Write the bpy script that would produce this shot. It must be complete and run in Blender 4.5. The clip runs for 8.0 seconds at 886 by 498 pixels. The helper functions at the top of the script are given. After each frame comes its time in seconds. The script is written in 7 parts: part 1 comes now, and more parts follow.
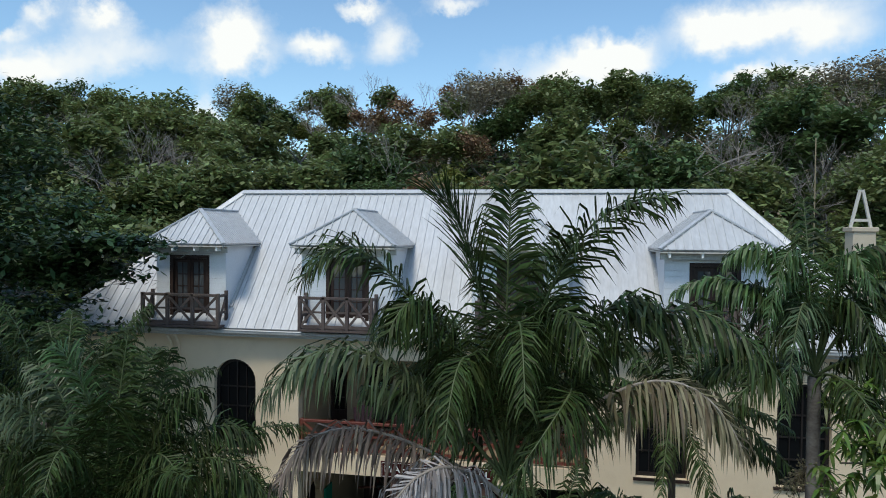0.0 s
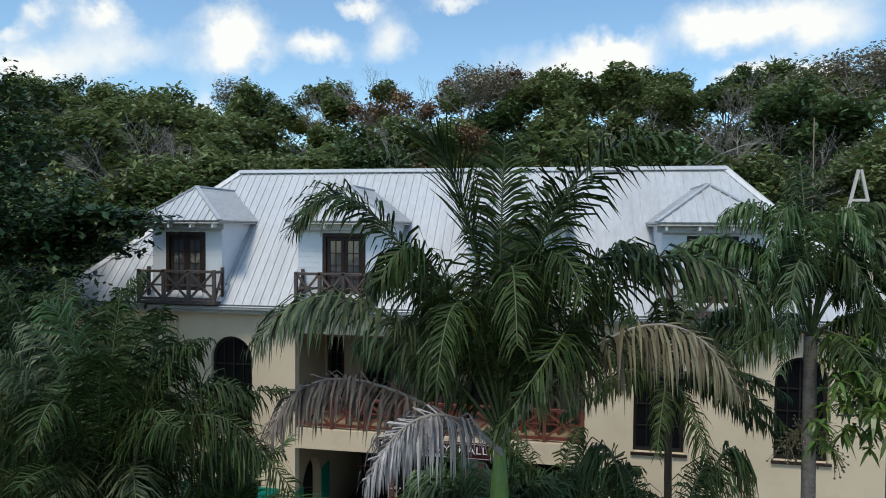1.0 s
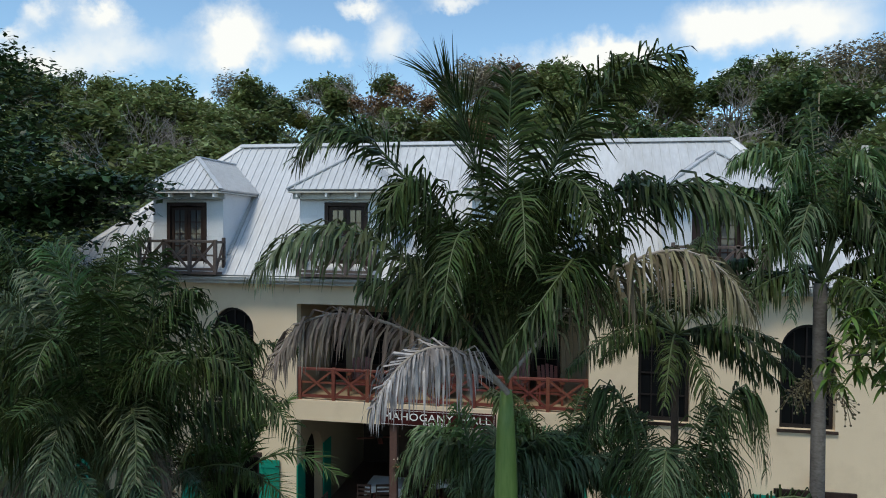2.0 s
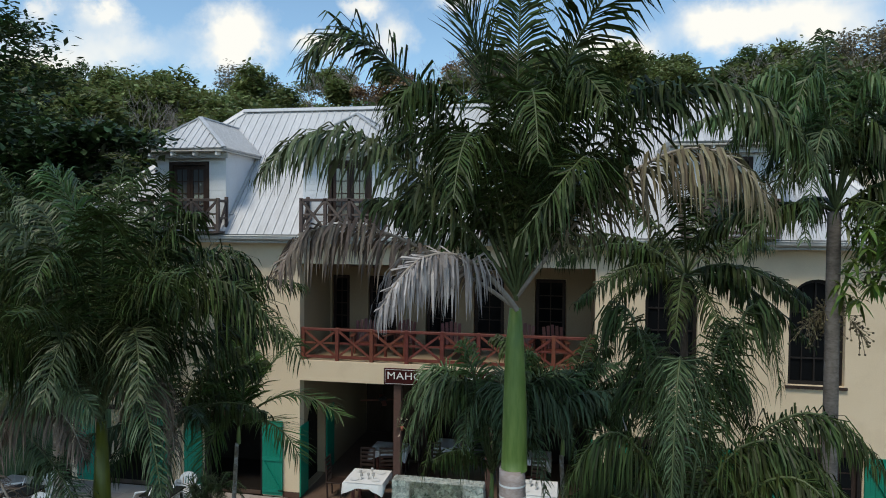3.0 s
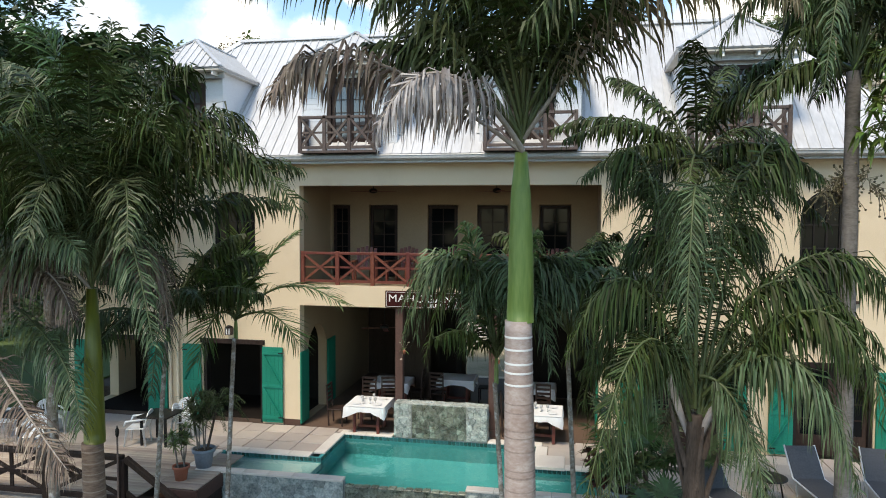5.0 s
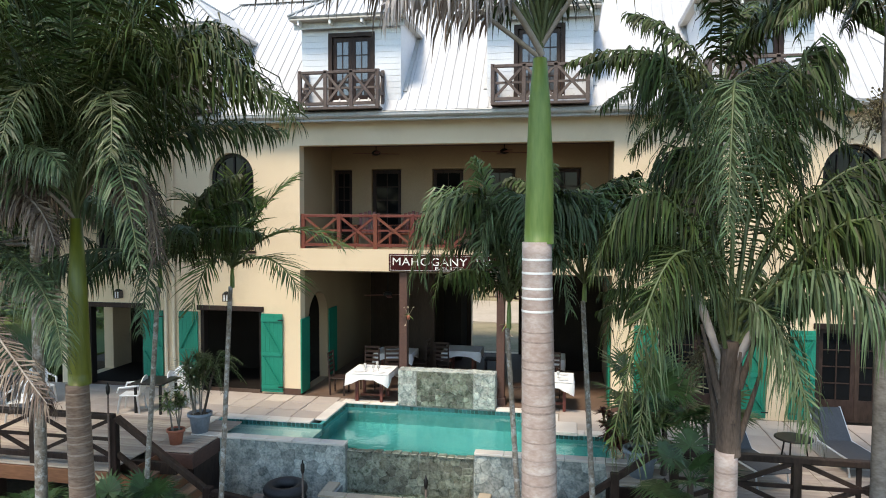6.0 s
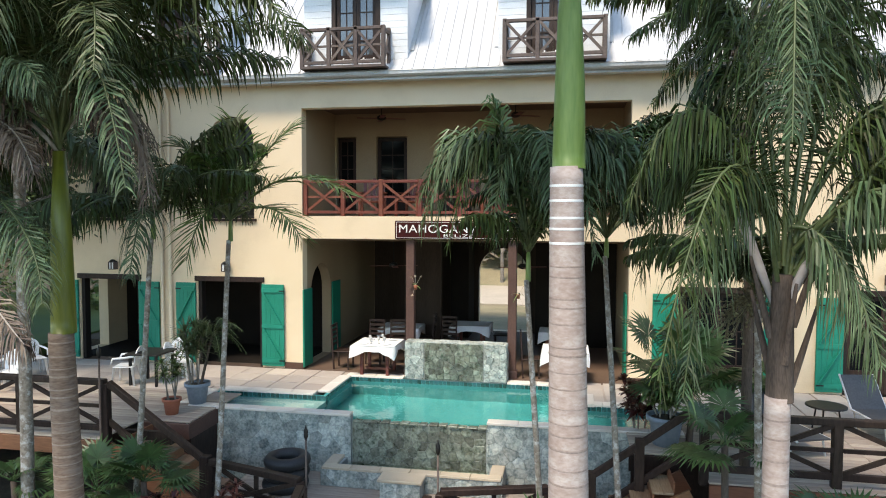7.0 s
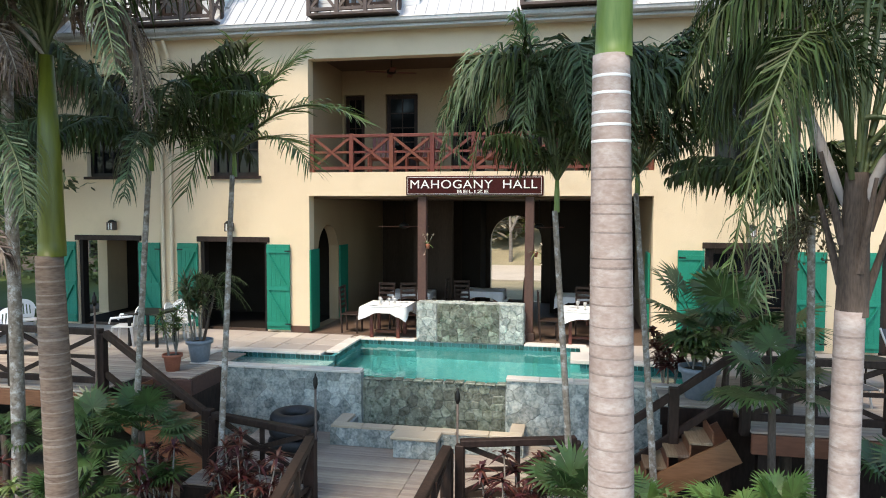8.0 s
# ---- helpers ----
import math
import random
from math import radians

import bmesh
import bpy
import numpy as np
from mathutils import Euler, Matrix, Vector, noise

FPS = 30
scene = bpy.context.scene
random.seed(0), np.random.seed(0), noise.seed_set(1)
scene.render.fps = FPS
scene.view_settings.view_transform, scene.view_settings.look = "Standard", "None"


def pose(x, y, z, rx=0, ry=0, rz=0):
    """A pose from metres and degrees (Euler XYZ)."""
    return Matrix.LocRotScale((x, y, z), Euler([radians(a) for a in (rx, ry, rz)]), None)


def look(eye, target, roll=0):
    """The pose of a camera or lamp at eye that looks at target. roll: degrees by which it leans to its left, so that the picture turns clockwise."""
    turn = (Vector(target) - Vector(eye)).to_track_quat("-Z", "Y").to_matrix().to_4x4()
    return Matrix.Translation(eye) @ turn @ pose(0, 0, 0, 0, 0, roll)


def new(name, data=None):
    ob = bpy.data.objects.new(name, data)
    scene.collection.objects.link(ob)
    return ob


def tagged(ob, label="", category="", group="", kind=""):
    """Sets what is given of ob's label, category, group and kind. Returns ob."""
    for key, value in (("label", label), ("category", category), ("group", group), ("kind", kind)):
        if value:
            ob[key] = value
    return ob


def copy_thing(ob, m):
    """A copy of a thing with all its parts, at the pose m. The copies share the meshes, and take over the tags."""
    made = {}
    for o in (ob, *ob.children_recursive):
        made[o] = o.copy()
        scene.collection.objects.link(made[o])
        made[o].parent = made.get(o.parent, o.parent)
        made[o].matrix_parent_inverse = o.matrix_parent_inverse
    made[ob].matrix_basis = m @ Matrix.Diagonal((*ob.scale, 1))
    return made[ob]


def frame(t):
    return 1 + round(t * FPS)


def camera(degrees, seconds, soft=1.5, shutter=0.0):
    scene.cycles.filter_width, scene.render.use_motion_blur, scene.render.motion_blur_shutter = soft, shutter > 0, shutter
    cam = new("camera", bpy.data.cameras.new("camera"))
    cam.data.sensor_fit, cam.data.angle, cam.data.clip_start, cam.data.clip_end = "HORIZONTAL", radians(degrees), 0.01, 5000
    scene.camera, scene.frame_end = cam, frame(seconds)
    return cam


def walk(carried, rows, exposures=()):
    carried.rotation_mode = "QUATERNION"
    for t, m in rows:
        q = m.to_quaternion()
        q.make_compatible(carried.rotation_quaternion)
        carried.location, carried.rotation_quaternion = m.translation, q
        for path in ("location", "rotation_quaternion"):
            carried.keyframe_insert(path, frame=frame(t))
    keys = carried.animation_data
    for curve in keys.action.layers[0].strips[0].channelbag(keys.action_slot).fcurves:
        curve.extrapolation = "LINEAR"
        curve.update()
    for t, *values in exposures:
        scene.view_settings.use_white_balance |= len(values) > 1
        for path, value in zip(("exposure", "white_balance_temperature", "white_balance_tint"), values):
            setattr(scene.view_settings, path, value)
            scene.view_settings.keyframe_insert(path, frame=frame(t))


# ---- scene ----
cam = camera(66.1, 8.0, 1.0)
PATH = [
    (0, (7.158, -17.657, 9.885), (6.807, -15.689, 9.834), 0.5),
    (0.5, (7.226, -17.642, 9.613), (6.875, -15.674, 9.559), 0.5),
    (1, (7.242, -17.6, 9.278), (6.891, -15.632, 9.222), 0.4),
    (1.5, (7.221, -17.566, 8.913), (6.87, -15.598, 8.857), 0.4),
    (3, (7.068, -17.372, 7.409), (6.711, -15.405, 7.347), 0.5),
    (3.5, (7.125, -17.457, 6.876), (6.766, -15.491, 6.809), 0.4),
    (4, (7.137, -17.404, 6.353), (6.776, -15.438, 6.282), 0.3),
    (4.5, (7.1, -17.267, 6.019), (6.738, -15.302, 5.929), 0.3),
    (6, (6.783, -16.478, 4.647), (6.419, -14.514, 4.55), 0.2),
    (6.5, (6.646, -16.135, 4.244), (6.28, -14.171, 4.142), 0.2),
    (7, (6.471, -15.82, 3.889), (6.105, -13.857, 3.783), 0.2),
    (7.5, (6.287, -15.502, 3.458), (5.919, -13.54, 3.346), 0.2),
    (8, (6.11, -15.186, 2.984), (5.736, -13.225, 2.863), 0.2),
]
EXPOSURES = [(0.0, -0.44, 6700, 5), (3.0, -0.44, 7100, 6), (4.0, -0.14, 7500, 8), (5.0, 0.32, 7700, 9), (6.0, 0.62, 7800, 10), (7.0, 0.76, 7800, 10), (8.0, 0.8, 7800, 11)]
walk(cam, [(t, look(eye, target, roll)) for t, eye, target, roll in PATH], EXPOSURES)



# ---- world and sun ----
SUN_ELEV, SUN_AZ = 60.0, 200.0      # degrees; azimuth clockwise from +y
world = bpy.data.worlds.new("sky")
scene.world = world
world.use_nodes = True


def build_sky():
    nt = world.node_tree
    nt.nodes.clear()
    N, L = nt.nodes.new, nt.links.new
    out = N("ShaderNodeOutputWorld")
    bg = N("ShaderNodeBackground")
    bg.inputs["Strength"].default_value = 0.1
    sky = N("ShaderNodeTexSky")
    sky.sky_type = "NISHITA"
    sky.sun_disc = False
    sky.sun_elevation = radians(SUN_ELEV)
    sky.sun_rotation = radians(SUN_AZ)
    sky.air_density, sky.dust_density, sky.ozone_density = 1.0, 0.6, 2.0
    co = N("ShaderNodeTexCoord")
    # cumulus: blobs in direction space, broken up by noise
    n1 = N("ShaderNodeTexNoise")
    n1.inputs["Scale"].default_value, n1.inputs["Detail"].default_value, n1.inputs["Roughness"].default_value = 11.0, 9, 0.62
    L(co.outputs["Generated"], n1.inputs["Vector"])
    warp = N("ShaderNodeVectorMath")
    warp.operation = "SCALE"
    warp.inputs["Scale"].default_value = 0.11
    cen = N("ShaderNodeVectorMath")
    cen.operation = "SUBTRACT"
    cen.inputs[1].default_value = (0.5, 0.5, 0.5)
    L(n1.outputs["Color"], cen.inputs[0])
    L(cen.outputs[0], warp.inputs[0])
    add = N("ShaderNodeVectorMath")
    add.operation = "ADD"
    L(co.outputs["Generated"], add.inputs[0])
    L(warp.outputs[0], add.inputs[1])
    # centre (x, z at y = 1) and half sizes of each cloud
    clouds = [(-0.777, 0.281, 0.116, 0.035), (-0.904, 0.27, 0.057, 0.028), (-0.502, 0.31, 0.049, 0.032), (-0.517, 0.276, 0.054, 0.027),
              (-0.553, 0.184, 0.025, 0.029), (-0.266, 0.287, 0.031, 0.031), (-0.376, 0.27, 0.037, 0.021), (0.001, 0.233, 0.086, 0.033),
              (0.065, 0.25, 0.048, 0.018), (0.306, 0.295, 0.101, 0.032), (0.21, 0.275, 0.047, 0.024), (0.327, 0.219, 0.042, 0.017),
              (0.247, 0.211, 0.039, 0.011), (-0.856, 0.362, 0.034, 0.021), (-0.746, 0.342, 0.039, 0.02), (-0.915, 0.328, 0.029, 0.015),
              (-0.164, 0.328, 0.034, 0.012), (-0.304, 0.344, 0.034, 0.012)]
    sep = N("ShaderNodeSeparateXYZ")
    L(add.outputs[0], sep.inputs[0])
    total = None

    def m(op, a, b=None, clamp=False):
        n = N("ShaderNodeMath")
        n.operation, n.use_clamp = op, clamp
        for k, v in enumerate((a, b)):
            if v is None:
                continue
            if isinstance(v, (int, float)):
                n.inputs[k].default_value = v
            else:
                L(v, n.inputs[k])
        return n.outputs[0]
    yy = m("MAXIMUM", sep.outputs["Y"], 0.05)
    u, w = m("DIVIDE", sep.outputs["X"], yy), m("DIVIDE", sep.outputs["Z"], yy)
    for cx, cz, sx, sz in clouds:
        du, dw = m("DIVIDE", m("SUBTRACT", u, cx), sx * 1.08), m("DIVIDE", m("SUBTRACT", w, cz), sz * 1.08)
        r = m("ADD", m("MULTIPLY", du, du), m("MULTIPLY", dw, dw))
        b = m("POWER", 2.718, m("MULTIPLY", r, -0.9))
        total = b if total is None else m("ADD", total, b)
    # scattered cloud over the rest of the sky
    n2 = N("ShaderNodeTexNoise")
    n2.inputs["Scale"].default_value, n2.inputs["Detail"].default_value = 9.0, 7
    L(co.outputs["Generated"], n2.inputs["Vector"])
    soft_edge = m("MULTIPLY", total, m("ADD", m("MULTIPLY", n2.outputs["Fac"], 1.3), 0.35))
    mask = m("MULTIPLY", m("SUBTRACT", soft_edge, 0.15), 1.2, True)
    mix = N("ShaderNodeMix")
    mix.data_type = "RGBA"
    tint = N("ShaderNodeMix")
    tint.data_type, tint.blend_type = "RGBA", "MULTIPLY"
    tint.inputs["Factor"].default_value = 1.0
    L(sky.outputs[0], tint.inputs["A"])
    tint.inputs["B"].default_value = SKY_TINT
    L(mask, mix.inputs["Factor"])
    L(tint.outputs["Result"], mix.inputs["A"])
    mix.inputs["B"].default_value = CLOUD
    L(mix.outputs["Result"], bg.inputs["Color"])
    L(bg.outputs[0], out.inputs["Surface"])


SKY_TINT = (2.1, 2.42, 2.55, 1.0)
CLOUD = (13.2, 13.4, 13.8, 1.0)
build_sky()

sun = new("sun", bpy.data.lights.new("sun", "SUN"))
sun.data.energy, sun.data.angle, sun.data.color = 2.8, radians(14), (1.0, 0.95, 0.88)
_az, _el = radians(SUN_AZ), radians(SUN_ELEV)
_dir = Vector((math.sin(_az) * math.cos(_el), math.cos(_az) * math.cos(_el), math.sin(_el)))
sun.matrix_world = look(_dir * 60, (0, 0, 0))


# ---- materials ----
def rgba(c):
    return (c[0], c[1], c[2], 1.0)


def mat(name, c1, c2, rough=0.7, metal=0.0, fine=30.0, coarse=1.5, bump=0.15, stain=None, stain_amt=0.0, rand=0.0, island=0.0,
        stretch=(1, 1, 1), spec=0.5, trans=0.0, bump_dist=0.01):
    """Two-scale procedural surface: c1 and c2 blend by coarse and fine noise; stain is a third colour in patches."""
    ma = bpy.data.materials.new(name)
    ma.use_nodes = True
    nt = ma.node_tree
    N, L = nt.nodes.new, nt.links.new
    bsdf = nt.nodes["Principled BSDF"]
    bsdf.inputs["Metallic"].default_value = metal
    bsdf.inputs["Specular IOR Level"].default_value = spec
    co = N("ShaderNodeTexCoord")
    mp = N("ShaderNodeMapping")
    mp.inputs["Scale"].default_value = stretch
    L(co.outputs["Object"], mp.inputs["Vector"])
    nf, nc = N("ShaderNodeTexNoise"), N("ShaderNodeTexNoise")
    for n, sc, de in ((nf, fine, 5), (nc, coarse, 6)):
        n.inputs["Scale"].default_value, n.inputs["Detail"].default_value = sc, de
        L(mp.outputs[0], n.inputs["Vector"])
    mixf = N("ShaderNodeMix")
    mixf.inputs["Factor"].default_value = 0.5
    L(nf.outputs["Fac"], mixf.inputs["A"])
    L(nc.outputs["Fac"], mixf.inputs["B"])
    ramp = N("ShaderNodeMapRange")
    ramp.inputs["From Min"].default_value, ramp.inputs["From Max"].default_value = 0.36, 0.64
    L(mixf.outputs["Result"], ramp.inputs["Value"])
    col = N("ShaderNodeMix")
    col.data_type = "RGBA"
    L(ramp.outputs[0], col.inputs["Factor"])
    col.inputs["A"].default_value, col.inputs["B"].default_value = rgba(c1), rgba(c2)
    last = col.outputs["Result"]
    if stain is not None:
        ns = N("ShaderNodeTexNoise")
        ns.inputs["Scale"].default_value, ns.inputs["Detail"].default_value = coarse * 0.7, 9
        ns.inputs["Roughness"].default_value = 0.7
        L(mp.outputs[0], ns.inputs["Vector"])
        rs = N("ShaderNodeMapRange")
        rs.inputs["From Min"].default_value, rs.inputs["From Max"].default_value = 0.5, 0.68
        rs.inputs["To Max"].default_value = stain_amt
        L(ns.outputs["Fac"], rs.inputs["Value"])
        ms = N("ShaderNodeMix")
        ms.data_type = "RGBA"
        L(rs.outputs[0], ms.inputs["Factor"])
        L(last, ms.inputs["A"])
        ms.inputs["B"].default_value = rgba(stain)
        last = ms.outputs["Result"]
    if rand or island:
        hsv = N("ShaderNodeHueSaturation")
        src = N("ShaderNodeNewGeometry").outputs["Random Per Island"] if island else N("ShaderNodeObjectInfo").outputs["Random"]
        amt = island or rand
        mr = N("ShaderNodeMapRange")
        mr.inputs["To Min"].default_value, mr.inputs["To Max"].default_value = 1 - amt, 1 + amt
        L(src, mr.inputs["Value"])
        L(mr.outputs[0], hsv.inputs["Value"])
        mh = N("ShaderNodeMapRange")
        mh.inputs["To Min"].default_value, mh.inputs["To Max"].default_value = 0.5 - amt * 0.06, 0.5 + amt * 0.06
        L(src, mh.inputs["Value"])
        L(mh.outputs[0], hsv.inputs["Hue"])
        L(last, hsv.inputs["Color"])
        last = hsv.outputs["Color"]
    L(last, bsdf.inputs["Base Color"])
    rr = N("ShaderNodeMapRange")
    rr.inputs["To Min"].default_value, rr.inputs["To Max"].default_value = max(0.02, rough - 0.12), min(1.0, rough + 0.12)
    L(nc.outputs["Fac"], rr.inputs["Value"])
    L(rr.outputs[0], bsdf.inputs["Roughness"])
    if bump:
        bp = N("ShaderNodeBump")
        bp.inputs["Strength"].default_value, bp.inputs["Distance"].default_value = bump, bump_dist
        L(mixf.outputs["Result"], bp.inputs["Height"])
        L(bp.outputs[0], bsdf.inputs["Normal"])
    if trans:
        tr = N("ShaderNodeBsdfTranslucent")
        L(last, tr.inputs["Color"])
        mx = N("ShaderNodeMixShader")
        mx.inputs[0].default_value = trans
        L(bsdf.outputs[0], mx.inputs[1])
        L(tr.outputs[0], mx.inputs[2])
        L(mx.outputs[0], nt.nodes["Material Output"].inputs["Surface"])
    return ma


M = {}
M["stucco"] = mat("cream_stucco", (0.69, 0.545, 0.375), (0.77, 0.62, 0.44), 0.85, fine=45, coarse=0.7, bump=0.25, stain=(0.50, 0.38, 0.25), stain_amt=0.35)
# cream of the facade again, darkened to put the recesses' shade into the colour
M["stucco_shade"] = mat("cream_plaster_shaded", (0.31, 0.225, 0.14), (0.38, 0.285, 0.18), 0.85, fine=40, coarse=0.8, bump=0.15)
M["brown_plinth"] = mat("brown_paint", (0.07, 0.03, 0.02), (0.10, 0.05, 0.035), 0.6)
M["ceiling"] = mat("dark_boards", (0.10, 0.065, 0.045), (0.15, 0.10, 0.07), 0.7, stretch=(1, 12, 1), spec=0.22)
M["roof"] = mat("white_roof_metal", (0.46, 0.46, 0.47), (0.59, 0.59, 0.6), 0.5, metal=0.1, fine=14, coarse=0.6, bump=0.06, stain=(0.34, 0.32, 0.30), stain_amt=0.6, stretch=(1, 0.25, 0.25))
M["white_wood"] = mat("white_weatherboard", (0.66, 0.67, 0.69), (0.76, 0.77, 0.79), 0.6, fine=30, coarse=1.2, bump=0.1, stain=(0.45, 0.45, 0.43), stain_amt=0.3)
M["gutter"] = mat("grey_gutter_metal", (0.40, 0.40, 0.39), (0.53, 0.53, 0.52), 0.5, metal=0.3, fine=20, coarse=1, bump=0.05, stain=(0.22, 0.20, 0.18), stain_amt=0.5)
M["soffit"] = mat("pale_soffit", (0.50, 0.46, 0.40), (0.58, 0.54, 0.48), 0.8)
M["darkwood"] = mat("dark_stained_wood", (0.018, 0.011, 0.009), (0.05, 0.03, 0.024), 0.55, fine=22, coarse=2.5, bump=0.3, stretch=(1, 1, 0.3), rand=0.2, spec=0.22)
M["redwood"] = mat("red_mahogany_wood", (0.12, 0.03, 0.02), (0.20, 0.055, 0.035), 0.5, fine=22, coarse=2.5, bump=0.2, rand=0.15)
M["rail_grey"] = mat("weathered_brown_wood", (0.07, 0.05, 0.042), (0.14, 0.10, 0.085), 0.75, fine=22, coarse=2.5, bump=0.3, rand=0.15)
M["post_brown"] = mat("brown_post_paint", (0.075, 0.035, 0.028), (0.11, 0.055, 0.042), 0.6, fine=20, coarse=2, bump=0.15)
M["green"] = mat("green_shutter_paint", (0.0, 0.175, 0.115), (0.004, 0.225, 0.15), 0.5, fine=26, coarse=1.5, bump=0.1, rand=0.08, spec=0.3)
M["black"] = mat("black_frame_paint", (0.012, 0.010, 0.010), (0.025, 0.02, 0.018), 0.5, spec=0.22)
# near-black that stands in for missing light inside the rooms
M["void"] = mat("room_shade_black", (0.016, 0.013, 0.011), (0.026, 0.021, 0.018), 0.85, spec=0.1)
M["paver"] = mat("pinkish_paver", (0.42, 0.35, 0.305), (0.52, 0.445, 0.39), 0.8, fine=50, coarse=1.2, bump=0.2, rand=0.1)
M["grout"] = mat("grey_joint", (0.4, 0.335, 0.29), (0.48, 0.41, 0.36), 0.9)
M["coping"] = mat("white_pool_coping", (0.62, 0.56, 0.50), (0.74, 0.69, 0.63), 0.7, fine=50, coarse=2, bump=0.15, rand=0.06)
M["bench_cap"] = mat("sand_coping", (0.46, 0.37, 0.27), (0.56, 0.46, 0.35), 0.75, fine=50, coarse=2, bump=0.15, rand=0.08)
M["tile"] = mat("teal_pool_tile", (0.01, 0.06, 0.06), (0.03, 0.12, 0.11), 0.25, fine=60, coarse=9, bump=0.05, rand=0.5)
M["poolfloor"] = mat("pool_plaster", (0.025, 0.235, 0.245), (0.035, 0.295, 0.305), 0.7, fine=12, coarse=1.0, bump=0.1)
M["poolpale"] = mat("pale_pool_plaster", (0.34, 0.5, 0.49), (0.42, 0.58, 0.56), 0.7, fine=12, coarse=1.0, bump=0.1)
M["stone"] = mat("blue_grey_flagstone", (0.14, 0.185, 0.18), (0.52, 0.54, 0.5), 0.75, fine=24, coarse=8, bump=0.8, stain=(0.46, 0.42, 0.33), stain_amt=0.35, rand=0.3, bump_dist=0.03)
M["wetstone"] = mat("wet_mossy_stone", (0.045, 0.06, 0.042), (0.26, 0.28, 0.23), 0.3, fine=22, coarse=8, bump=0.9, stain=(0.10, 0.09, 0.05), stain_amt=0.6, rand=0.45, bump_dist=0.03)
M["mortar"] = mat("grey_mortar", (0.22, 0.235, 0.225), (0.33, 0.345, 0.33), 0.9, fine=40, coarse=4, bump=0.4)
M["plank"] = mat("weathered_deck_board", (0.32, 0.25, 0.2), (0.45, 0.37, 0.305), 0.8, fine=18, coarse=1.5, bump=0.4, stretch=(0.25, 3, 1), rand=0.22)
M["plank_edge"] = mat("orange_stained_wood", (0.16, 0.06, 0.028), (0.25, 0.1, 0.05), 0.65, fine=18, coarse=1.5, bump=0.3, stretch=(0.3, 2, 2), rand=0.15)
M["tread"] = mat("worn_stained_tread", (0.15, 0.085, 0.05), (0.25, 0.17, 0.115), 0.75, fine=18, coarse=1.5, bump=0.4, stretch=(3, 0.25, 1), rand=0.25)
M["cloth"] = mat("white_table_linen", (0.72, 0.72, 0.72), (0.80, 0.80, 0.80), 0.9, fine=60, coarse=3, bump=0.1)
M["plastic"] = mat("white_plastic", (0.74, 0.75, 0.76), (0.82, 0.83, 0.83), 0.35, fine=20, coarse=2, bump=0.03)
M["terracotta"] = mat("terracotta", (0.33, 0.10, 0.06), (0.42, 0.15, 0.09), 0.75, fine=30, coarse=4, bump=0.2)
M["bluepot"] = mat("grey_blue_glazed_pot", (0.16, 0.20, 0.25), (0.24, 0.28, 0.33), 0.4, fine=20, coarse=3, bump=0.1)
M["rubber"] = mat("black_rubber", (0.012, 0.012, 0.014), (0.03, 0.03, 0.032), 0.5, fine=40, coarse=4, bump=0.1)
M["iron"] = mat("black_iron", (0.015, 0.014, 0.014), (0.03, 0.028, 0.026), 0.5, metal=0.6)
M["soil"] = mat("dark_soil_litter", (0.035, 0.026, 0.018), (0.09, 0.07, 0.045), 0.95, fine=18, coarse=2, bump=0.6, bump_dist=0.03)
# brown wall colour, deepened to paint in the dimness of the bay
M["brown_wall"] = mat("shade_darkened_brown_wall", (0.035, 0.022, 0.016), (0.06, 0.04, 0.03), 0.6, fine=20, coarse=2, bump=0.15, stretch=(2, 2, 0.3), spec=0.15)
M["floor_tile"] = mat("brown_floor_tile", (0.12, 0.075, 0.055), (0.18, 0.12, 0.09), 0.45, fine=30, coarse=1.5, bump=0.1)
M["sand"] = mat("sandy_track", (0.4, 0.34, 0.27), (0.5, 0.43, 0.35), 0.95, fine=12, coarse=0.8, bump=0.2)
M["grass"] = mat("grass", (0.05, 0.09, 0.02), (0.10, 0.14, 0.04), 0.9, fine=25, coarse=0.6, bump=0.6, bump_dist=0.03)
M["trunk_royal"] = mat("ringed_palm_trunk", (0.33, 0.24, 0.205), (0.47, 0.375, 0.335), 0.85, fine=18, coarse=5, bump=0.4, stretch=(1, 1, 2), stain=(0.60, 0.55, 0.52), stain_amt=0.6)
M["trunk_brown"] = mat("brown_ringed_palm_trunk", (0.115, 0.072, 0.05), (0.225, 0.155, 0.115), 0.85, fine=16, coarse=4, bump=0.5, stretch=(0.8, 0.8, 3.5), stain=(0.24, 0.20, 0.18), stain_amt=0.5)
M["dry_grass"] = mat("dry_grass", (0.20, 0.165, 0.10), (0.32, 0.27, 0.17), 0.95, fine=20, coarse=0.8, bump=0.5, stain=(0.10, 0.13, 0.05), stain_amt=0.6)
M["ring_brown"] = mat("brown_leaf_scar", (0.2, 0.15, 0.115), (0.3, 0.235, 0.19), 0.85, fine=30, coarse=5, bump=0.2)
M["ring"] = mat("pale_leaf_scar", (0.24, 0.175, 0.15), (0.36, 0.285, 0.25), 0.8, fine=30, coarse=5, bump=0.2)
M["trunk_thin"] = mat("pale_spotted_palm_trunk", (0.13, 0.1, 0.075), (0.31, 0.265, 0.22), 0.85, fine=20, coarse=14, bump=0.4, stain=(0.6, 0.59, 0.57), stain_amt=0.9)
M["trunk_fibre"] = mat("fibrous_palm_trunk", (0.045, 0.03, 0.022), (0.12, 0.085, 0.066), 0.9, fine=26, coarse=4, bump=0.7, stretch=(3, 3, 0.5), bump_dist=0.02)
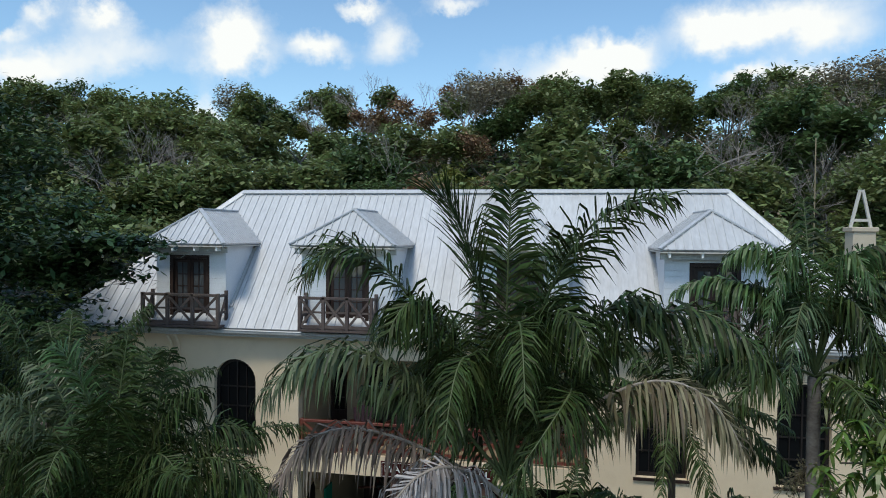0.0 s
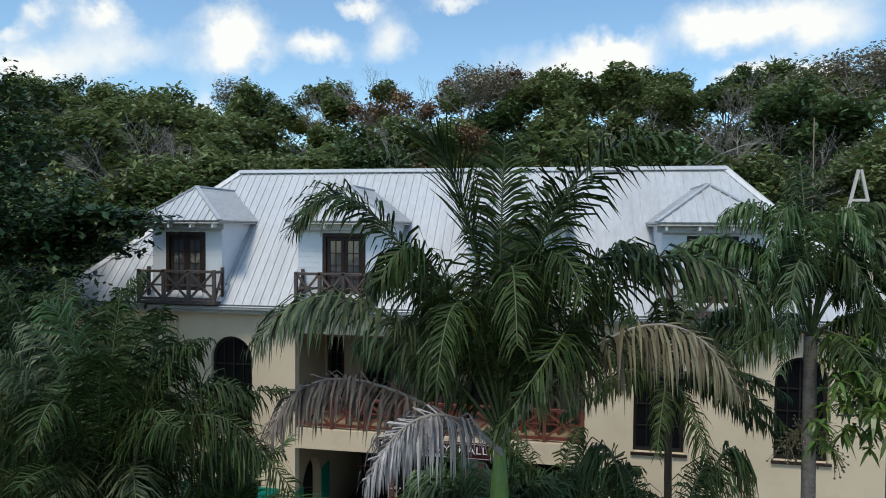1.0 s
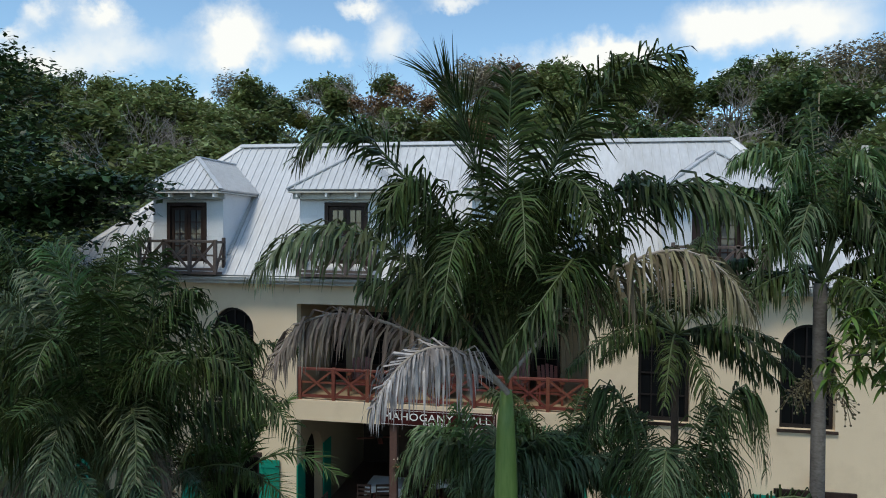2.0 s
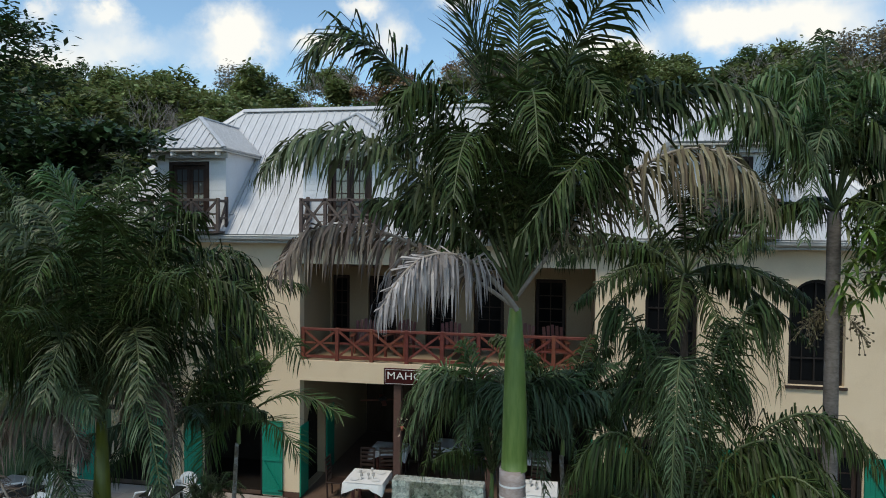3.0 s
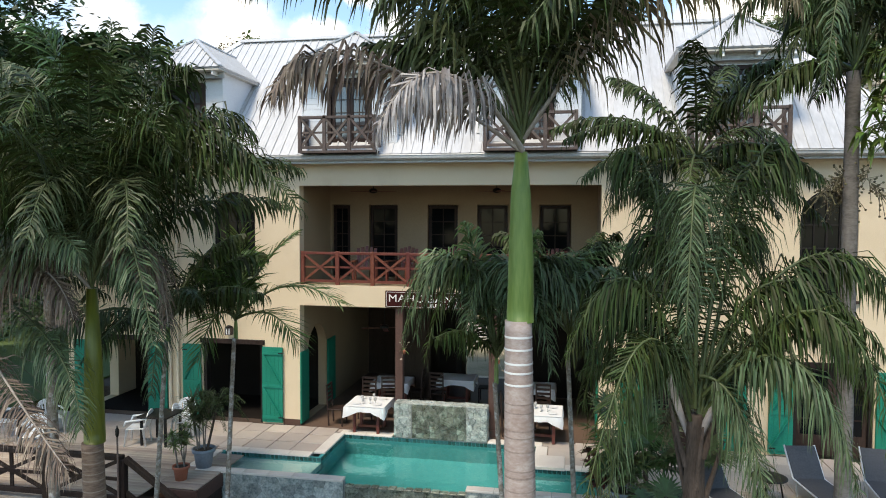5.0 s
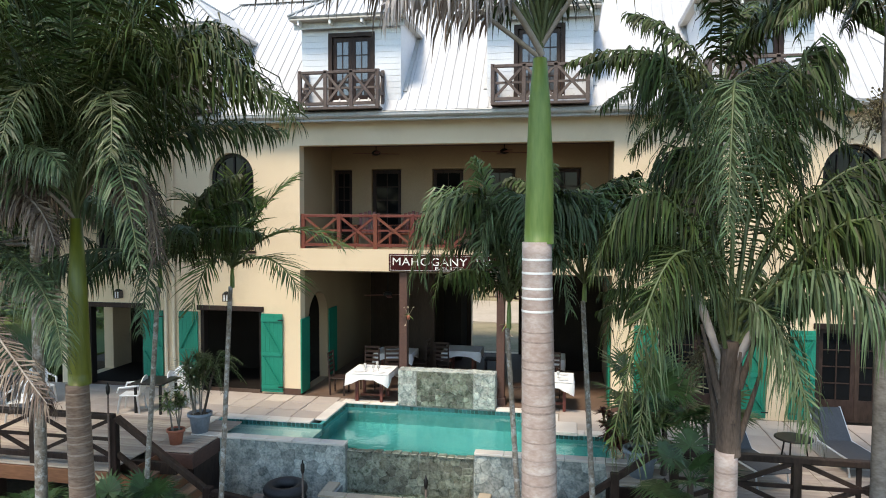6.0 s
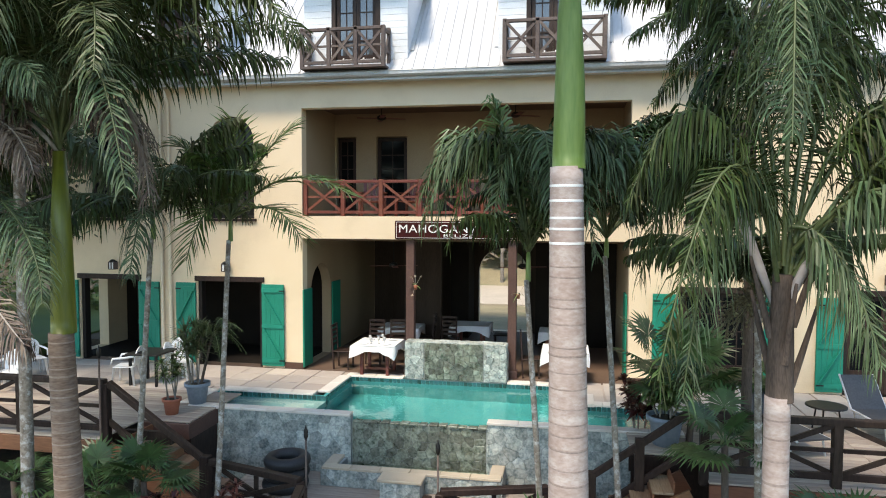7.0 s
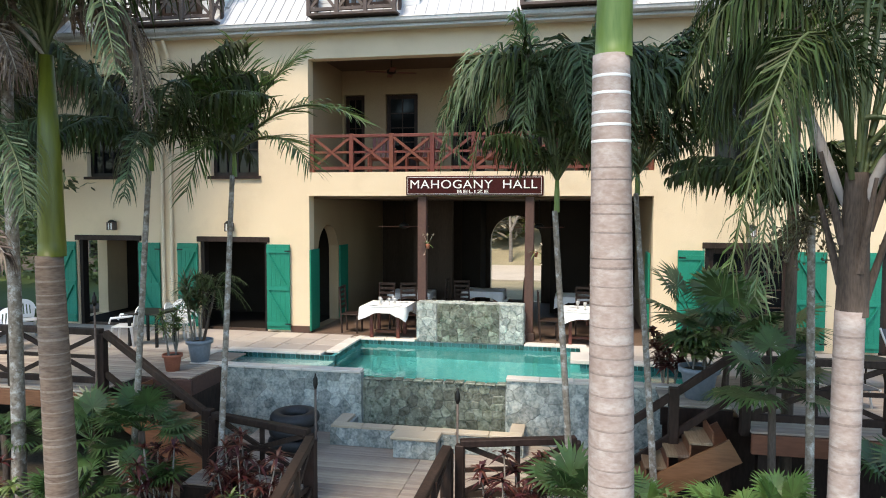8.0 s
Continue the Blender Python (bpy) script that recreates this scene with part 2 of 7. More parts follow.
M["shaft"] = mat("green_crownshaft", (0.095, 0.17, 0.03), (0.185, 0.265, 0.065), 0.5, fine=9, coarse=1.5, bump=0.08, stretch=(3, 3, 0.4), stain=(0.30, 0.34, 0.15), stain_amt=0.3)
M["shaft_olive"] = mat("olive_crownshaft", (0.085, 0.10, 0.008), (0.145, 0.16, 0.016), 0.4, fine=9, coarse=1.5, bump=0.08, stretch=(3, 3, 0.4))
M["leaf"] = mat("palm_leaflet", (0.023, 0.038, 0.0105), (0.056, 0.077, 0.021), 0.5, fine=6, coarse=1.2, bump=0.0, island=0.55, trans=0.08, spec=0.22)
M["leaf_olive"] = mat("olive_palm_leaflet", (0.05, 0.075, 0.028), (0.12, 0.14, 0.062), 0.5, fine=6, coarse=1.2, bump=0.0, island=0.4, trans=0.12)
M["leaf_young"] = mat("young_palm_leaflet", (0.05, 0.1, 0.02), (0.11, 0.175, 0.045), 0.4, fine=6, coarse=1.2, bump=0.0, island=0.4, trans=0.25)
M["trunk_grey"] = mat("grey_palm_trunk", (0.11, 0.095, 0.085), (0.22, 0.2, 0.185), 0.85, fine=18, coarse=5, bump=0.4, stretch=(1, 1, 2))
M["leaf_light"] = mat("light_palm_leaflet", (0.055, 0.11, 0.03), (0.115, 0.175, 0.06), 0.42, fine=6, coarse=1.2, bump=0.0, island=0.35, trans=0.25)
M["leaf_grey"] = mat("grey_green_palm_leaflet", (0.046, 0.08, 0.034), (0.118, 0.16, 0.08), 0.48, fine=6, coarse=1.2, bump=0.0, island=0.45, trans=0.15, spec=0.3)
M["leaf_brown"] = mat("browning_palm_leaflet", (0.11, 0.1, 0.05), (0.23, 0.185, 0.115), 0.7, fine=6, coarse=1.2, bump=0.0, island=0.4, trans=0.15)
M["leaf_dead"] = mat("dead_grey_palm_leaflet", (0.27, 0.24, 0.23), (0.48, 0.44, 0.43), 0.85, fine=6, coarse=1.2, bump=0.0, island=0.35, trans=0.1)
M["leaf_darkdead"] = mat("dead_brown_palm_leaflet", (0.12, 0.085, 0.065), (0.25, 0.19, 0.15), 0.85, fine=6, coarse=1.2, bump=0.0, island=0.35, trans=0.1)
M["rachis"] = mat("leaf_stalk", (0.05, 0.075, 0.022), (0.095, 0.115, 0.045), 0.5, fine=20, coarse=3)
M["rachis_dead"] = mat("dead_leaf_stalk", (0.25, 0.21, 0.17), (0.38, 0.33, 0.29), 0.8, fine=20, coarse=3)
M["fan"] = mat("fan_palm_leaf", (0.028, 0.066, 0.02), (0.068, 0.125, 0.042), 0.4, fine=6, coarse=2, bump=0.0, island=0.25, trans=0.25)
M["fan_light"] = mat("bright_fan_palm_leaf", (0.07, 0.15, 0.035), (0.15, 0.25, 0.075), 0.4, fine=6, coarse=2, bump=0.0, island=0.25, trans=0.25)
M["cord"] = mat("red_ti_leaf", (0.05, 0.014, 0.013), (0.13, 0.032, 0.026), 0.45, fine=6, coarse=3, bump=0.0, island=0.4, trans=0.2)
M["cord_green"] = mat("green_ti_leaf", (0.09, 0.14, 0.04), (0.20, 0.25, 0.09), 0.45, fine=6, coarse=3, bump=0.0, island=0.35, trans=0.2)
M["bark"] = mat("grey_brown_bark", (0.13, 0.11, 0.09), (0.26, 0.23, 0.20), 0.9, fine=16, coarse=3, bump=0.5)
M["bark_pale"] = mat("pale_bare_bark", (0.24, 0.205, 0.18), (0.38, 0.34, 0.305), 0.9, fine=16, coarse=3, bump=0.3)
M["tree_dark"] = mat("dark_green_foliage", (0.06, 0.1, 0.035), (0.125, 0.175, 0.062), 0.55, fine=3, coarse=0.5, bump=0.0, island=0.45, trans=0.3)
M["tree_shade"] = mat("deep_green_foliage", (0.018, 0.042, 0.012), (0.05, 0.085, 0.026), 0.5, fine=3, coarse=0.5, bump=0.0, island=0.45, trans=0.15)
M["tree_mid"] = mat("mid_green_foliage", (0.12, 0.16, 0.055), (0.23, 0.26, 0.1), 0.55, fine=3, coarse=0.5, bump=0.0, island=0.45, trans=0.3)
M["tree_yellow"] = mat("yellow_green_foliage", (0.17, 0.2, 0.05), (0.3, 0.29, 0.085), 0.55, fine=3, coarse=0.5, bump=0.0, island=0.45, trans=0.3)
M["tree_rust"] = mat("rust_dry_foliage", (0.22, 0.13, 0.075), (0.34, 0.22, 0.13), 0.8, fine=3, coarse=0.5, bump=0.0, island=0.4, trans=0.15)
M["tree_dry"] = mat("dry_twig_foliage", (0.25, 0.215, 0.16), (0.38, 0.335, 0.25), 0.9, fine=3, coarse=0.5, bump=0.0, island=0.35, trans=0.1)
M["mango"] = mat("glossy_mango_leaf", (0.07, 0.13, 0.02), (0.16, 0.22, 0.045), 0.4, fine=3, coarse=0.8, bump=0.0, island=0.4, trans=0.25)
M["signred"] = mat("maroon_sign_board", (0.035, 0.006, 0.006), (0.06, 0.011, 0.01), 0.7, fine=20, coarse=2, bump=0.1, spec=0.15)
M["white"] = mat("white_paint", (0.78, 0.77, 0.74), (0.82, 0.81, 0.79), 0.5, bump=0.0)
M["lounger"] = mat("grey_sling_fabric", (0.05, 0.05, 0.055), (0.085, 0.085, 0.09), 0.7)


def glass_like(name, colour, rough, trans, ior, bump=0.0, scale=5.0):
    ma = bpy.data.materials.new(name)
    ma.use_nodes = True
    nt = ma.node_tree
    b = nt.nodes["Principled BSDF"]
    b.inputs["Base Color"].default_value = rgba(colour)
    b.inputs["Roughness"].default_value = rough
    b.inputs["Transmission Weight"].default_value = trans
    b.inputs["IOR"].default_value = ior
    if bump:
        n = nt.nodes.new("ShaderNodeTexNoise")
        n.inputs["Scale"].default_value, n.inputs["Detail"].default_value = scale, 3
        co = nt.nodes.new("ShaderNodeTexCoord")
        nt.links.new(co.outputs["Object"], n.inputs["Vector"])
        bp = nt.nodes.new("ShaderNodeBump")
        bp.inputs["Strength"].default_value, bp.inputs["Distance"].default_value = bump, 0.03
        nt.links.new(n.outputs["Fac"], bp.inputs["Height"])
        nt.links.new(bp.outputs[0], b.inputs["Normal"])
    return ma


M["water"] = glass_like("pool_water", (0.75, 0.97, 0.96), 0.03, 1.0, 1.33, bump=0.35, scale=3.5)
M["pane"] = glass_like("dark_window_glass", (0.006, 0.007, 0.008), 0.06, 0.0, 1.25)
M["pane_bright"] = glass_like("dormer_window_glass", (0.07, 0.075, 0.08), 0.05, 0.0, 1.9)


# ---- mesh helpers ----
def thing(name, label, category, at=(0, 0, 0), group="", kind=""):
    ob = new(name)
    ob.empty_display_size = 0.1
    ob.location = at
    return tagged(ob, label, category, group, kind)


def finish(bm, name, mats):
    me = bpy.data.meshes.new(name)
    bm.to_mesh(me)
    bm.free()
    for ma in (mats if isinstance(mats, (list, tuple)) else [mats]):
        me.materials.append(ma)
    return me


def part(name, bm, material, parent=None, label="", smooth=False):
    """Links a bmesh, in world metres, as one mesh object, under parent where there is one."""
    me = finish(bm, name, material)
    if smooth:
        me.polygons.foreach_set("use_smooth", [True] * len(me.polygons))
    ob = new(name, me)
    if parent is not None:
        ob.parent = parent
        off = Vector((0, 0, 0))
        p = parent
        while p is not None:
            off += p.location
            p = p.parent
        ob.location = -off
    if label:
        ob["label"] = label
    return ob


def single(name, bm, material, label, category, group="", kind="", smooth=False):
    return tagged(part(name, bm, material, None, "", smooth), label, category, group, kind)


def box(bm, x0, x1, y0, y1, z0, z1):
    v = [bm.verts.new((x, y, z)) for z in (z0, z1) for x, y in ((x0, y0), (x1, y0), (x1, y1), (x0, y1))]
    for f in ((3, 2, 1, 0), (4, 5, 6, 7), (0, 1, 5, 4), (1, 2, 6, 5), (2, 3, 7, 6), (3, 0, 4, 7)):
        bm.faces.new([v[i] for i in f])


def nb(*boxes):
    bm = bmesh.new()
    for b in boxes:
        box(bm, *b)
    return bm


def soft(bm, w=0.01, seg=1):
    bmesh.ops.bevel(bm, geom=bm.edges[:], offset=w, segments=seg, affect="EDGES", profile=0.5)
    return bm


def beam(bm, p, q, w, h, up=(0, 0, 1)):
    """A bar of section w x h from p to q."""
    p, q = Vector(p), Vector(q)
    d = (q - p).normalized()
    s = d.cross(Vector(up))
    if s.length < 1e-4:
        s = d.cross(Vector((0, 1, 0)))
    s.normalize()
    u = s.cross(d).normalized()
    ring = []
    for e in (p, q):
        ring.append([bm.verts.new(e + s * (a * w / 2) + u * (b * h / 2)) for a, b in ((-1, -1), (1, -1), (1, 1), (-1, 1))])
    a, b = ring
    for i in range(4):
        j = (i + 1) % 4
        bm.faces.new((a[i], a[j], b[j], b[i]))
    bm.faces.new(a[::-1])
    bm.faces.new(b)
    return bm


def tube(bm, pts, radii, n=10, cap=True, mi=0):
    """A round tapered tube along pts."""
    pts = [Vector(p) for p in pts]
    rings = []
    ref = Vector((0.31, 0.95, 0.1)).normalized()
    for i, p in enumerate(pts):
        d = (pts[min(i + 1, len(pts) - 1)] - pts[max(i - 1, 0)]).normalized()
        s = d.cross(ref)
        if s.length < 0.05:
            s = d.cross(Vector((1, 0, 0)))
        s.normalize()
        u = d.cross(s)
        rings.append([bm.verts.new(p + (s * math.cos(2 * math.pi * k / n) + u * math.sin(2 * math.pi * k / n)) * radii[i]) for k in range(n)])
    for a, b in zip(rings, rings[1:]):
        for k in range(n):
            f = bm.faces.new((a[k], a[(k + 1) % n], b[(k + 1) % n], b[k]))
            f.material_index, f.smooth = mi, True
    if cap:
        bm.faces.new(rings[0]).material_index = mi
        bm.faces.new(rings[-1]).material_index = mi
    return bm


def lathe(bm, profile, at, n=20):
    """Turns (radius, z) pairs round an upright axis."""
    rings = [[bm.verts.new((at[0] + r * math.cos(2 * math.pi * k / n), at[1] + r * math.sin(2 * math.pi * k / n), at[2] + z)) for k in range(n)] for r, z in profile]
    for a, b in zip(rings, rings[1:]):
        for k in range(n):
            f = bm.faces.new((a[k], a[(k + 1) % n], b[(k + 1) % n], b[k]))
            f.smooth = True
    bm.faces.new(rings[0][::-1])
    bm.faces.new(rings[-1])
    return bm


def arch_loop(x0, x1, z0, ztop, n=14):
    """Outline of an arched opening, bottom left round to bottom right."""
    r = (x1 - x0) / 2
    zc = ztop - r
    c = (x0 + x1) / 2
    return [(x0, z0)] + [(c - r * math.cos(math.pi * i / n), zc + r * math.sin(math.pi * i / n)) for i in range(n + 1)] + [(x1, z0)]


def rect_loop(x0, x1, z0, z1):
    return [(x0, z0), (x0, z1), (x1, z1), (x1, z0)]


def plate(outer, holes, place, depth):
    """A slab with holes. place maps (u, v) and a depth to a point in the world."""
    bm = bmesh.new()
    edges = []
    for loop in [outer] + holes:
        vs = [bm.verts.new(place(u, v, 0.0)) for u, v in loop]
        edges += [bm.edges.new((vs[i], vs[(i + 1) % len(vs)])) for i in range(len(vs))]
    bmesh.ops.triangle_fill(bm, use_beauty=True, use_dissolve=False, edges=edges)
    r = bmesh.ops.extrude_face_region(bm, geom=bm.faces[:])
    shift = Vector(place(0, 0, depth)) - Vector(place(0, 0, 0))
    bmesh.ops.translate(bm, vec=shift, verts=[g for g in r["geom"] if isinstance(g, bmesh.types.BMVert)])
    bmesh.ops.recalc_face_normals(bm, faces=bm.faces[:])
    return bm


# ---- the house ----
X0, X1, YB = -7.0, 14.8, 6.6          # ends and back of the house
MID = 3.9                             # its middle
RX0, RX1 = 0.0, 7.8                   # recessed bay
Z_SLAB0, Z_FLOOR, Z_TOP = 3.25, 3.8, 6.42
EAVE_Z, EAVE_Y, RIDGE_Z, RIDGE_Y = 7.2, -0.36, 11.12, 3.3
RIDGE_X0, RIDGE_X1 = -3.25, 11.82
SLOPE = (RIDGE_Z - EAVE_Z) / (RIDGE_Y - EAVE_Y)
WIN = [-5.26, -1.88, 9.62, 12.93]     # centres of the arched windows
DOORS = [(-6.2, -4.47), (-2.83, -1.07), (8.87, 10.63), (12.27, 14.0)]

house = thing("house", "cream stucco house with white metal hip roof and dormers", "house", (MID, 3.0, 0.0))


def yplace(y):
    return lambda u, v, d: (u, y + d, v)


def xplace(x):
    return lambda u, v, d: (x + d, u, v)


def build_walls():
    outline = [(X0, 0), (X0, 7.0), (X1, 7.0), (X1, 0)]
    cuts = [(a, b, 2.2) for a, b in DOORS] + [(RX0, RX1, Z_SLAB0)]
    for a, b, top in sorted(cuts, reverse=True):
        outline += [(b, 0), (b, top), (a, top), (a, 0)]
    holes = [arch_loop(c - 0.62, c + 0.62, 3.73, 6.27) for c in WIN] + [rect_loop(RX0, RX1, Z_FLOOR, Z_TOP)]
    part("front_wall", plate(outline, holes, yplace(0.0), 0.3), M["stucco"], house)
    part("rear_wall", plate([(X0, 0), (X0, 7.0), (X1, 7.0), (X1, 0)], [arch_loop(3.55, 5.15, 0.02, 2.75)], yplace(YB - 0.3), 0.3), M["stucco"], house)
    part("west_wall", plate([(0.3, 0), (0.3, 6.95), (YB - 0.3, 6.95), (YB - 0.3, 0)], [rect_loop(0.75, 1.75, 0.02, 2.1)], xplace(X0), 0.3), M["stucco"], house)
    part("east_wall", nb((X1 - 0.3, X1, 0.3, YB - 0.3, 0, 6.95)), M["stucco"], house)
    part("partition_wall", plate([(0.3, 0), (0.3, Z_SLAB0), (YB - 0.3, Z_SLAB0), (YB - 0.3, 0)], [arch_loop(0.55, 2.0, 0.02, 2.55)], xplace(RX0), -0.25), M["stucco_shade"], house)
    part("partition_wall", nb((RX1, RX1 + 0.25, 0.3, YB - 0.3, 0, Z_SLAB0)), M["stucco_shade"], house)
    part("partition_wall", nb((RX0 - 0.25, RX0, 0.3, YB - 0.3, Z_FLOOR, 6.9)), M["stucco_shade"], house)
    part("partition_wall", nb((RX1, RX1 + 0.25, 0.3, YB - 0.3, Z_FLOOR, 6.9)), M["stucco_shade"], house)
    # dining room walls behind the open bay; dark colours stand in for its shade
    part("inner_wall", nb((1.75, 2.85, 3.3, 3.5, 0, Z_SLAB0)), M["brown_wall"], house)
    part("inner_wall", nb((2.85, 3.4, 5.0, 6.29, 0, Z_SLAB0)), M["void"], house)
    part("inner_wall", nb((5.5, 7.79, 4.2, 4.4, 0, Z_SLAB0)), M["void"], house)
    # added dark sheet over the rear stucco, standing in for shade
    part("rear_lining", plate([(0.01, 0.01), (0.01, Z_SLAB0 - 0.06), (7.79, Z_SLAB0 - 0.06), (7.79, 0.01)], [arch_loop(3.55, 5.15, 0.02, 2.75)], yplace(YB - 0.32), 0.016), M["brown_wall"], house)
    # added dark lining of the side rooms, painting in their lack of light
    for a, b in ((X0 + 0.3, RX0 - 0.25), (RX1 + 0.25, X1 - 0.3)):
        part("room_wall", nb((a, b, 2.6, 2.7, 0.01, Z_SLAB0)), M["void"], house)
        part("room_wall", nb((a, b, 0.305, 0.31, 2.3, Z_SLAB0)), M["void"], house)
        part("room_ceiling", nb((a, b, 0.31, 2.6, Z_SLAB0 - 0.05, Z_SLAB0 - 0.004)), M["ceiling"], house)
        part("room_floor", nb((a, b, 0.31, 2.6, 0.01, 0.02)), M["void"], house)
    # upper gallery back wall with its doors
    holes = [rect_loop(a, b, Z_FLOOR + 0.03, 5.97) for a, b in ((0.06, 0.62), (1.2, 2.07), (2.97, 3.86), (4.42, 5.31), (6.2, 7.08))]
    part("gallery_wall", plate([(RX0, Z_FLOOR), (RX0, 6.9), (RX1, 6.9), (RX1, Z_FLOOR)], holes, yplace(2.39), 0.2), M["stucco_shade"], house)
    part("floor_slab", nb((X0 + 0.3, X1 - 0.3, 0.3, YB - 0.3, Z_SLAB0, Z_FLOOR)), M["stucco_shade"], house)
    part("gallery_ceiling", nb((RX0, RX1, 0.3, 2.39, 6.6, 6.7)), M["ceiling"], house)
    part("bay_ceiling", nb((RX0, RX1, 0.3, YB - 0.3, Z_SLAB0 - 0.06, Z_SLAB0 - 0.004)), M["ceiling"], house)
    part("ground_floor", nb((X0 + 0.3, X1 - 0.3, 0.3, YB - 0.3, -0.1, 0.006)), M["floor_tile"], house)
    part("threshold", nb((RX0, RX1, -0.001, 0.3, -0.1, 0.004)), M["floor_tile"], house)
    part("plinth", nb((-0.48, 0.004, -0.012, -0.002, 0.0, 0.16), (0.0, 0.016, -0.012, 0.31, 0.0, 0.16)), M["brown_plinth"], house)
    part("plinth", nb((RX1 - 0.004, RX1 + 0.5, -0.012, -0.002, 0.0, 0.16)), M["brown_plinth"], house)


build_walls()


def window_arched(c):
    w = part("window", plate(arch_loop(c - 0.615, c + 0.615, 3.735, 6.265), [arch_loop(c - 0.53, c + 0.53, 3.82, 6.18)], yplace(0.14), 0.07), M["black"], house)
    bm = bmesh.new()
    box(bm, c - 0.02, c + 0.02, 0.15, 0.19, 3.82, 6.18)
    for z in (4.35, 4.9, 5.45):
        box(bm, c - 0.53, c + 0.53, 0.152, 0.188, z, z + 0.035)
    for x in (-0.28, 0.28):
        box(bm, c + x - 0.012, c + x + 0.012, 0.154, 0.186, 3.82, 6.05)
    part("muntin", bm, M["black"], w)
    part("pane", plate(arch_loop(c - 0.55, c + 0.55, 3.8, 6.2), [], yplace(0.195), 0.006), M["pane"], w)
    part("sill", nb((c - 0.68, c + 0.68, -0.06, 0.1, 3.66, 3.728)), M["darkwood"], w)


for c in WIN:
    window_arched(c)


def shutter_door(x0, x1, side):
    """Plank shutter lying open against the wall; side: which way its brace leans."""
    d = part("shutter", soft(nb((x0, x1, -0.075, -0.035, 0.06, 2.1)), 0.006), M["green"], house, "green painted plank shutter folded open")
    bm = bmesh.new()
    n = 5
    w = (x1 - x0) / n
    for i in range(n):
        box(bm, x0 + i * w + 0.002, x0 + (i + 1) * w - 0.002, -0.083, -0.0755, 0.07, 2.09)
    part("board", bm, M["green"], d)
    bm = bmesh.new()
    for z in (0.2, 1.06, 1.95):
        box(bm, x0 + 0.01, x1 - 0.01, -0.108, -0.0835, z - 0.05, z + 0.05)
    a, b = (x0 + 0.06, x1 - 0.06) if side > 0 else (x1 - 0.06, x0 + 0.06)
    beam(bm, (a, -0.094, 1.12), (b, -0.094, 1.89), 0.022, 0.085, up=(0, 1, 0))
    beam(bm, (b, -0.094, 1.0), (a, -0.094, 0.26), 0.022, 0.085, up=(0, 1, 0))
    part("brace", bm, M["green"], d)
    for z in (0.19, 1.93):
        part("hinge", nb((a - 0.05, a + 0.1, -0.114, -0.109, z, z + 0.03)), M["iron"], d)


for a, b in DOORS:
    shutter_door(a - 0.56 - (0.13 if a < -3 and a > -6 else 0), a - 0.02, 1)
    shutter_door(b + 0.02, b + 0.60, -1)
    part("lintel", soft(nb((a - 0.06, b + 0.06, -0.05, 0.2, 2.14, 2.27)), 0.01), M["darkwood"], house)
    for x in (a, b - 0.09):
        part("door_post", nb((x, x + 0.09, 0.05, 0.25, 0, 2.14)), M["black"], house)


def glazed_door(x0, x1, y, z0, z1, parent, name="glazed_door", pane="pane"):
    d = part(name, plate(rect_loop(x0, x1, z0, z1), [rect_loop(x0 + 0.09, x1 - 0.09, z0 + 0.5, z1 - 0.1)], yplace(y), 0.045), M["darkwood"], parent)
    bm = bmesh.new()
    c = (x0 + x1) / 2
    box(bm, c - 0.013, c + 0.013, y + 0.008, y + 0.037, z0 + 0.5, z1 - 0.1)
    k = 3
    for i in range(1, k + 1):
        z = z0 + 0.5 + (z1 - z0 - 0.6) * i / (k + 1)
        box(bm, x0 + 0.09, x1 - 0.09, y + 0.009, y + 0.036, z - 0.013, z + 0.013)
    part("muntin", bm, M["darkwood"], d)
    part("pane", nb((x0 + 0.085, x1 - 0.085, y + 0.02, y + 0.026, z0 + 0.49, z1 - 0.09)), M[pane], d)


for a, b in DOORS[2:]:
    glazed_door(a + 0.1, (a + b) / 2 - 0.003, 0.12, 0.02, 2.13, house)
    glazed_door((a + b) / 2 + 0.003, b - 0.1, 0.12, 0.02, 2.13, house)
for a, b in ((0.06, 0.62), (1.2, 2.07), (2.97, 3.86), (4.42, 5.31), (6.2, 7.08)):
    glazed_door(a + 0.02, b - 0.02, 2.48, Z_FLOOR + 0.04, 5.95, house, "gallery_door")

# side arch shutters in the bay
part("shutter", soft(nb((0.006, 0.05, -0.03, 0.52, 0.05, 1.98)), 0.005), M["green"], house)
part("shutter", soft(nb((0.006, 0.05, 2.04, 2.68, 0.05, 1.98)), 0.005), M["green"], house)
part("shutter", soft(nb((RX1 - 0.05, RX1 - 0.006, 0.35, 1.0, 0.05, 2.0)), 0.005), M["green"], house)

# bay posts
for x in (2.71, 5.16):
    p = part("bay_post", soft(nb((x - 0.1, x + 0.1, 0.04, 0.24, 0.0, Z_SLAB0)), 0.012), M["post_brown"], house)
    part("base", soft(nb((x - 0.13, x + 0.13, 0.01, 0.27, 0.0, 0.18)), 0.01), M["post_brown"], p)


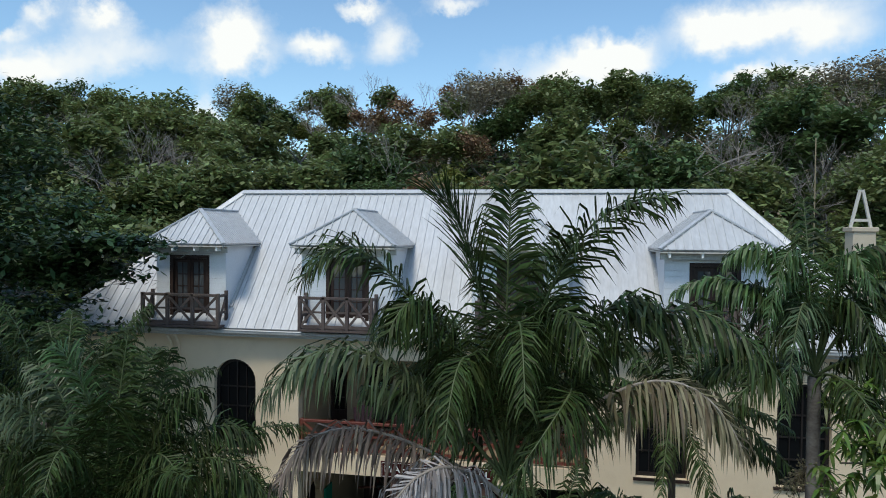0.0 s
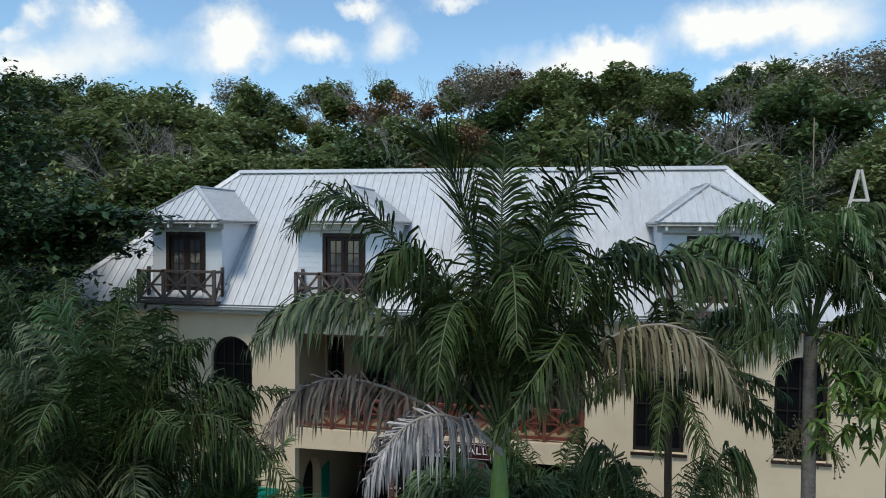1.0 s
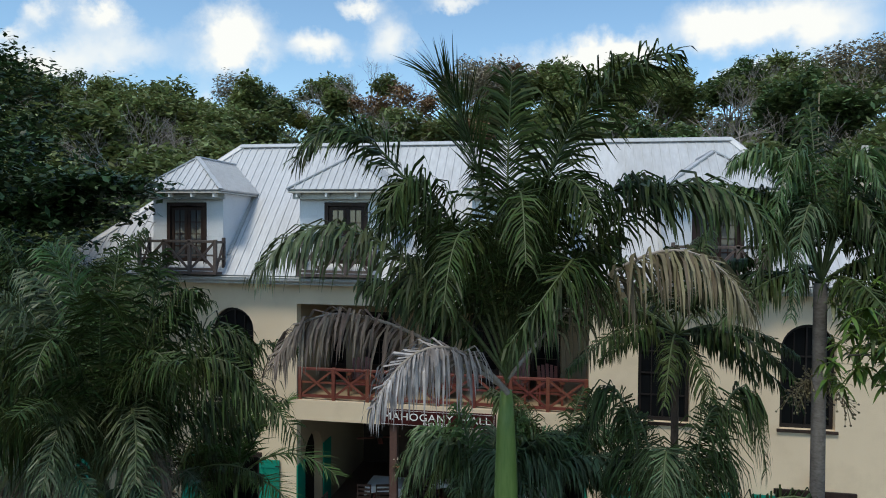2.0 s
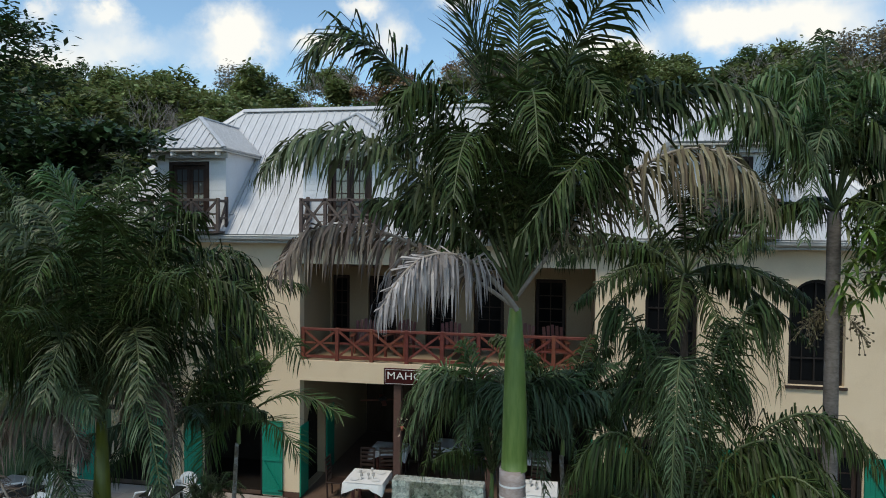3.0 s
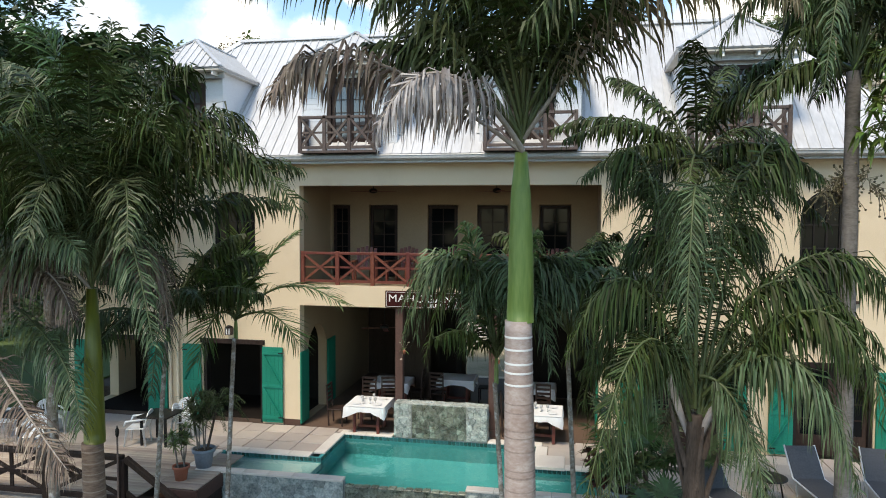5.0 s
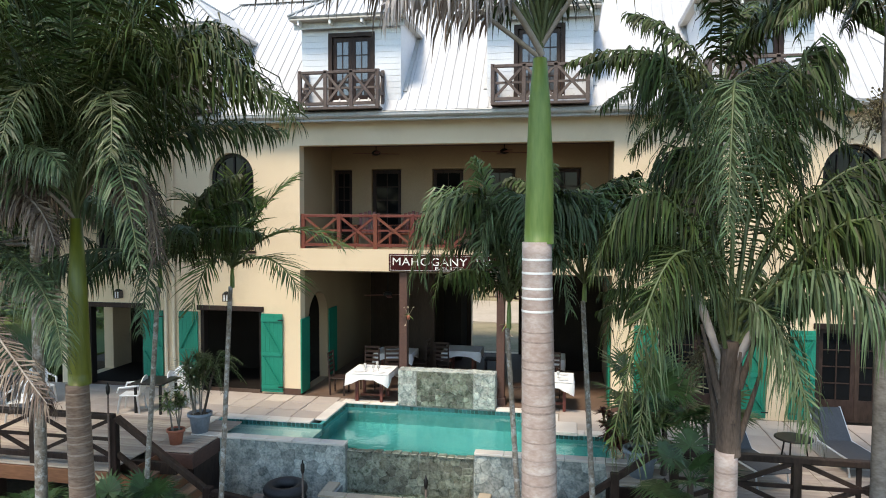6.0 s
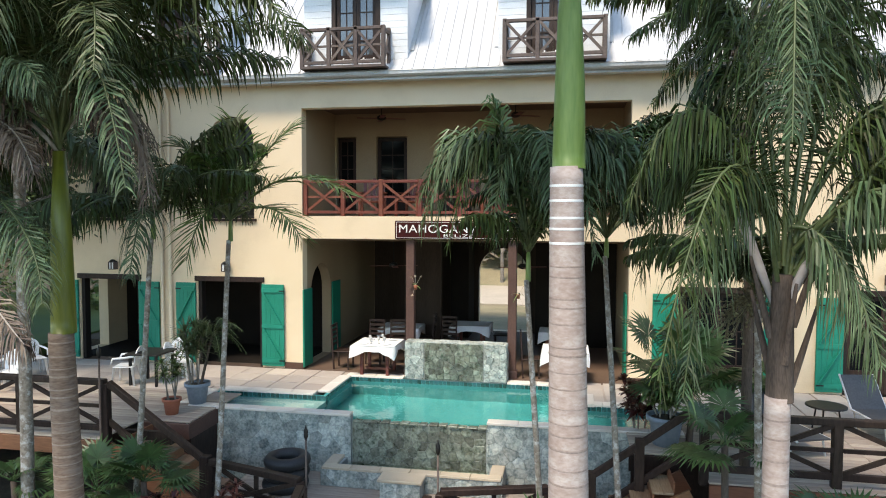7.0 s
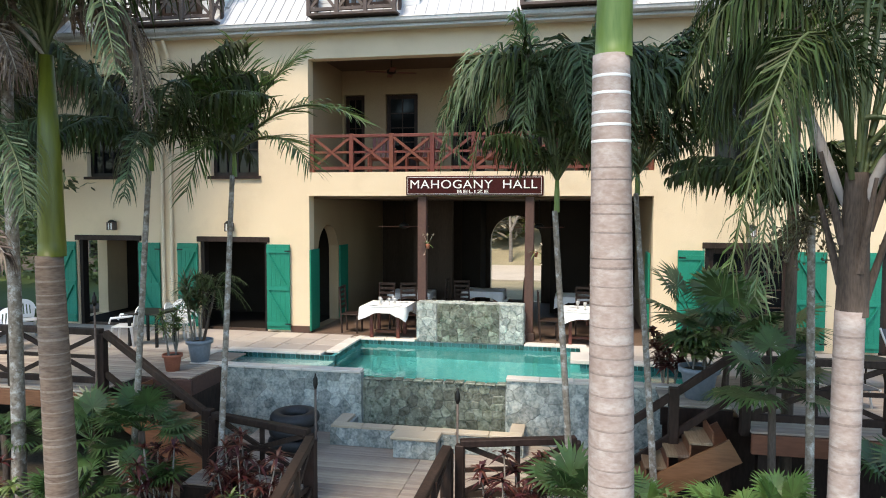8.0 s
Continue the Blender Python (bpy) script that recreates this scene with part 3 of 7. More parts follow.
def x_rail(parent, p, q, h, panels, m_post, post_w=0.1, ends=True, mid=True, low=0.1):
    """A railing with crossed braces from p to q (feet)."""
    p, q = Vector(p), Vector(q)
    up = Vector((0, 0, 1))
    for i in range(panels + 1):
        if not ends and i in (0, panels):
            continue
        c = p.lerp(q, i / panels)
        part("post", soft(beam(bmesh.new(), c, c + up * (h + 0.05), post_w, post_w, up=(0, 1, 0)), 0.008), m_post, parent)
    part("top_rail", soft(beam(bmesh.new(), p + up * h, q + up * h, 0.09, 0.07), 0.008), m_post, parent)
    part("bottom_rail", beam(bmesh.new(), p + up * low, q + up * low, 0.06, 0.07), m_post, parent)
    d = (q - p).normalized()
    for i in range(panels):
        a, b = p.lerp(q, i / panels) + d * post_w / 2, p.lerp(q, (i + 1) / panels) - d * post_w / 2
        bm = bmesh.new()
        beam(bm, a + up * (low + 0.03), b + up * (h - 0.04), 0.04, 0.06)
        n = d.cross(up) * 0.021
        beam(bm, b + up * (low + 0.03) + n, a + up * (h - 0.04) + n, 0.04, 0.06)
        part("cross_brace", bm, m_post, parent)
        if mid:
            part("middle_rail", beam(bmesh.new(), a + up * (low + h) / 2 - n, b + up * (low + h) / 2 - n, 0.038, 0.05), m_post, parent)


gallery = thing("gallery_railing", "red-brown wooden balcony railing with crossed braces", "railing", (MID, 0.1, Z_FLOOR))
x_rail(gallery, (RX0 + 0.06, 0.1, Z_FLOOR), (RX1 - 0.06, 0.1, Z_FLOOR), 0.84, 8, M["redwood"])


# ---- roof ----
def roof_face(name, corners, along, parent, pitch=0.26, material=None, label=""):
    """A sheet-metal roof plane with raised ribs. corners in order; ribs run from the eave up the slope (along)."""
    material = material or M["roof"]
    cs = [Vector(c) for c in corners]
    nrm = (cs[1] - cs[0]).cross(cs[2] - cs[0]).normalized()
    if nrm.z < 0:
        nrm = -nrm
        cs = cs[::-1]
    bm = bmesh.new()
    top = [bm.verts.new(c) for c in cs]
    bot = [bm.verts.new(c - nrm * 0.05) for c in cs]
    bm.faces.new(top)
    bm.faces.new(bot[::-1])
    for i in range(len(cs)):
        j = (i + 1) % len(cs)
        bm.faces.new((top[j], top[i], bot[i], bot[j]))
    bmesh.ops.recalc_face_normals(bm, faces=bm.faces[:])
    face = part(name, bm, material, parent, label)
    up = Vector(along).normalized()
    across = nrm.cross(up).normalized()
    o = cs[0]
    pts = [((c - o).dot(across), (c - o).dot(up)) for c in cs]
    lo, hi = min(p[0] for p in pts), max(p[0] for p in pts)
    bm = bmesh.new()
    k = math.ceil((lo + 0.02) / pitch)
    while k * pitch < hi - 0.02:
        s = k * pitch
        ys = []
        for i in range(len(pts)):
            (a0, b0), (a1, b1) = pts[i], pts[(i + 1) % len(pts)]
            if (a0 - s) * (a1 - s) < 0:
                ys.append(b0 + (b1 - b0) * (s - a0) / (a1 - a0))
        if len(ys) >= 2 and max(ys) - min(ys) > 0.05:
            beam(bm, o + across * s + up * (min(ys) - 0.015) + nrm * 0.013, o + across * s + up * max(ys) + nrm * 0.013, 0.032, 0.026, up=nrm)
        k += 1
    ribs = part("ribs", bm, material, face)
    ribs["kind"] = "stuff"
    return face


EX0, EX1, EYB = X0 - 0.4, X1 + 0.4, YB + 0.36
rup = (0, RIDGE_Y - EAVE_Y, RIDGE_Z - EAVE_Z)
DORM = [(-3.2, -4.4, -1.93), (1.42, -0.06, 2.86), (6.04, 4.62, 7.46), (10.8, 9.42, 12.2)]   # ridge x, eave ends
roof_front = roof_face("roof", [(EX0, EAVE_Y, EAVE_Z), (EX1, EAVE_Y, EAVE_Z), (RIDGE_X1, RIDGE_Y, RIDGE_Z), (RIDGE_X0, RIDGE_Y, RIDGE_Z)], rup, house, 0.25)
roof_face("roof", [(EX1, EYB, EAVE_Z), (EX0, EYB, EAVE_Z), (RIDGE_X0, RIDGE_Y, RIDGE_Z), (RIDGE_X1, RIDGE_Y, RIDGE_Z)], (0, RIDGE_Y - EYB, RIDGE_Z - EAVE_Z), house, 0.25)
roof_face("roof", [(EX0, EYB, EAVE_Z), (EX0, EAVE_Y, EAVE_Z), (RIDGE_X0, RIDGE_Y, RIDGE_Z)], (RIDGE_X0 - EX0, 0, RIDGE_Z - EAVE_Z), house, 0.25)
roof_face("roof", [(EX1, EAVE_Y, EAVE_Z), (EX1, EYB, EAVE_Z), (RIDGE_X1, RIDGE_Y, RIDGE_Z)], (RIDGE_X1 - EX1, 0, RIDGE_Z - EAVE_Z), house, 0.25)


def ridge_cap(p, q, w=0.2, parent=None):
    bm = bmesh.new()
    p, q = Vector(p), Vector(q)
    d = (q - p).normalized()
    s = d.cross(Vector((0, 0, 1))).normalized()
    u = s.cross(d)
    rows = [[bm.verts.new(e + s * a * w / 2 + u * b) for a, b in ((-1, -0.055), (-0.35, 0.03), (0, 0.05), (0.35, 0.03), (1, -0.055))] for e in (p, q)]
    for k in range(4):
        bm.faces.new((rows[0][k], rows[0][k + 1], rows[1][k + 1], rows[1][k]))
    r = bmesh.ops.extrude_face_region(bm, geom=bm.faces[:])
    bmesh.ops.translate(bm, vec=-u * 0.02, verts=[g for g in r["geom"] if isinstance(g, bmesh.types.BMVert)])
    part("ridge_cap", bm, M["roof"], parent or house)


A, B = (RIDGE_X0, RIDGE_Y, RIDGE_Z + 0.03), (RIDGE_X1, RIDGE_Y, RIDGE_Z + 0.03)
ridge_cap(A, B, 0.26)
for e, r in (((EX0, EAVE_Y, EAVE_Z + 0.03), A), ((EX0, EYB, EAVE_Z + 0.03), A), ((EX1, EAVE_Y, EAVE_Z + 0.03), B), ((EX1, EYB, EAVE_Z + 0.03), B)):
    ridge_cap(e, r, 0.24)
# soffit, fascia and gutter along the front eave
part("soffit", nb((EX0, EX1, EAVE_Y + 0.02, 0.0, 6.99, 7.03)), M["soffit"], house)
part("fascia", nb((EX0, EX1, EAVE_Y, EAVE_Y + 0.03, 6.97, 7.13)), M["gutter"], house)
bm = bmesh.new()
prof = [(0.0, 0.10), (-0.012, 0.11), (-0.13, 0.11), (-0.14, 0.095), (-0.125, 0.085), (-0.12, 0.02), (-0.07, -0.02), (0.0, -0.02)]
rows = [[bm.verts.new((x, EAVE_Y - 0.003 + a, 7.055 + b)) for a, b in prof] for x in (EX0, EX1)]
for k in range(len(prof)):
    bm.faces.new((rows[0][k], rows[0][(k + 1) % len(prof)], rows[1][(k + 1) % len(prof)], rows[1][k]))
bm.faces.new(rows[0][::-1])
bm.faces.new(rows[1])
bmesh.ops.recalc_face_normals(bm, faces=bm.faces[:])
part("gutter", bm, M["gutter"], house)
for x in (-3.78, -3.55):
    part("downpipe", tube(bmesh.new(), [(x, -0.06, 0.02), (x, -0.06, 6.6), (x, -0.28, 6.93)], [0.045] * 3, 10), M["stucco"], house)


def dormer(cx, xa, xb):
    d = thing("dormer", "", "")
    d.parent = house
    d.location = Vector((cx, 0.0, 7.1)) - house.location
    ez, pz = 9.5, 10.47
    yf, yr = -0.55, 0.48
    ye, yp = EAVE_Y + (ez - EAVE_Z) / SLOPE, EAVE_Y + (pz - EAVE_Z) / SLOPE
    wa, wb, wy = xa + 0.18, xb - 0.18, -0.08
    # front wall of weatherboards with the door opening
    holes = [rect_loop(cx - 0.55, cx + 0.55, 7.12, 9.12)]
    wall = part("wall", plate(rect_loop(wa, wb, 7.02, 9.42), holes, yplace(wy), 0.1), M["white_wood"], d)
    for i in range(16):
        z = 7.05 + i * 0.148
        for a, b in ((wa, cx - 0.6), (cx + 0.6, wb)):
            part("weatherboard", nb((a, b, wy - 0.014, wy - 0.002, z, z + 0.14)), M["white_wood"], d)
    # cheeks
    for x, s in ((wa, 1), (wb, -1)):
        bm = bmesh.new()
        y2 = EAVE_Y + (9.42 - EAVE_Z) / SLOPE
        y1 = EAVE_Y + (7.36 - EAVE_Z) / SLOPE
        a = [bm.verts.new((x, y, z)) for y, z in ((wy + 0.1, 7.3), (y1 + 0.25, 7.3), (y2 + 0.1, 9.42), (wy + 0.1, 9.42))]
        f = bm.faces.new(a)
        r = bmesh.ops.extrude_face_region(bm, geom=[f])
        bmesh.ops.translate(bm, vec=(0.08 * s, 0, 0), verts=[g for g in r["geom"] if isinstance(g, bmesh.types.BMVert)])
        bmesh.ops.recalc_face_normals(bm, faces=bm.faces[:])
        part("cheek", bm, M["white_wood"], d)
        part("flashing", beam(bmesh.new(), (x - s * 0.04, 0.1, EAVE_Z + 0.46 * SLOPE + 0.03), (x - s * 0.04, y2, EAVE_Z + (y2 - EAVE_Y) * SLOPE + 0.03), 0.12, 0.03), M["gutter"], d)
    # hip roof
    up_f = (0, yr - yf, pz - ez)
    roof_face("dormer_roof", [(xa, yf, ez), (xb, yf, ez), (cx, yr, pz)], up_f, d, 0.2)
    roof_face("dormer_roof", [(xb, yf, ez), (xb, ye, ez), (cx, yp, pz), (cx, yr, pz)], (cx - xb, 0, pz - ez), d, 0.13)
    roof_face("dormer_roof", [(xa, ye, ez), (xa, yf, ez), (cx, yr, pz), (cx, yp, pz)], (cx - xa, 0, pz - ez), d, 0.13)
    for p, q in (((xa, yf, ez + 0.02), (cx, yr, pz + 0.02)), ((xb, yf, ez + 0.02), (cx, yr, pz + 0.02)), ((cx, yr, pz + 0.02), (cx, yp, pz + 0.02))):
        bm = bmesh.new()
        beam(bm, p, q, 0.12, 0.035)
        part("hip_cap", bm, M["roof"], d)
    part("eave_board", nb((xa + 0.02, xb - 0.02, yf + 0.02, ye, ez - 0.09, ez - 0.052)), M["soffit"], d)
    part("fascia", nb((xa + 0.05, xb - 0.05, yf + 0.28, yf + 0.33, ez - 0.25, ez - 0.09)), M["gutter"], d)
    for i in range(4):
        x = xa + 0.25 + (xb - xa - 0.5) * i / 3
        part("rafter_end", nb((x - 0.025, x + 0.025, yf + 0.05, yf + 0.28, ez - 0.2, ez - 0.09)), M["white"], d)
    part("door_frame", plate(rect_loop(cx - 0.6, cx + 0.6, 7.1, 9.17), [rect_loop(cx - 0.5, cx + 0.5, 7.11, 9.07)], yplace(wy - 0.03), 0.08), M["darkwood"], d)
    glazed_door(cx - 0.49, cx - 0.003, wy + 0.03, 7.13, 9.06, d, pane="pane_bright")
    glazed_door(cx + 0.003, cx + 0.49, wy + 0.03, 7.13, 9.06, d, pane="pane_bright")
    ba, bb = BALCONY[cx]
    part("balcony_floor", nb((ba - 0.04, bb + 0.04, -0.67, wy - 0.035, 7.215, 7.27)), M["rail_grey"], d)
    bal = thing("dormer_balcony", "weathered brown wooden balcony railing at a dormer door", "railing", ((ba + bb) / 2, -0.62, 7.25), "dormer balconies")
    x_rail(bal, (ba, -0.62, 7.25), (bb, -0.62, 7.25), 0.85, 3, M["rail_grey"], 0.09)
    for x in (ba, bb):
        part("side_rail", beam(bmesh.new(), (x, -0.57, 8.08), (x, wy - 0.02, 8.08), 0.06, 0.07), M["rail_grey"], bal)
        part("side_rail", beam(bmesh.new(), (x, -0.57, 7.62), (x, wy - 0.02, 7.62), 0.05, 0.06), M["rail_grey"], bal)
        part("post", soft(beam(bmesh.new(), (x, wy - 0.08, 7.25), (x, wy - 0.08, 8.2), 0.08, 0.08, up=(0, 1, 0)), 0.006), M["rail_grey"], bal)
        part("side_brace", beam(bmesh.new(), (x, -0.57, 7.35), (x, wy - 0.1, 8.02), 0.04, 0.06), M["rail_grey"], bal)


# ends of the balcony railings, by the middle of their dormer
BALCONY = {-3.2: (-4.3, -2.06), 1.42: (0.28, 2.24), 6.04: (5.0, 7.16), 10.8: (9.76, 11.84)}
for c, a, b in DORM:
    dormer(c, a, b)

# ---- sign ----
sign = thing("hall_sign", "maroon hall name board with carved white letters", "sign", (3.9, -0.03, 3.3))
part("board", soft(nb((2.36, 5.46, -0.06, -0.004, 3.26, 3.70)), 0.02), M["signred"], sign)
part("border", plate(rect_loop(2.40, 5.42, 3.29, 3.67), [rect_loop(2.408, 5.412, 3.298, 3.662)], yplace(-0.066), 0.008), M["white"], sign)


def lettering(text, x, z, size, y, parent, width):
    cu = bpy.data.curves.new("lettering", "FONT")
    cu.body, cu.size, cu.extrude, cu.align_x = text, size, 0.006, "CENTER"
    cu.space_character = 1.08
    ob = new("lettering", cu)
    bpy.context.view_layer.update()
    me = bpy.data.meshes.new_from_object(ob.evaluated_get(bpy.context.evaluated_depsgraph_get()))
    bpy.data.objects.remove(ob)
    xs = [v.co.x for v in me.vertices]
    k = width / (max(xs) - min(xs))
    mid = (max(xs) + min(xs)) / 2
    for v in me.vertices:
        v.co = Vector((x + (v.co.x - mid) * k, y - v.co.z, z + v.co.y))
    me.materials.append(M["white"])
    l = new("lettering", me)
    l.parent = parent
    l.location = -parent.location
    return l


lettering("MAHOGANY  HALL", 3.9, 3.42, 0.27, -0.07, sign, 2.86)
lettering("BELIZE", 3.9, 3.315, 0.10, -0.07, sign, 0.7)

# ---- ground ----
def axis(stops):
    out = []
    for a, b, n in stops:
        out += [a + (b - a) * i / n for i in range(n)]
    return out + [stops[-1][1]]


def hill(x, y):
    """Height of the ground: a sunken garden before the house, a wooded hill behind."""
    if y < 9:
        return -1.65 if y < 3.1 and -9.1 < x < 17.1 else -0.14
    t = max(0.0, y - 24)
    z = -0.14 + 0.355 * min(t, 56) + 0.03 * max(0.0, t - 56)
    dip = 5.0 * math.exp(-((x + 0.557 * (y + 18) - 7) / 5.0) ** 2) * min(1.0, t / 40)
    return z + noise.noise(Vector((x * 0.02, y * 0.02, 0))) * 3.0 * min(1.0, t / 25) - dip


def build_ground():
    bm = bmesh.new()
    xs = axis(((-400, -60, 10), (-60, -9.2, 14), (-9.2, -9.0, 1), (-9.0, 17.0, 12), (17.0, 17.2, 1), (17.2, 70, 14), (70, 400, 10)))
    ys = axis(((-120, 3.0, 12), (3.0, 3.2, 1), (3.2, 24, 6), (24, 100, 30), (100, 600, 10)))
    grid = [[bm.verts.new((x, y, hill(x, y))) for x in xs] for y in ys]
    for j in range(len(ys) - 1):
        for i in range(len(xs) - 1):
            bm.faces.new((grid[j][i], grid[j][i + 1], grid[j + 1][i + 1], grid[j + 1][i]))
    single("ground", bm, M["soil"], "dark soil with leaf litter, rising to a wooded hill", "ground", kind="structure")


build_ground()


# ---- palms ----
def bez(p0, p1, p2, n):
    out = []
    for i in range(n + 1):
        t = i / n
        out.append(p0 * (1 - t) ** 2 + p1 * 2 * t * (1 - t) + p2 * t * t)
    return out


def frond_mesh(base, tip, arch, leaf, rng, hang=0.5, n=58, width=0.042, start=0.16, plume=0.35, stalk=0.024, fwd=0.0, taper=0.62, over=None):
    """One feather leaf: a bent stalk from base to tip, by way of the point over where given, and two rows of hanging leaflets."""
    bm = bmesh.new()
    base, tip = Vector(base), Vector(tip)
    mid = base.lerp(tip, 0.45) + Vector((0, 0, arch))
    if over is not None:
        mid = Vector(over) * 2 - (base + tip) / 2
    pts = bez(base, mid, tip, 16)
    tube(bm, pts, [stalk * (1 - 0.85 * i / 16) + 0.003 for i in range(17)], 5, cap=False, mi=1)
    up = Vector((0, 0, 1))
    down = Vector((0, 0, -1))
    for i in range(n):
        t = start + (1 - start) * (i + rng.random() * 0.6) / n
        k = min(15, int(t * 16))
        f = t * 16 - k
        p = pts[k].lerp(pts[k + 1], f)
        d = (pts[k + 1] - pts[k]).normalized()
        side = d.cross(up)
        if side.length < 0.15:
            side = d.cross(Vector((0, 1, 0)))
        side.normalize()
        nrm = side.cross(d).normalized()
        env = min(1.0, (t - start) / 0.12 + 0.35) * (1.0 - taper * max(0.0, (t - 0.55) / 0.45) ** 1.5)
        for s in (-1, 1):
            ln = leaf * env * rng.uniform(0.62, 1.15)
            fw = 0.45 + fwd + 0.5 * t + rng.uniform(-0.28, 0.28)
            out = (side * s + d * fw + nrm * rng.uniform(-plume, plume + 0.15)).normalized()
            a = p
            hg = hang * rng.uniform(0.7, 1.3)
            out = (out + down * max(0.0, hg - 0.5) * 0.4).normalized()
            d2 = (out + down * hg * 0.9).normalized()
            d3 = (out * 0.6 + down * hg * 2.0).normalized()
            b = a + out * ln * 0.36
            c = b + d2 * ln * 0.36
            e = c + d3 * ln * 0.34
            w = d.cross(out)
            w = (d * 0.8 + w * rng.uniform(-0.5, 0.5)).normalized() * width * 0.5 * rng.uniform(0.8, 1.2)
            va = [bm.verts.new(a - w * 0.5), bm.verts.new(a + w * 0.5)]
            vb = [bm.verts.new(b - w), bm.verts.new(b + w)]
            vc = [bm.verts.new(c - w * 0.8), bm.verts.new(c + w * 0.8)]
            ve = bm.verts.new(e)
            for q in ((va[0], va[1], vb[1], vb[0]), (vb[0], vb[1], vc[1], vc[0]), (vc[0], vc[1], ve)):
                bm.faces.new(q)
    return bm


def add_frond(palm, base, tip, arch, leaf, mats, rng, **kw):
    return part("frond", frond_mesh(base, tip, arch, leaf, rng, **kw), mats, palm)


GREEN = [M["leaf"], M["rachis"]]
LIGHT = [M["leaf_light"], M["rachis"]]
GREY = [M["leaf_grey"], M["rachis"]]
YOUNG = [M["leaf_young"], M["rachis"]]
OLIVE = [M["leaf_olive"], M["rachis"]]
BROWN = [M["leaf_brown"], M["rachis_dead"]]
DEAD = [M["leaf_dead"], M["rachis_dead"]]
DDEAD = [M["leaf_darkdead"], M["rachis_dead"]]


def trunk_part(palm, foot, top, r0, r1, material, bulge=0.0, n=16, seg=26, ring_step=0.0, rng=None, pale=False):
    foot, top = Vector(foot), Vector(top)
    ln = (top - foot).length
    pts, rad = [], []
    for i in range(seg + 1):
        t = i / seg
        w = Vector((0.0, 0.0, 0.0))
        if rng:
            w = Vector((math.sin(t * 3.0 + 1) * 0.03, math.cos(t * 2.3) * 0.03, 0)) * min(ln / 4, 1)
        pts.append(foot.lerp(top, t) + w)
        rad.append((r0 + (r1 - r0) * t) * (1 + bulge * math.sin(math.pi * t)))
    tr = part("trunk", tube(bmesh.new(), pts, rad, n), material, palm)
    if ring_step:
        k = int(ln / ring_step)
        for i in range(1, k):
            t = (i + (rng.uniform(-0.25, 0.25) if rng else 0)) / k
            j = t * seg
            a = int(j)
            p = pts[a].lerp(pts[min(a + 1, seg)], j - a)
            r = rad[a]
            white = pale and i > k - 6
            h = 0.013 if white else rng.uniform(0.006, 0.014)
            bm = tube(bmesh.new(), [p - Vector((0, 0, h)), p, p + Vector((0, 0, h))], [r * 1.0, r * 1.014, r * 1.0], n, cap=False)
            part("leaf_scar", bm, M["white"] if white else M["ring_brown"] if material is M["trunk_brown"] else M["ring"], tr)
    return pts


def palm_thing(label, at, group="palms"):
    return thing("palm_tree", label, "palm tree", at, group)


GZ = -1.65


def ring_fronds(palm, base, count, length, elev, rng, mats, leaf, az0=0.0, az1=360.0, jitter=14, **kw):
    """Fronds spread round the crown; elev: range of the tip's angle over the base, degrees."""
    for i in range(count):
        az = radians(az0 + (az1 - az0) * (i + 0.5) / count + rng.uniform(-jitter, jitter))
        el = radians(rng.uniform(*elev))
        ln = length * rng.uniform(0.85, 1.1)
        tip = Vector(base) + Vector((math.cos(az) * math.cos(el), math.sin(az) * math.cos(el), math.sin(el))) * ln
        add_frond(palm, base, tip, ln * rng.uniform(0.28, 0.4), leaf, mats if not isinstance(mats, tuple) else rng.choice(mats), rng, **kw)


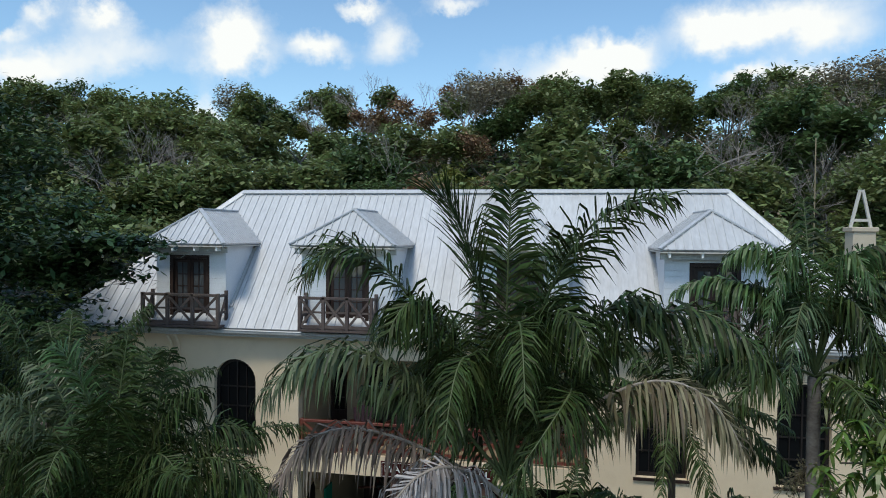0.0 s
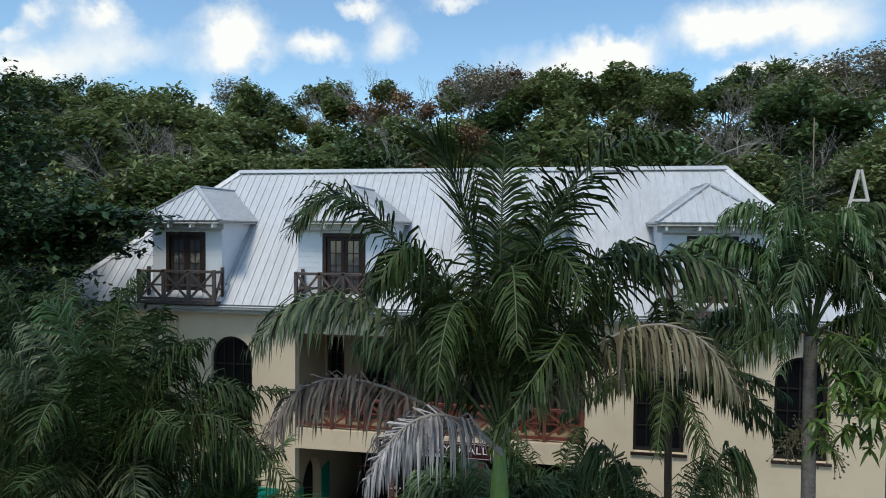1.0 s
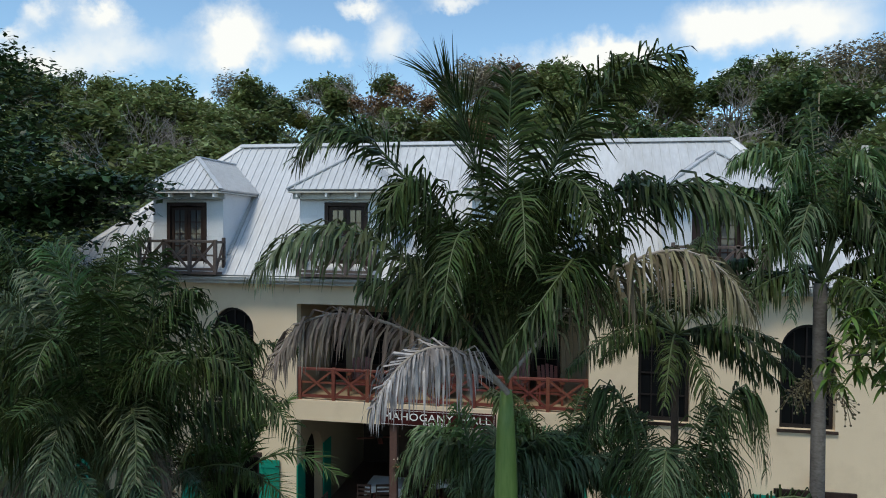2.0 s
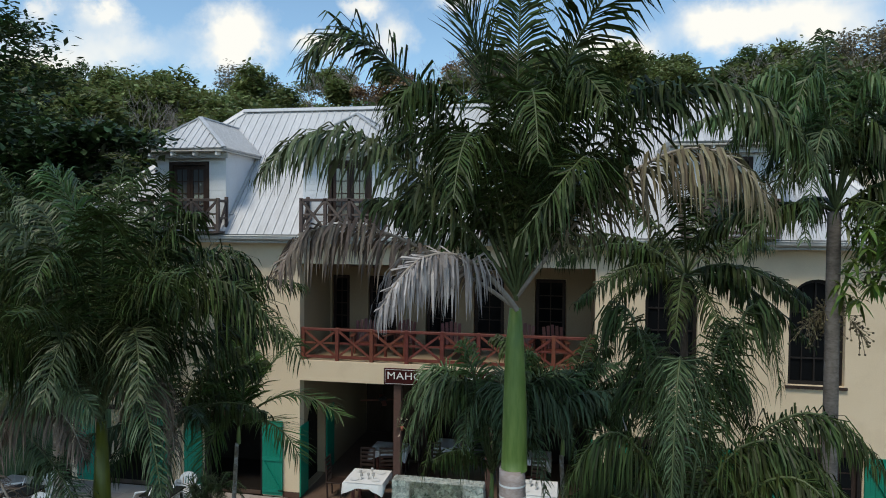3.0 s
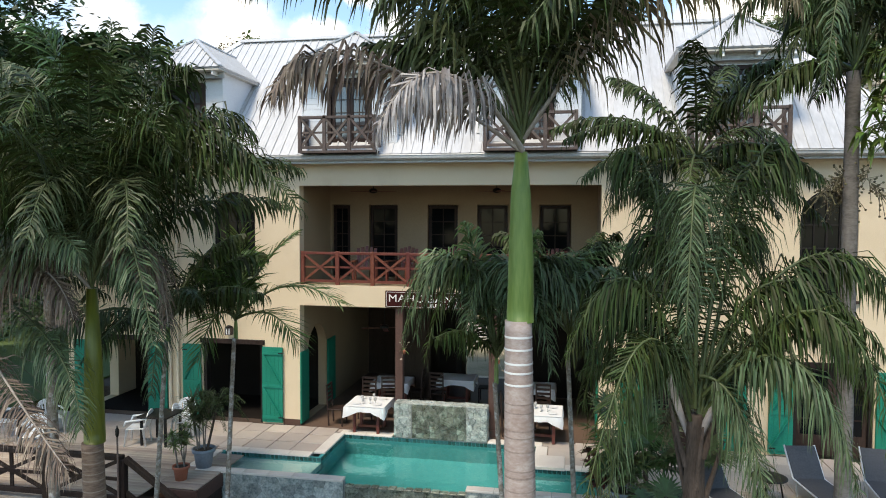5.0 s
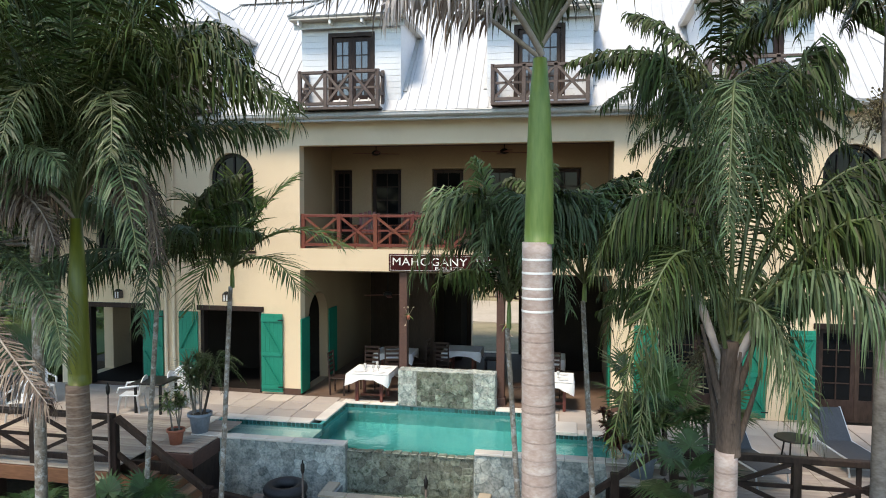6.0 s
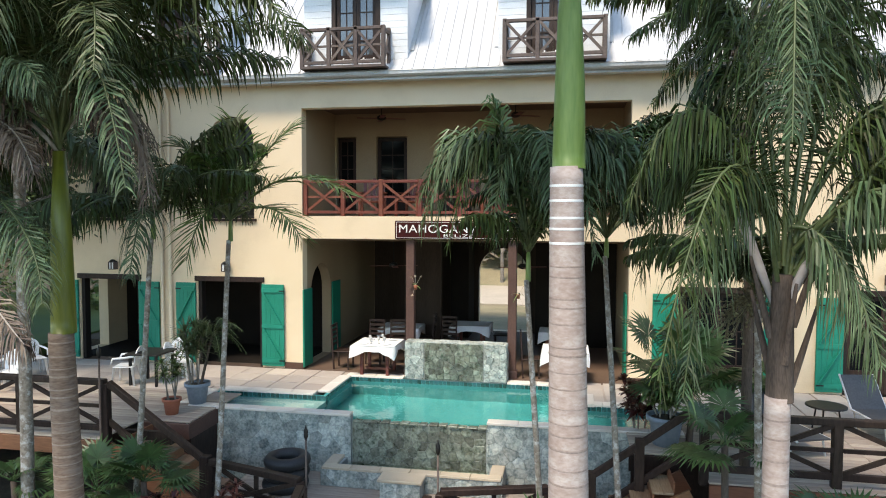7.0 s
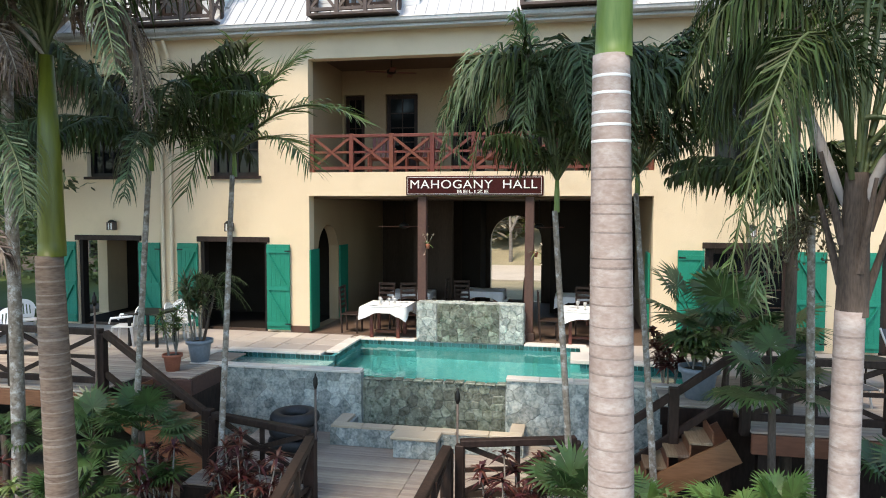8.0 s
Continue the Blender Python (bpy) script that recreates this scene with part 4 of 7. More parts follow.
def palm_royal_big():
    rng = random.Random(11)
    x, y = 6.45, -8.75
    palm = palm_thing("tall royal palm, ringed trunk, green crownshaft, dead frond hanging", (x, y, GZ))
    trunk_part(palm, (x + 0.03, y, GZ), (x, y, 4.36), 0.22, 0.165, M["trunk_royal"], 0.06, 24, 40, 0.16, rng, True)
    tube_pts = [(x, y, 4.34), (x, y, 4.5), (x, y, 5.2), (x - 0.01, y, 5.9), (x - 0.01, y, 6.4)]
    part("crownshaft", tube(bmesh.new(), tube_pts, [0.168, 0.165, 0.15, 0.12, 0.075], 24), M["shaft"], palm, "smooth bright green crownshaft")
    c = Vector((x, y, 6.5))
    # tip, point passed half way, kind (g green, s stiff green, o olive, b browning, d dead brown)
    rows = [((-2.43, -1.05, 2.79), (-1.46, -0.55, 2.85), "s"), ((-0.8, -0.45, 3.81), (-0.36, -0.15, 2.6), "u"), ((0.04, -0.25, 3.89), (-0.02, -0.05, 2.2), "s"),
            ((1.74, -1.55, 3.76), (0.65, -0.65, 2.93), "s"), ((0.34, -2.05, 1.63), (0.18, -1.05, 2.3), "g"), ((-2.58, -1.75, 1.52), (-1.56, -0.95, 1.87), "o"),
            ((-2.55, -1.45, 0.4), (-1.8, -0.8, 0.92), "d"), ((3.08, -1.05, 1.71), (1.71, -0.55, 2.4), "g"), ((2.52, -1.55, 1.21), (1.56, -0.95, 1.68), "b"),
            ((0.19, -2.15, 0.85), (0.8, -1.25, 1.64), "g"), ((-0.5, -1.9, 1.2), (-0.35, -1.0, 1.9), "g"), ((1.0, -1.7, 2.1), (0.5, -0.8, 2.3), "g"),
            ((-1.3, -1.2, 2.2), (-0.8, -0.6, 2.3), "g"), ((1.9, -0.4, 2.3), (1.1, -0.2, 2.3), "g"), ((-1.9, 0.6, 1.9), (-1.1, 0.3, 2.1), "g"),
            ((-1.3, 1.7, 1.8), (-0.7, 0.8, 1.9), "g"), ((0.3, 2.3, 1.6), (0.2, 1.2, 2.0), "g"),
            ((0.7, 0.6, 3.3), (0.3, 0.2, 2.0), "s"), ((-1.5, 0.2, 0.9), (-1.0, 0.1, 1.5), "g")]
    leafs = {"u": 0.8, "b": 0.85, "d": 0.75, "g": 0.82, "s": 0.8, "o": 0.85}
    hangs = {"g": 1.0, "u": 0.05, "b": 1.5, "d": 1.5, "s": 0.45, "o": 1.05}
    plumes = {"g": 0.85, "u": 0.6, "b": 0.65, "d": 0.9, "s": 0.6, "o": 0.65}
    for tip, via, k in rows:
        mats = {"g": GREEN, "u": GREEN, "s": GREEN, "o": OLIVE, "b": BROWN, "d": DDEAD}[k]
        b = c + Vector((0, 0, -0.1 if k == "d" else rng.uniform(0, 0.35)))
        add_frond(palm, b, c + Vector(tip), 0.0, leafs[k], mats, rng, over=c + Vector(via), hang=hangs[k], n=118, width=0.034, fwd=1.0 if k == "u" else 0.1,
                  plume=plumes[k], taper=0.2 if k == "u" else 0.55, start=0.4 if k == "u" else 0.12, stalk=0.026)
    add_frond(palm, c + Vector((0.02, -0.16, -0.1)), c + Vector((-1.3, -1.75, 0.02)), 0.0, 0.72, DEAD, rng, over=c + Vector((-0.72, -1.15, 0.62)), hang=1.7, n=125, width=0.034, plume=0.9, start=0.2, stalk=0.035)
    ring_fronds(palm, (x, y, 6.55), 3, 2.2, (30, 60), rng, GREEN, 0.75, -30, 210, hang=1.2, n=80, width=0.04, plume=0.6)


palm_royal_big()


def palm_royal_left():
    rng = random.Random(12)
    x, y = 0.53, -8.7
    palm = palm_thing("royal palm with olive crownshaft and dense feathery crown", (x, y, GZ))
    trunk_part(palm, (x - 0.02, y, GZ), (x, y, 2.45), 0.17, 0.14, M["trunk_brown"], 0.05, 22, 30, 0.13, rng)
    part("crownshaft", tube(bmesh.new(), [(x, y, 2.44), (x, y, 2.6), (x, y, 3.5), (x, y, 4.6)], [0.142, 0.14, 0.12, 0.07], 22), M["shaft_olive"], palm, "olive green crownshaft")
    c = Vector((x, y, 4.65))
    rows = [((1.79, -1.3, -0.54), (0.93, -0.7, 0.95), "y"), ((3.16, -0.3, 1.05), (1.68, -0.1, 1.72), "g"), ((1.0, 0.0, 3.46), (0.62, 0.1, 2.0), "g"), ((-0.6, -0.3, 3.5), (-0.17, -0.1, 2.5), "l"),
            ((-1.73, -1.1, -0.36), (-0.77, -0.7, 0.5), "g"), ((-1.86, -0.5, 2.07), (-0.9, -0.2, 2.05), "g"),
            ((2.2, 0.4, 2.1), (1.2, 0.2, 2.1), "g"), ((1.7, -0.7, 1.7), (0.9, -0.4, 2.0), "g"), ((0.4, -1.7, 2.0), (0.2, -0.9, 2.2), "g"), ((-0.9, -1.5, 1.9), (-0.5, -0.8, 2.0), "g"),
            ((0.1, 0.4, 3.7), (0.0, 0.2, 2.0), "g"), ((-1.4, 0.3, 3.1), (-0.7, 0.2, 2.2), "g"), ((-2.3, 0.2, 1.2), (-1.3, 0.1, 1.7), "g"), ((-2.2, -0.6, 0.5), (-1.2, -0.3, 1.3), "g"),
            ((0.6, -1.8, 0.7), (0.4, -1.0, 1.4), "g"), ((-0.6, -1.8, 0.4), (-0.4, -1.0, 1.2), "g"), ((1.4, -1.2, 0.6), (0.9, -0.6, 1.4), "g"), ((0.5, 1.6, 2.2), (0.3, 0.8, 2.1), "g"), ((-1.3, 1.2, 2.0), (-0.7, 0.6, 2.0), "g"),
            ((-1.6, -0.4, -0.6), (-0.9, -0.3, 0.7), "w"), ((-1.1, -0.9, -1.0), (-0.7, -0.5, 0.4), "w"), ((-2.2, -0.4, -0.4), (-1.2, -0.3, 0.8), "y"), ((0.9, 0.4, -0.6), (0.6, 0.3, 0.5), "w"),
            ((1.5, 0.0, 2.9), (0.8, 0.0, 2.2), "g"), ((2.6, -0.2, 1.6), (1.4, -0.1, 1.9), "g"), ((-1.0, -0.9, 2.9), (-0.5, -0.5, 2.2), "g"), ((0.8, -1.0, 2.9), (0.4, -0.5, 2.2), "g")]
    for tip, via, k in rows:
        mats = {"g": rng.choice((GREEN, GREEN, OLIVE)), "l": LIGHT, "y": GREY, "w": DDEAD}[k]
        add_frond(palm, c + Vector((0, 0, rng.uniform(-0.1, 0.3))), c + Vector(tip), 0.0, 0.74, mats, rng, over=c + Vector(via), hang={"g": 0.85, "l": 0.3, "y": 1.0, "w": 1.4}[k], n=112, width=0.029, plume=0.9, start=0.14)
    ring_fronds(palm, (x, y, 4.9), 9, 3.2, (15, 75), rng, GREEN, 0.72, hang=1.0, n=100, width=0.029, plume=0.9)


palm_royal_left()


def palm_queen():
    rng = random.Random(13)
    x, y = 8.52, -8.7
    palm = palm_thing("queen palm with fibrous leaf bases and long drooping fronds", (x, y, GZ))
    trunk_part(palm, (x - 0.05, y, GZ), (x, y, 2.1), 0.132, 0.12, M["trunk_royal"], 0.0, 18, 24, 0.2, rng)
    trunk_part(palm, (x, y, 2.05), (x, y, 3.3), 0.13, 0.09, M["trunk_fibre"], 0.05, 14, 10)
    c = Vector((x, y, 3.2))
    for i in range(6):
        az = radians(i * 137.5)
        d = Vector((math.cos(az), math.sin(az), 0))
        p0 = Vector((x, y, 2.2 + i * 0.12)) + d * 0.1
        part("leaf_base", tube(bmesh.new(), [p0, p0 + d * 0.1 + Vector((0, 0, 0.35)), p0 + d * 0.22 + Vector((0, 0, 0.8))], [0.04, 0.03, 0.015], 6), M["trunk_fibre"], palm)
    q = Vector((x, y, 3.9))
    rows = [((-0.35, -1.35, 0.55), (-0.15, -0.6, 2.04), "y"), ((-1.1, -1.2, -1.56), (-0.66, -0.8, 0.28), "y"), ((1.86, -0.3, 0.3), (0.8, -0.1, 1.0), "y"), ((1.39, -1.0, -1.02), (0.87, -0.6, 0.2), "y"),
            ((-1.04, 0.3, 1.74), (-0.6, 0.3, 2.37), "g"), ((1.15, 0.2, 1.56), (0.72, 0.3, 2.44), "g"), ((-1.34, -1.5, -1.35), (-0.71, -0.9, 0.39), "y"),
            ((0.62, -0.7, -1.34), (0.39, -0.3, -0.4), "y"), ((1.7, -1.1, -0.57), (1.1, -0.5, 0.73), "y"), ((-1.5, -0.3, 0.1), (-0.8, -0.1, 1.0), "g"), ((2.4, 0.1, 0.5), (1.3, 0.1, 1.3), "g"),
            ((-0.5, 0.6, 2.2), (-0.2, 0.3, 1.5), "g"), ((0.6, 0.4, 2.3), (0.3, 0.2, 1.6), "g"), ((1.0, 0.9, 0.8), (0.5, 0.5, 1.6), "g"), ((-0.8, 1.0, 0.7), (-0.4, 0.5, 1.5), "g"), ((-1.3, 0.4, -0.7), (-0.8, 0.2, 0.6), "g"), ((2.0, 0.4, -0.5), (1.2, 0.2, 0.7), "g")]
    for tip, via, k in rows:
        add_frond(palm, q + Vector((tip[0] * 0.05, tip[1] * 0.05, rng.uniform(-0.7, -0.1))), q + Vector(tip), 0.0, 0.72, {"g": GREEN, "y": rng.choice((GREY, GREY, GREEN))}[k], rng, over=q + Vector(via), hang=1.7, n=140, width=0.024, plume=0.85, stalk=0.024)
    for tip, ar in (((-0.7, 0.5, 1.75), -0.2), ((0.45, -0.3, 0.2), 0.55)):
        pts = bez(c + Vector((0, 0, -0.4)), c + Vector(tip) * 0.5 + Vector((0, 0, ar)), c + Vector(tip), 8)
        part("spathe", tube(bmesh.new(), pts, [0.015, 0.03, 0.045, 0.05, 0.045, 0.04, 0.03, 0.02, 0.006], 8), M["leaf_dead"], palm, "pale dry flower sheath")


palm_queen()


def palm_rear(x, y, ztop, seed, label, r=0.11, mats=GREEN, length=2.9, count=16, leaf=0.6, hang=0.7, elev=(-5, 75), lean=(0.0, 0.0), trunk="trunk_royal", shaft=0.0, n=60, width=0.04, plume=0.5):
    rng = random.Random(seed)
    palm = palm_thing(label, (x + lean[0], y + lean[1], GZ))
    trunk_part(palm, (x + lean[0], y + lean[1], GZ), (x, y, ztop - shaft), r * 1.15, r * 0.85, M[trunk], 0.0, 12, 22, 0.0 if trunk != "trunk_royal" else 0.15, rng)
    if shaft:
        part("crownshaft", tube(bmesh.new(), [(x, y, ztop - shaft - 0.02), (x, y, ztop - shaft * 0.5), (x, y, ztop + 0.05)], [r * 0.9, r * 0.85, r * 0.5], 12), M["shaft"], palm)
    ring_fronds(palm, (x, y, ztop), count, length, elev, rng, mats, leaf, hang=hang, n=n, width=width, plume=plume)
    return palm


pd = palm_rear(10.98, -6.4, 7.7, 21, "tall palm with grey trunk and brown fruit cluster", 0.11, GREEN, 2.0, 6, 0.6, 1.3, (-30, 10), trunk="trunk_grey", n=74)
rng_pd = random.Random(210)
for dx, dy, dz, ar, k in ((-1.4, -0.2, 1.7, 1.9, 1), (-0.9, -0.6, 0.6, 3.2, 1), (1.0, 0.0, 1.8, 1.7, 0), (0.5, -0.7, 1.3, 2.3, 1), (-0.1, 0.4, 2.7, 0.4, 0), (1.5, 0.2, 0.5, 2.4, 2), (-1.8, 0.2, 0.4, 2.3, 0),
                          (-0.7, -0.9, -0.5, 2.7, 2), (0.7, -0.9, -0.4, 2.7, 0), (1.4, -0.4, -0.7, 2.1, 0), (-1.3, -0.4, -0.8, 2.1, 0), (0.0, 1.2, 0.9, 2.0, 0), (0.9, 0.9, 0.2, 2.1, 0), (-0.9, 0.9, 0.2, 2.1, 0), (-2.1, 0.0, 1.2, 1.5, 1), (2.0, -0.1, 1.1, 1.6, 0)):
    add_frond(pd, (10.98, -6.4, 7.75), (10.98 + dx, -6.4 + dy, 7.75 + dz), ar, 0.6, (GREEN, LIGHT, GREY)[k], rng_pd, hang=1.2, n=92, width=0.034, plume=0.7)
pk = palm_rear(9.15, -4.8, 6.6, 22, "tall dark palm with drooping crown beside the house", 0.075, GREEN, 2.3, 17, 0.56, 1.3, (-45, 60), trunk="trunk_fibre", n=70)
pe = palm_rear(1.22, -5.9, 3.75, 23, "slender young palm with pale spotted trunk", 0.043, YOUNG, 1.5, 2, 0.45, 0.5, (10, 50), lean=(-0.1, -0.6), trunk="trunk_thin", shaft=0.3, n=60, width=0.04, plume=0.3)
rng_pe = random.Random(230)
for tip, via in (((2.04, -0.3, 0.41), (0.98, -0.1, 0.65)), ((1.48, -0.7, -0.26), (0.85, -0.4, 0.2)), ((0.91, 0.4, 1.51), (0.41, 0.2, 0.95)), ((0.13, -0.1, 1.55), (0.1, 0.0, 0.68)), ((-0.65, -0.3, 1.14), (-0.42, -0.1, 0.85)),
                 ((-1.19, -0.6, 0.0), (-0.49, -0.3, 0.46)), ((-0.23, -0.9, -0.57), (-0.11, -0.5, 0.15))):
    add_frond(pe, (1.22, -5.9, 3.78), Vector((1.22, -5.9, 3.75)) + Vector(tip), 0.0, 0.66, YOUNG, rng_pe, over=Vector((1.22, -5.9, 3.75)) + Vector(via), hang=0.12, n=44, width=0.03, plume=0.15, fwd=0.35, start=0.16, taper=0.5)
pf = palm_rear(0.34, -6.6, 3.8, 24, "slender palm with browning, drooping fronds", 0.043, (GREEN, GREEN, GREEN, GREY), 2.2, 14, 0.6, 1.6, (-30, 65), lean=(-0.55, 0.0), trunk="trunk_thin", shaft=0.3, n=60, width=0.036)
ph = palm_rear(5.9, -6.2, 3.35, 25, "slender palm with drooping green fronds", 0.043, GREEN, 1.4, 4, 0.5, 1.4, (20, 60), lean=(0.25, -0.2), trunk="trunk_thin", shaft=0.4, n=60, width=0.034)
rng_ph = random.Random(250)
for dx, dy, dz, ar, k in ((-1.15, -0.2, 0.3, 3.3, 0), (-0.8, -0.5, 0.1, 3.5, 1), (-1.25, 0.3, 0.8, 2.7, 0), (1.1, -0.3, 0.3, 3.2, 0), (1.35, 0.2, 0.8, 2.7, 1), (0.3, -0.9, 0.4, 3.2, 0),
                          (0.2, 0.9, 0.7, 2.8, 0), (-0.4, 0.1, 2.1, 0.6, 2), (0.45, 0.0, 2.0, 0.6, 2), (-0.95, 0.4, 1.5, 1.5, 2), (1.0, 0.5, 1.5, 1.5, 2), (-0.35, -0.5, 0.2, 3.0, 0), (0.7, -0.6, 0.0, 3.2, 0), (2.2, -0.2, 1.1, 2.0, 0), (1.9, 0.3, 0.4, 2.5, 0), (1.6, 0.4, 1.8, 1.2, 2), (-1.0, -0.1, 0.35, 3.0, 0)):
    add_frond(ph, (5.9, -6.2, 3.35), (5.9 + dx * 1.3, -6.2 + dy * 1.2, 3.35 + dz), ar * 0.88, 0.7, (GREY, GREEN, LIGHT)[k], rng_ph, hang=1.0 if k < 2 else 0.4, n=96, width=0.034, plume=0.5)
pg = palm_rear(7.05, -4.6, 3.5, 26, "slender dark palm with pale spotted trunk", 0.046, GREEN, 2.4, 15, 0.55, 1.4, (5, 70), lean=(0.2, -1.4), trunk="trunk_thin", shaft=0.3, n=60, width=0.038)
pi = palm_rear(8.85, -6.6, 2.9, 27, "slender palm with smooth grey trunk", 0.048, GREEN, 1.6, 12, 0.5, 1.4, (-10, 60), lean=(0.06, 0.0), trunk="trunk_thin", n=56)
pj = palm_rear(-1.9, -6.6, 5.6, 28, "slender palm with grey mottled trunk at the deck", 0.09, GREEN, 3.0, 18, 0.66, 1.1, (0, 72), lean=(-0.12, 0.0), trunk="trunk_thin", n=100, width=0.026, plume=0.9)
pl = palm_rear(-3.4, -7.4, 4.6, 29, "palm with dead brown skirt at the garden edge", 0.1, (GREEN, GREEN, DDEAD), 2.8, 22, 0.66, 1.2, (-40, 75), trunk="trunk_fibre", n=96, width=0.026, plume=0.9)


rng_pl = random.Random(290)
for tip, via, k in (((4.56, -2.6, -2.03), (3.2, -2.0, -1.2), 1), ((4.43, -2.2, -1.68), (3.2, -1.5, -0.5), 0), ((4.2, -2.0, -0.32), (3.0, -1.5, 0.42), 1), ((4.9, -2.7, 0.5), (3.5, -2.0, 0.8), 0)):
    add_frond(pl, (-3.4, -7.4, 4.7), Vector((-3.4, -7.4, 4.6)) + Vector(tip), 0.0, 0.66, (GREY, DDEAD)[k], rng_pl, over=Vector((-3.4, -7.4, 4.6)) + Vector(via), hang=1.2, n=130, width=0.028, plume=0.7, start=0.3)


def fruit_cluster(palm, x, y, z, rng):
    """Drooping sprays of small brown fruit."""
    for k in range(5):
        az = rng.uniform(0, 6.28)
        d = Vector((math.cos(az), math.sin(az), 0))
        bm = bmesh.new()
        for _ in range(60):
            t = rng.uniform(0.2, 1)
            p = Vector((x, y, z)) + d * 0.5 * t + Vector((rng.gauss(0, 0.09), rng.gauss(0, 0.09), 0.1 - 0.5 * t * t + rng.gauss(0, 0.1)))
            bmesh.ops.create_icosphere(bm, subdivisions=1, radius=0.018, matrix=Matrix.Translation(p))
            q = Vector((x, y, z)) + d * 0.5 * t * 0.8 + Vector((0, 0, 0.1 - 0.3 * t * t))
            beam(bm, q, p, 0.006, 0.006)
        part("fruit_spray", bm, M["leaf_brown"], palm)["kind"] = "stuff"


fruit_cluster(pd, 10.98, -6.4, 6.15, random.Random(3))
fruit_cluster(pi, 8.85, -6.6, 2.8, random.Random(4))


# ---- pool terrace ----
def terrace_slab():
    bm = nb((-9, -1.4, -2.4, -0.002, -0.3, -0.03), (-1.4, 1.1, -2.0, -0.002, -0.3, -0.03), (1.1, 6.6, -0.25, -0.002, -0.3, -0.03),
            (6.6, 8.6, -1.6, -0.002, -0.3, -0.03), (8.6, 16.5, -2.4, -0.002, -0.3, -0.03))
    return single("terrace", bm, M["grout"], "paved terrace between house and pool", "terrace", kind="structure")


terrace = terrace_slab()
pool = thing("swimming_pool", "turquoise swimming pool with pale coping and stone walls", "swimming pool", (3.7, -1.8, -1.2))
PW = -0.105     # water level

# shell of the basin
part("shelf", nb((-1.2, 1.4, -3.3, -2.1, -0.62, -0.2)), M["poolpale"], pool, "pale shallow ledge under the water")
part("basin", nb((6.3, 8.3, -3.3, -1.8, -0.62, -0.55), (1.4, 6.3, -3.3, -0.35, -1.32, -1.25)), M["poolfloor"], pool)
for b_ in ((-1.15, 1.4, -2.2, -2.1, -0.6, -0.03), (1.3, 1.4, -2.1, -0.45, -1.3, -0.03), (1.3, 6.4, -0.45, -0.35, -1.3, -0.03), (6.3, 6.4, -1.9, -0.45, -1.3, -0.03),
        (6.4, 8.3, -1.9, -1.8, -0.6, -0.03), (-1.15, -1.05, -3.25, -2.2, -0.6, -0.03), (8.2, 8.3, -3.25, -1.9, -0.6, -0.03),
        (1.36, 1.44, -3.25, -2.2, -1.25, -0.57), (6.26, 6.34, -3.25, -1.9, -1.25, -0.57)):
    part("inner_wall", nb(b_), M["poolfloor"], pool)
bm = bmesh.new()
for x0, x1, y0, y1 in ((-1.05, 1.4, -3.25, -2.2), (1.4, 6.3, -3.27, -0.45), (6.3, 8.2, -3.25, -1.9)):
    vs = [bm.verts.new((x, y, PW)) for x, y in ((x0, y0), (x1, y0), (x1, y1), (x0, y1))]
    bm.faces.new(vs)
bmesh.ops.remove_doubles(bm, verts=bm.verts[:], dist=0.001)
water = part("water", bm, M["water"], pool, "clear turquoise water")
water.visible_shadow = False


def coping_run(p, q, width, step=0.6, z=0.02, material="coping", parent=None):
    """A row of coping stones from p to q."""
    p, q = Vector(p), Vector(q)
    n = max(1, round((q - p).length / step))
    d = (q - p).normalized()
    for i in range(n):
        a, b = p.lerp(q, i / n) + d * 0.004, p.lerp(q, (i + 1) / n) - d * 0.004
        part("coping_stone", soft(beam(bmesh.new(), (a.x, a.y, z - 0.025), (b.x, b.y, z - 0.025), width, 0.05), 0.008), M[material], parent or pool)


for p, q in (((-1.0, -2.06), (1.12, -2.06)), ((1.26, -1.92), (1.26, -0.45)), ((1.26, -0.31), (2.66, -0.31)), ((5.1, -0.31), (6.44, -0.31)),
             ((6.44, -0.47), (6.44, -1.62)), ((6.6, -1.76), (8.3, -1.76)), ((-1.19, -2.2), (-1.19, -3.3)), ((8.34, -1.9), (8.34, -3.3))):
    coping_run(p, q, 0.28)
coping_run((-1.05, -3.36), (2.36, -3.36), 0.24)
coping_run((5.0, -3.36), (8.5, -3.36), 0.24)
part("step_slab", soft(nb((6.1, 7.0, -1.95, -1.2, -0.02, 0.06)), 0.01), M["coping"], pool, "white stone slab over the pool edge")
# tile band under the coping
tile_bm = nb((-0.045, 0.045, -0.004, 0.004, -0.05, 0.05))
tile_me = finish(tile_bm, "tile", M["tile"])
for (x0, y0), (x1, y1) in (((-1.0, -2.205), (1.4, -2.205)), ((1.405, -2.2), (1.405, -0.46)), ((1.4, -0.455), (6.3, -0.455)), ((6.295, -0.5), (6.295, -1.9)), ((6.3, -1.905), (8.2, -1.905))):
    ln = math.hypot(x1 - x0, y1 - y0)
    n = int(ln / 0.1)
    for i in range(n):
        t = (i + 0.5) / n
        ob = new("tile", tile_me)
        ob.parent = pool
        ob.matrix_basis = Matrix.Translation(Vector((x0 + (x1 - x0) * t, y0 + (y1 - y0) * t, -0.068)) - pool.location) @ Matrix.Rotation(math.atan2(y1 - y0, x1 - x0), 4, "Z")

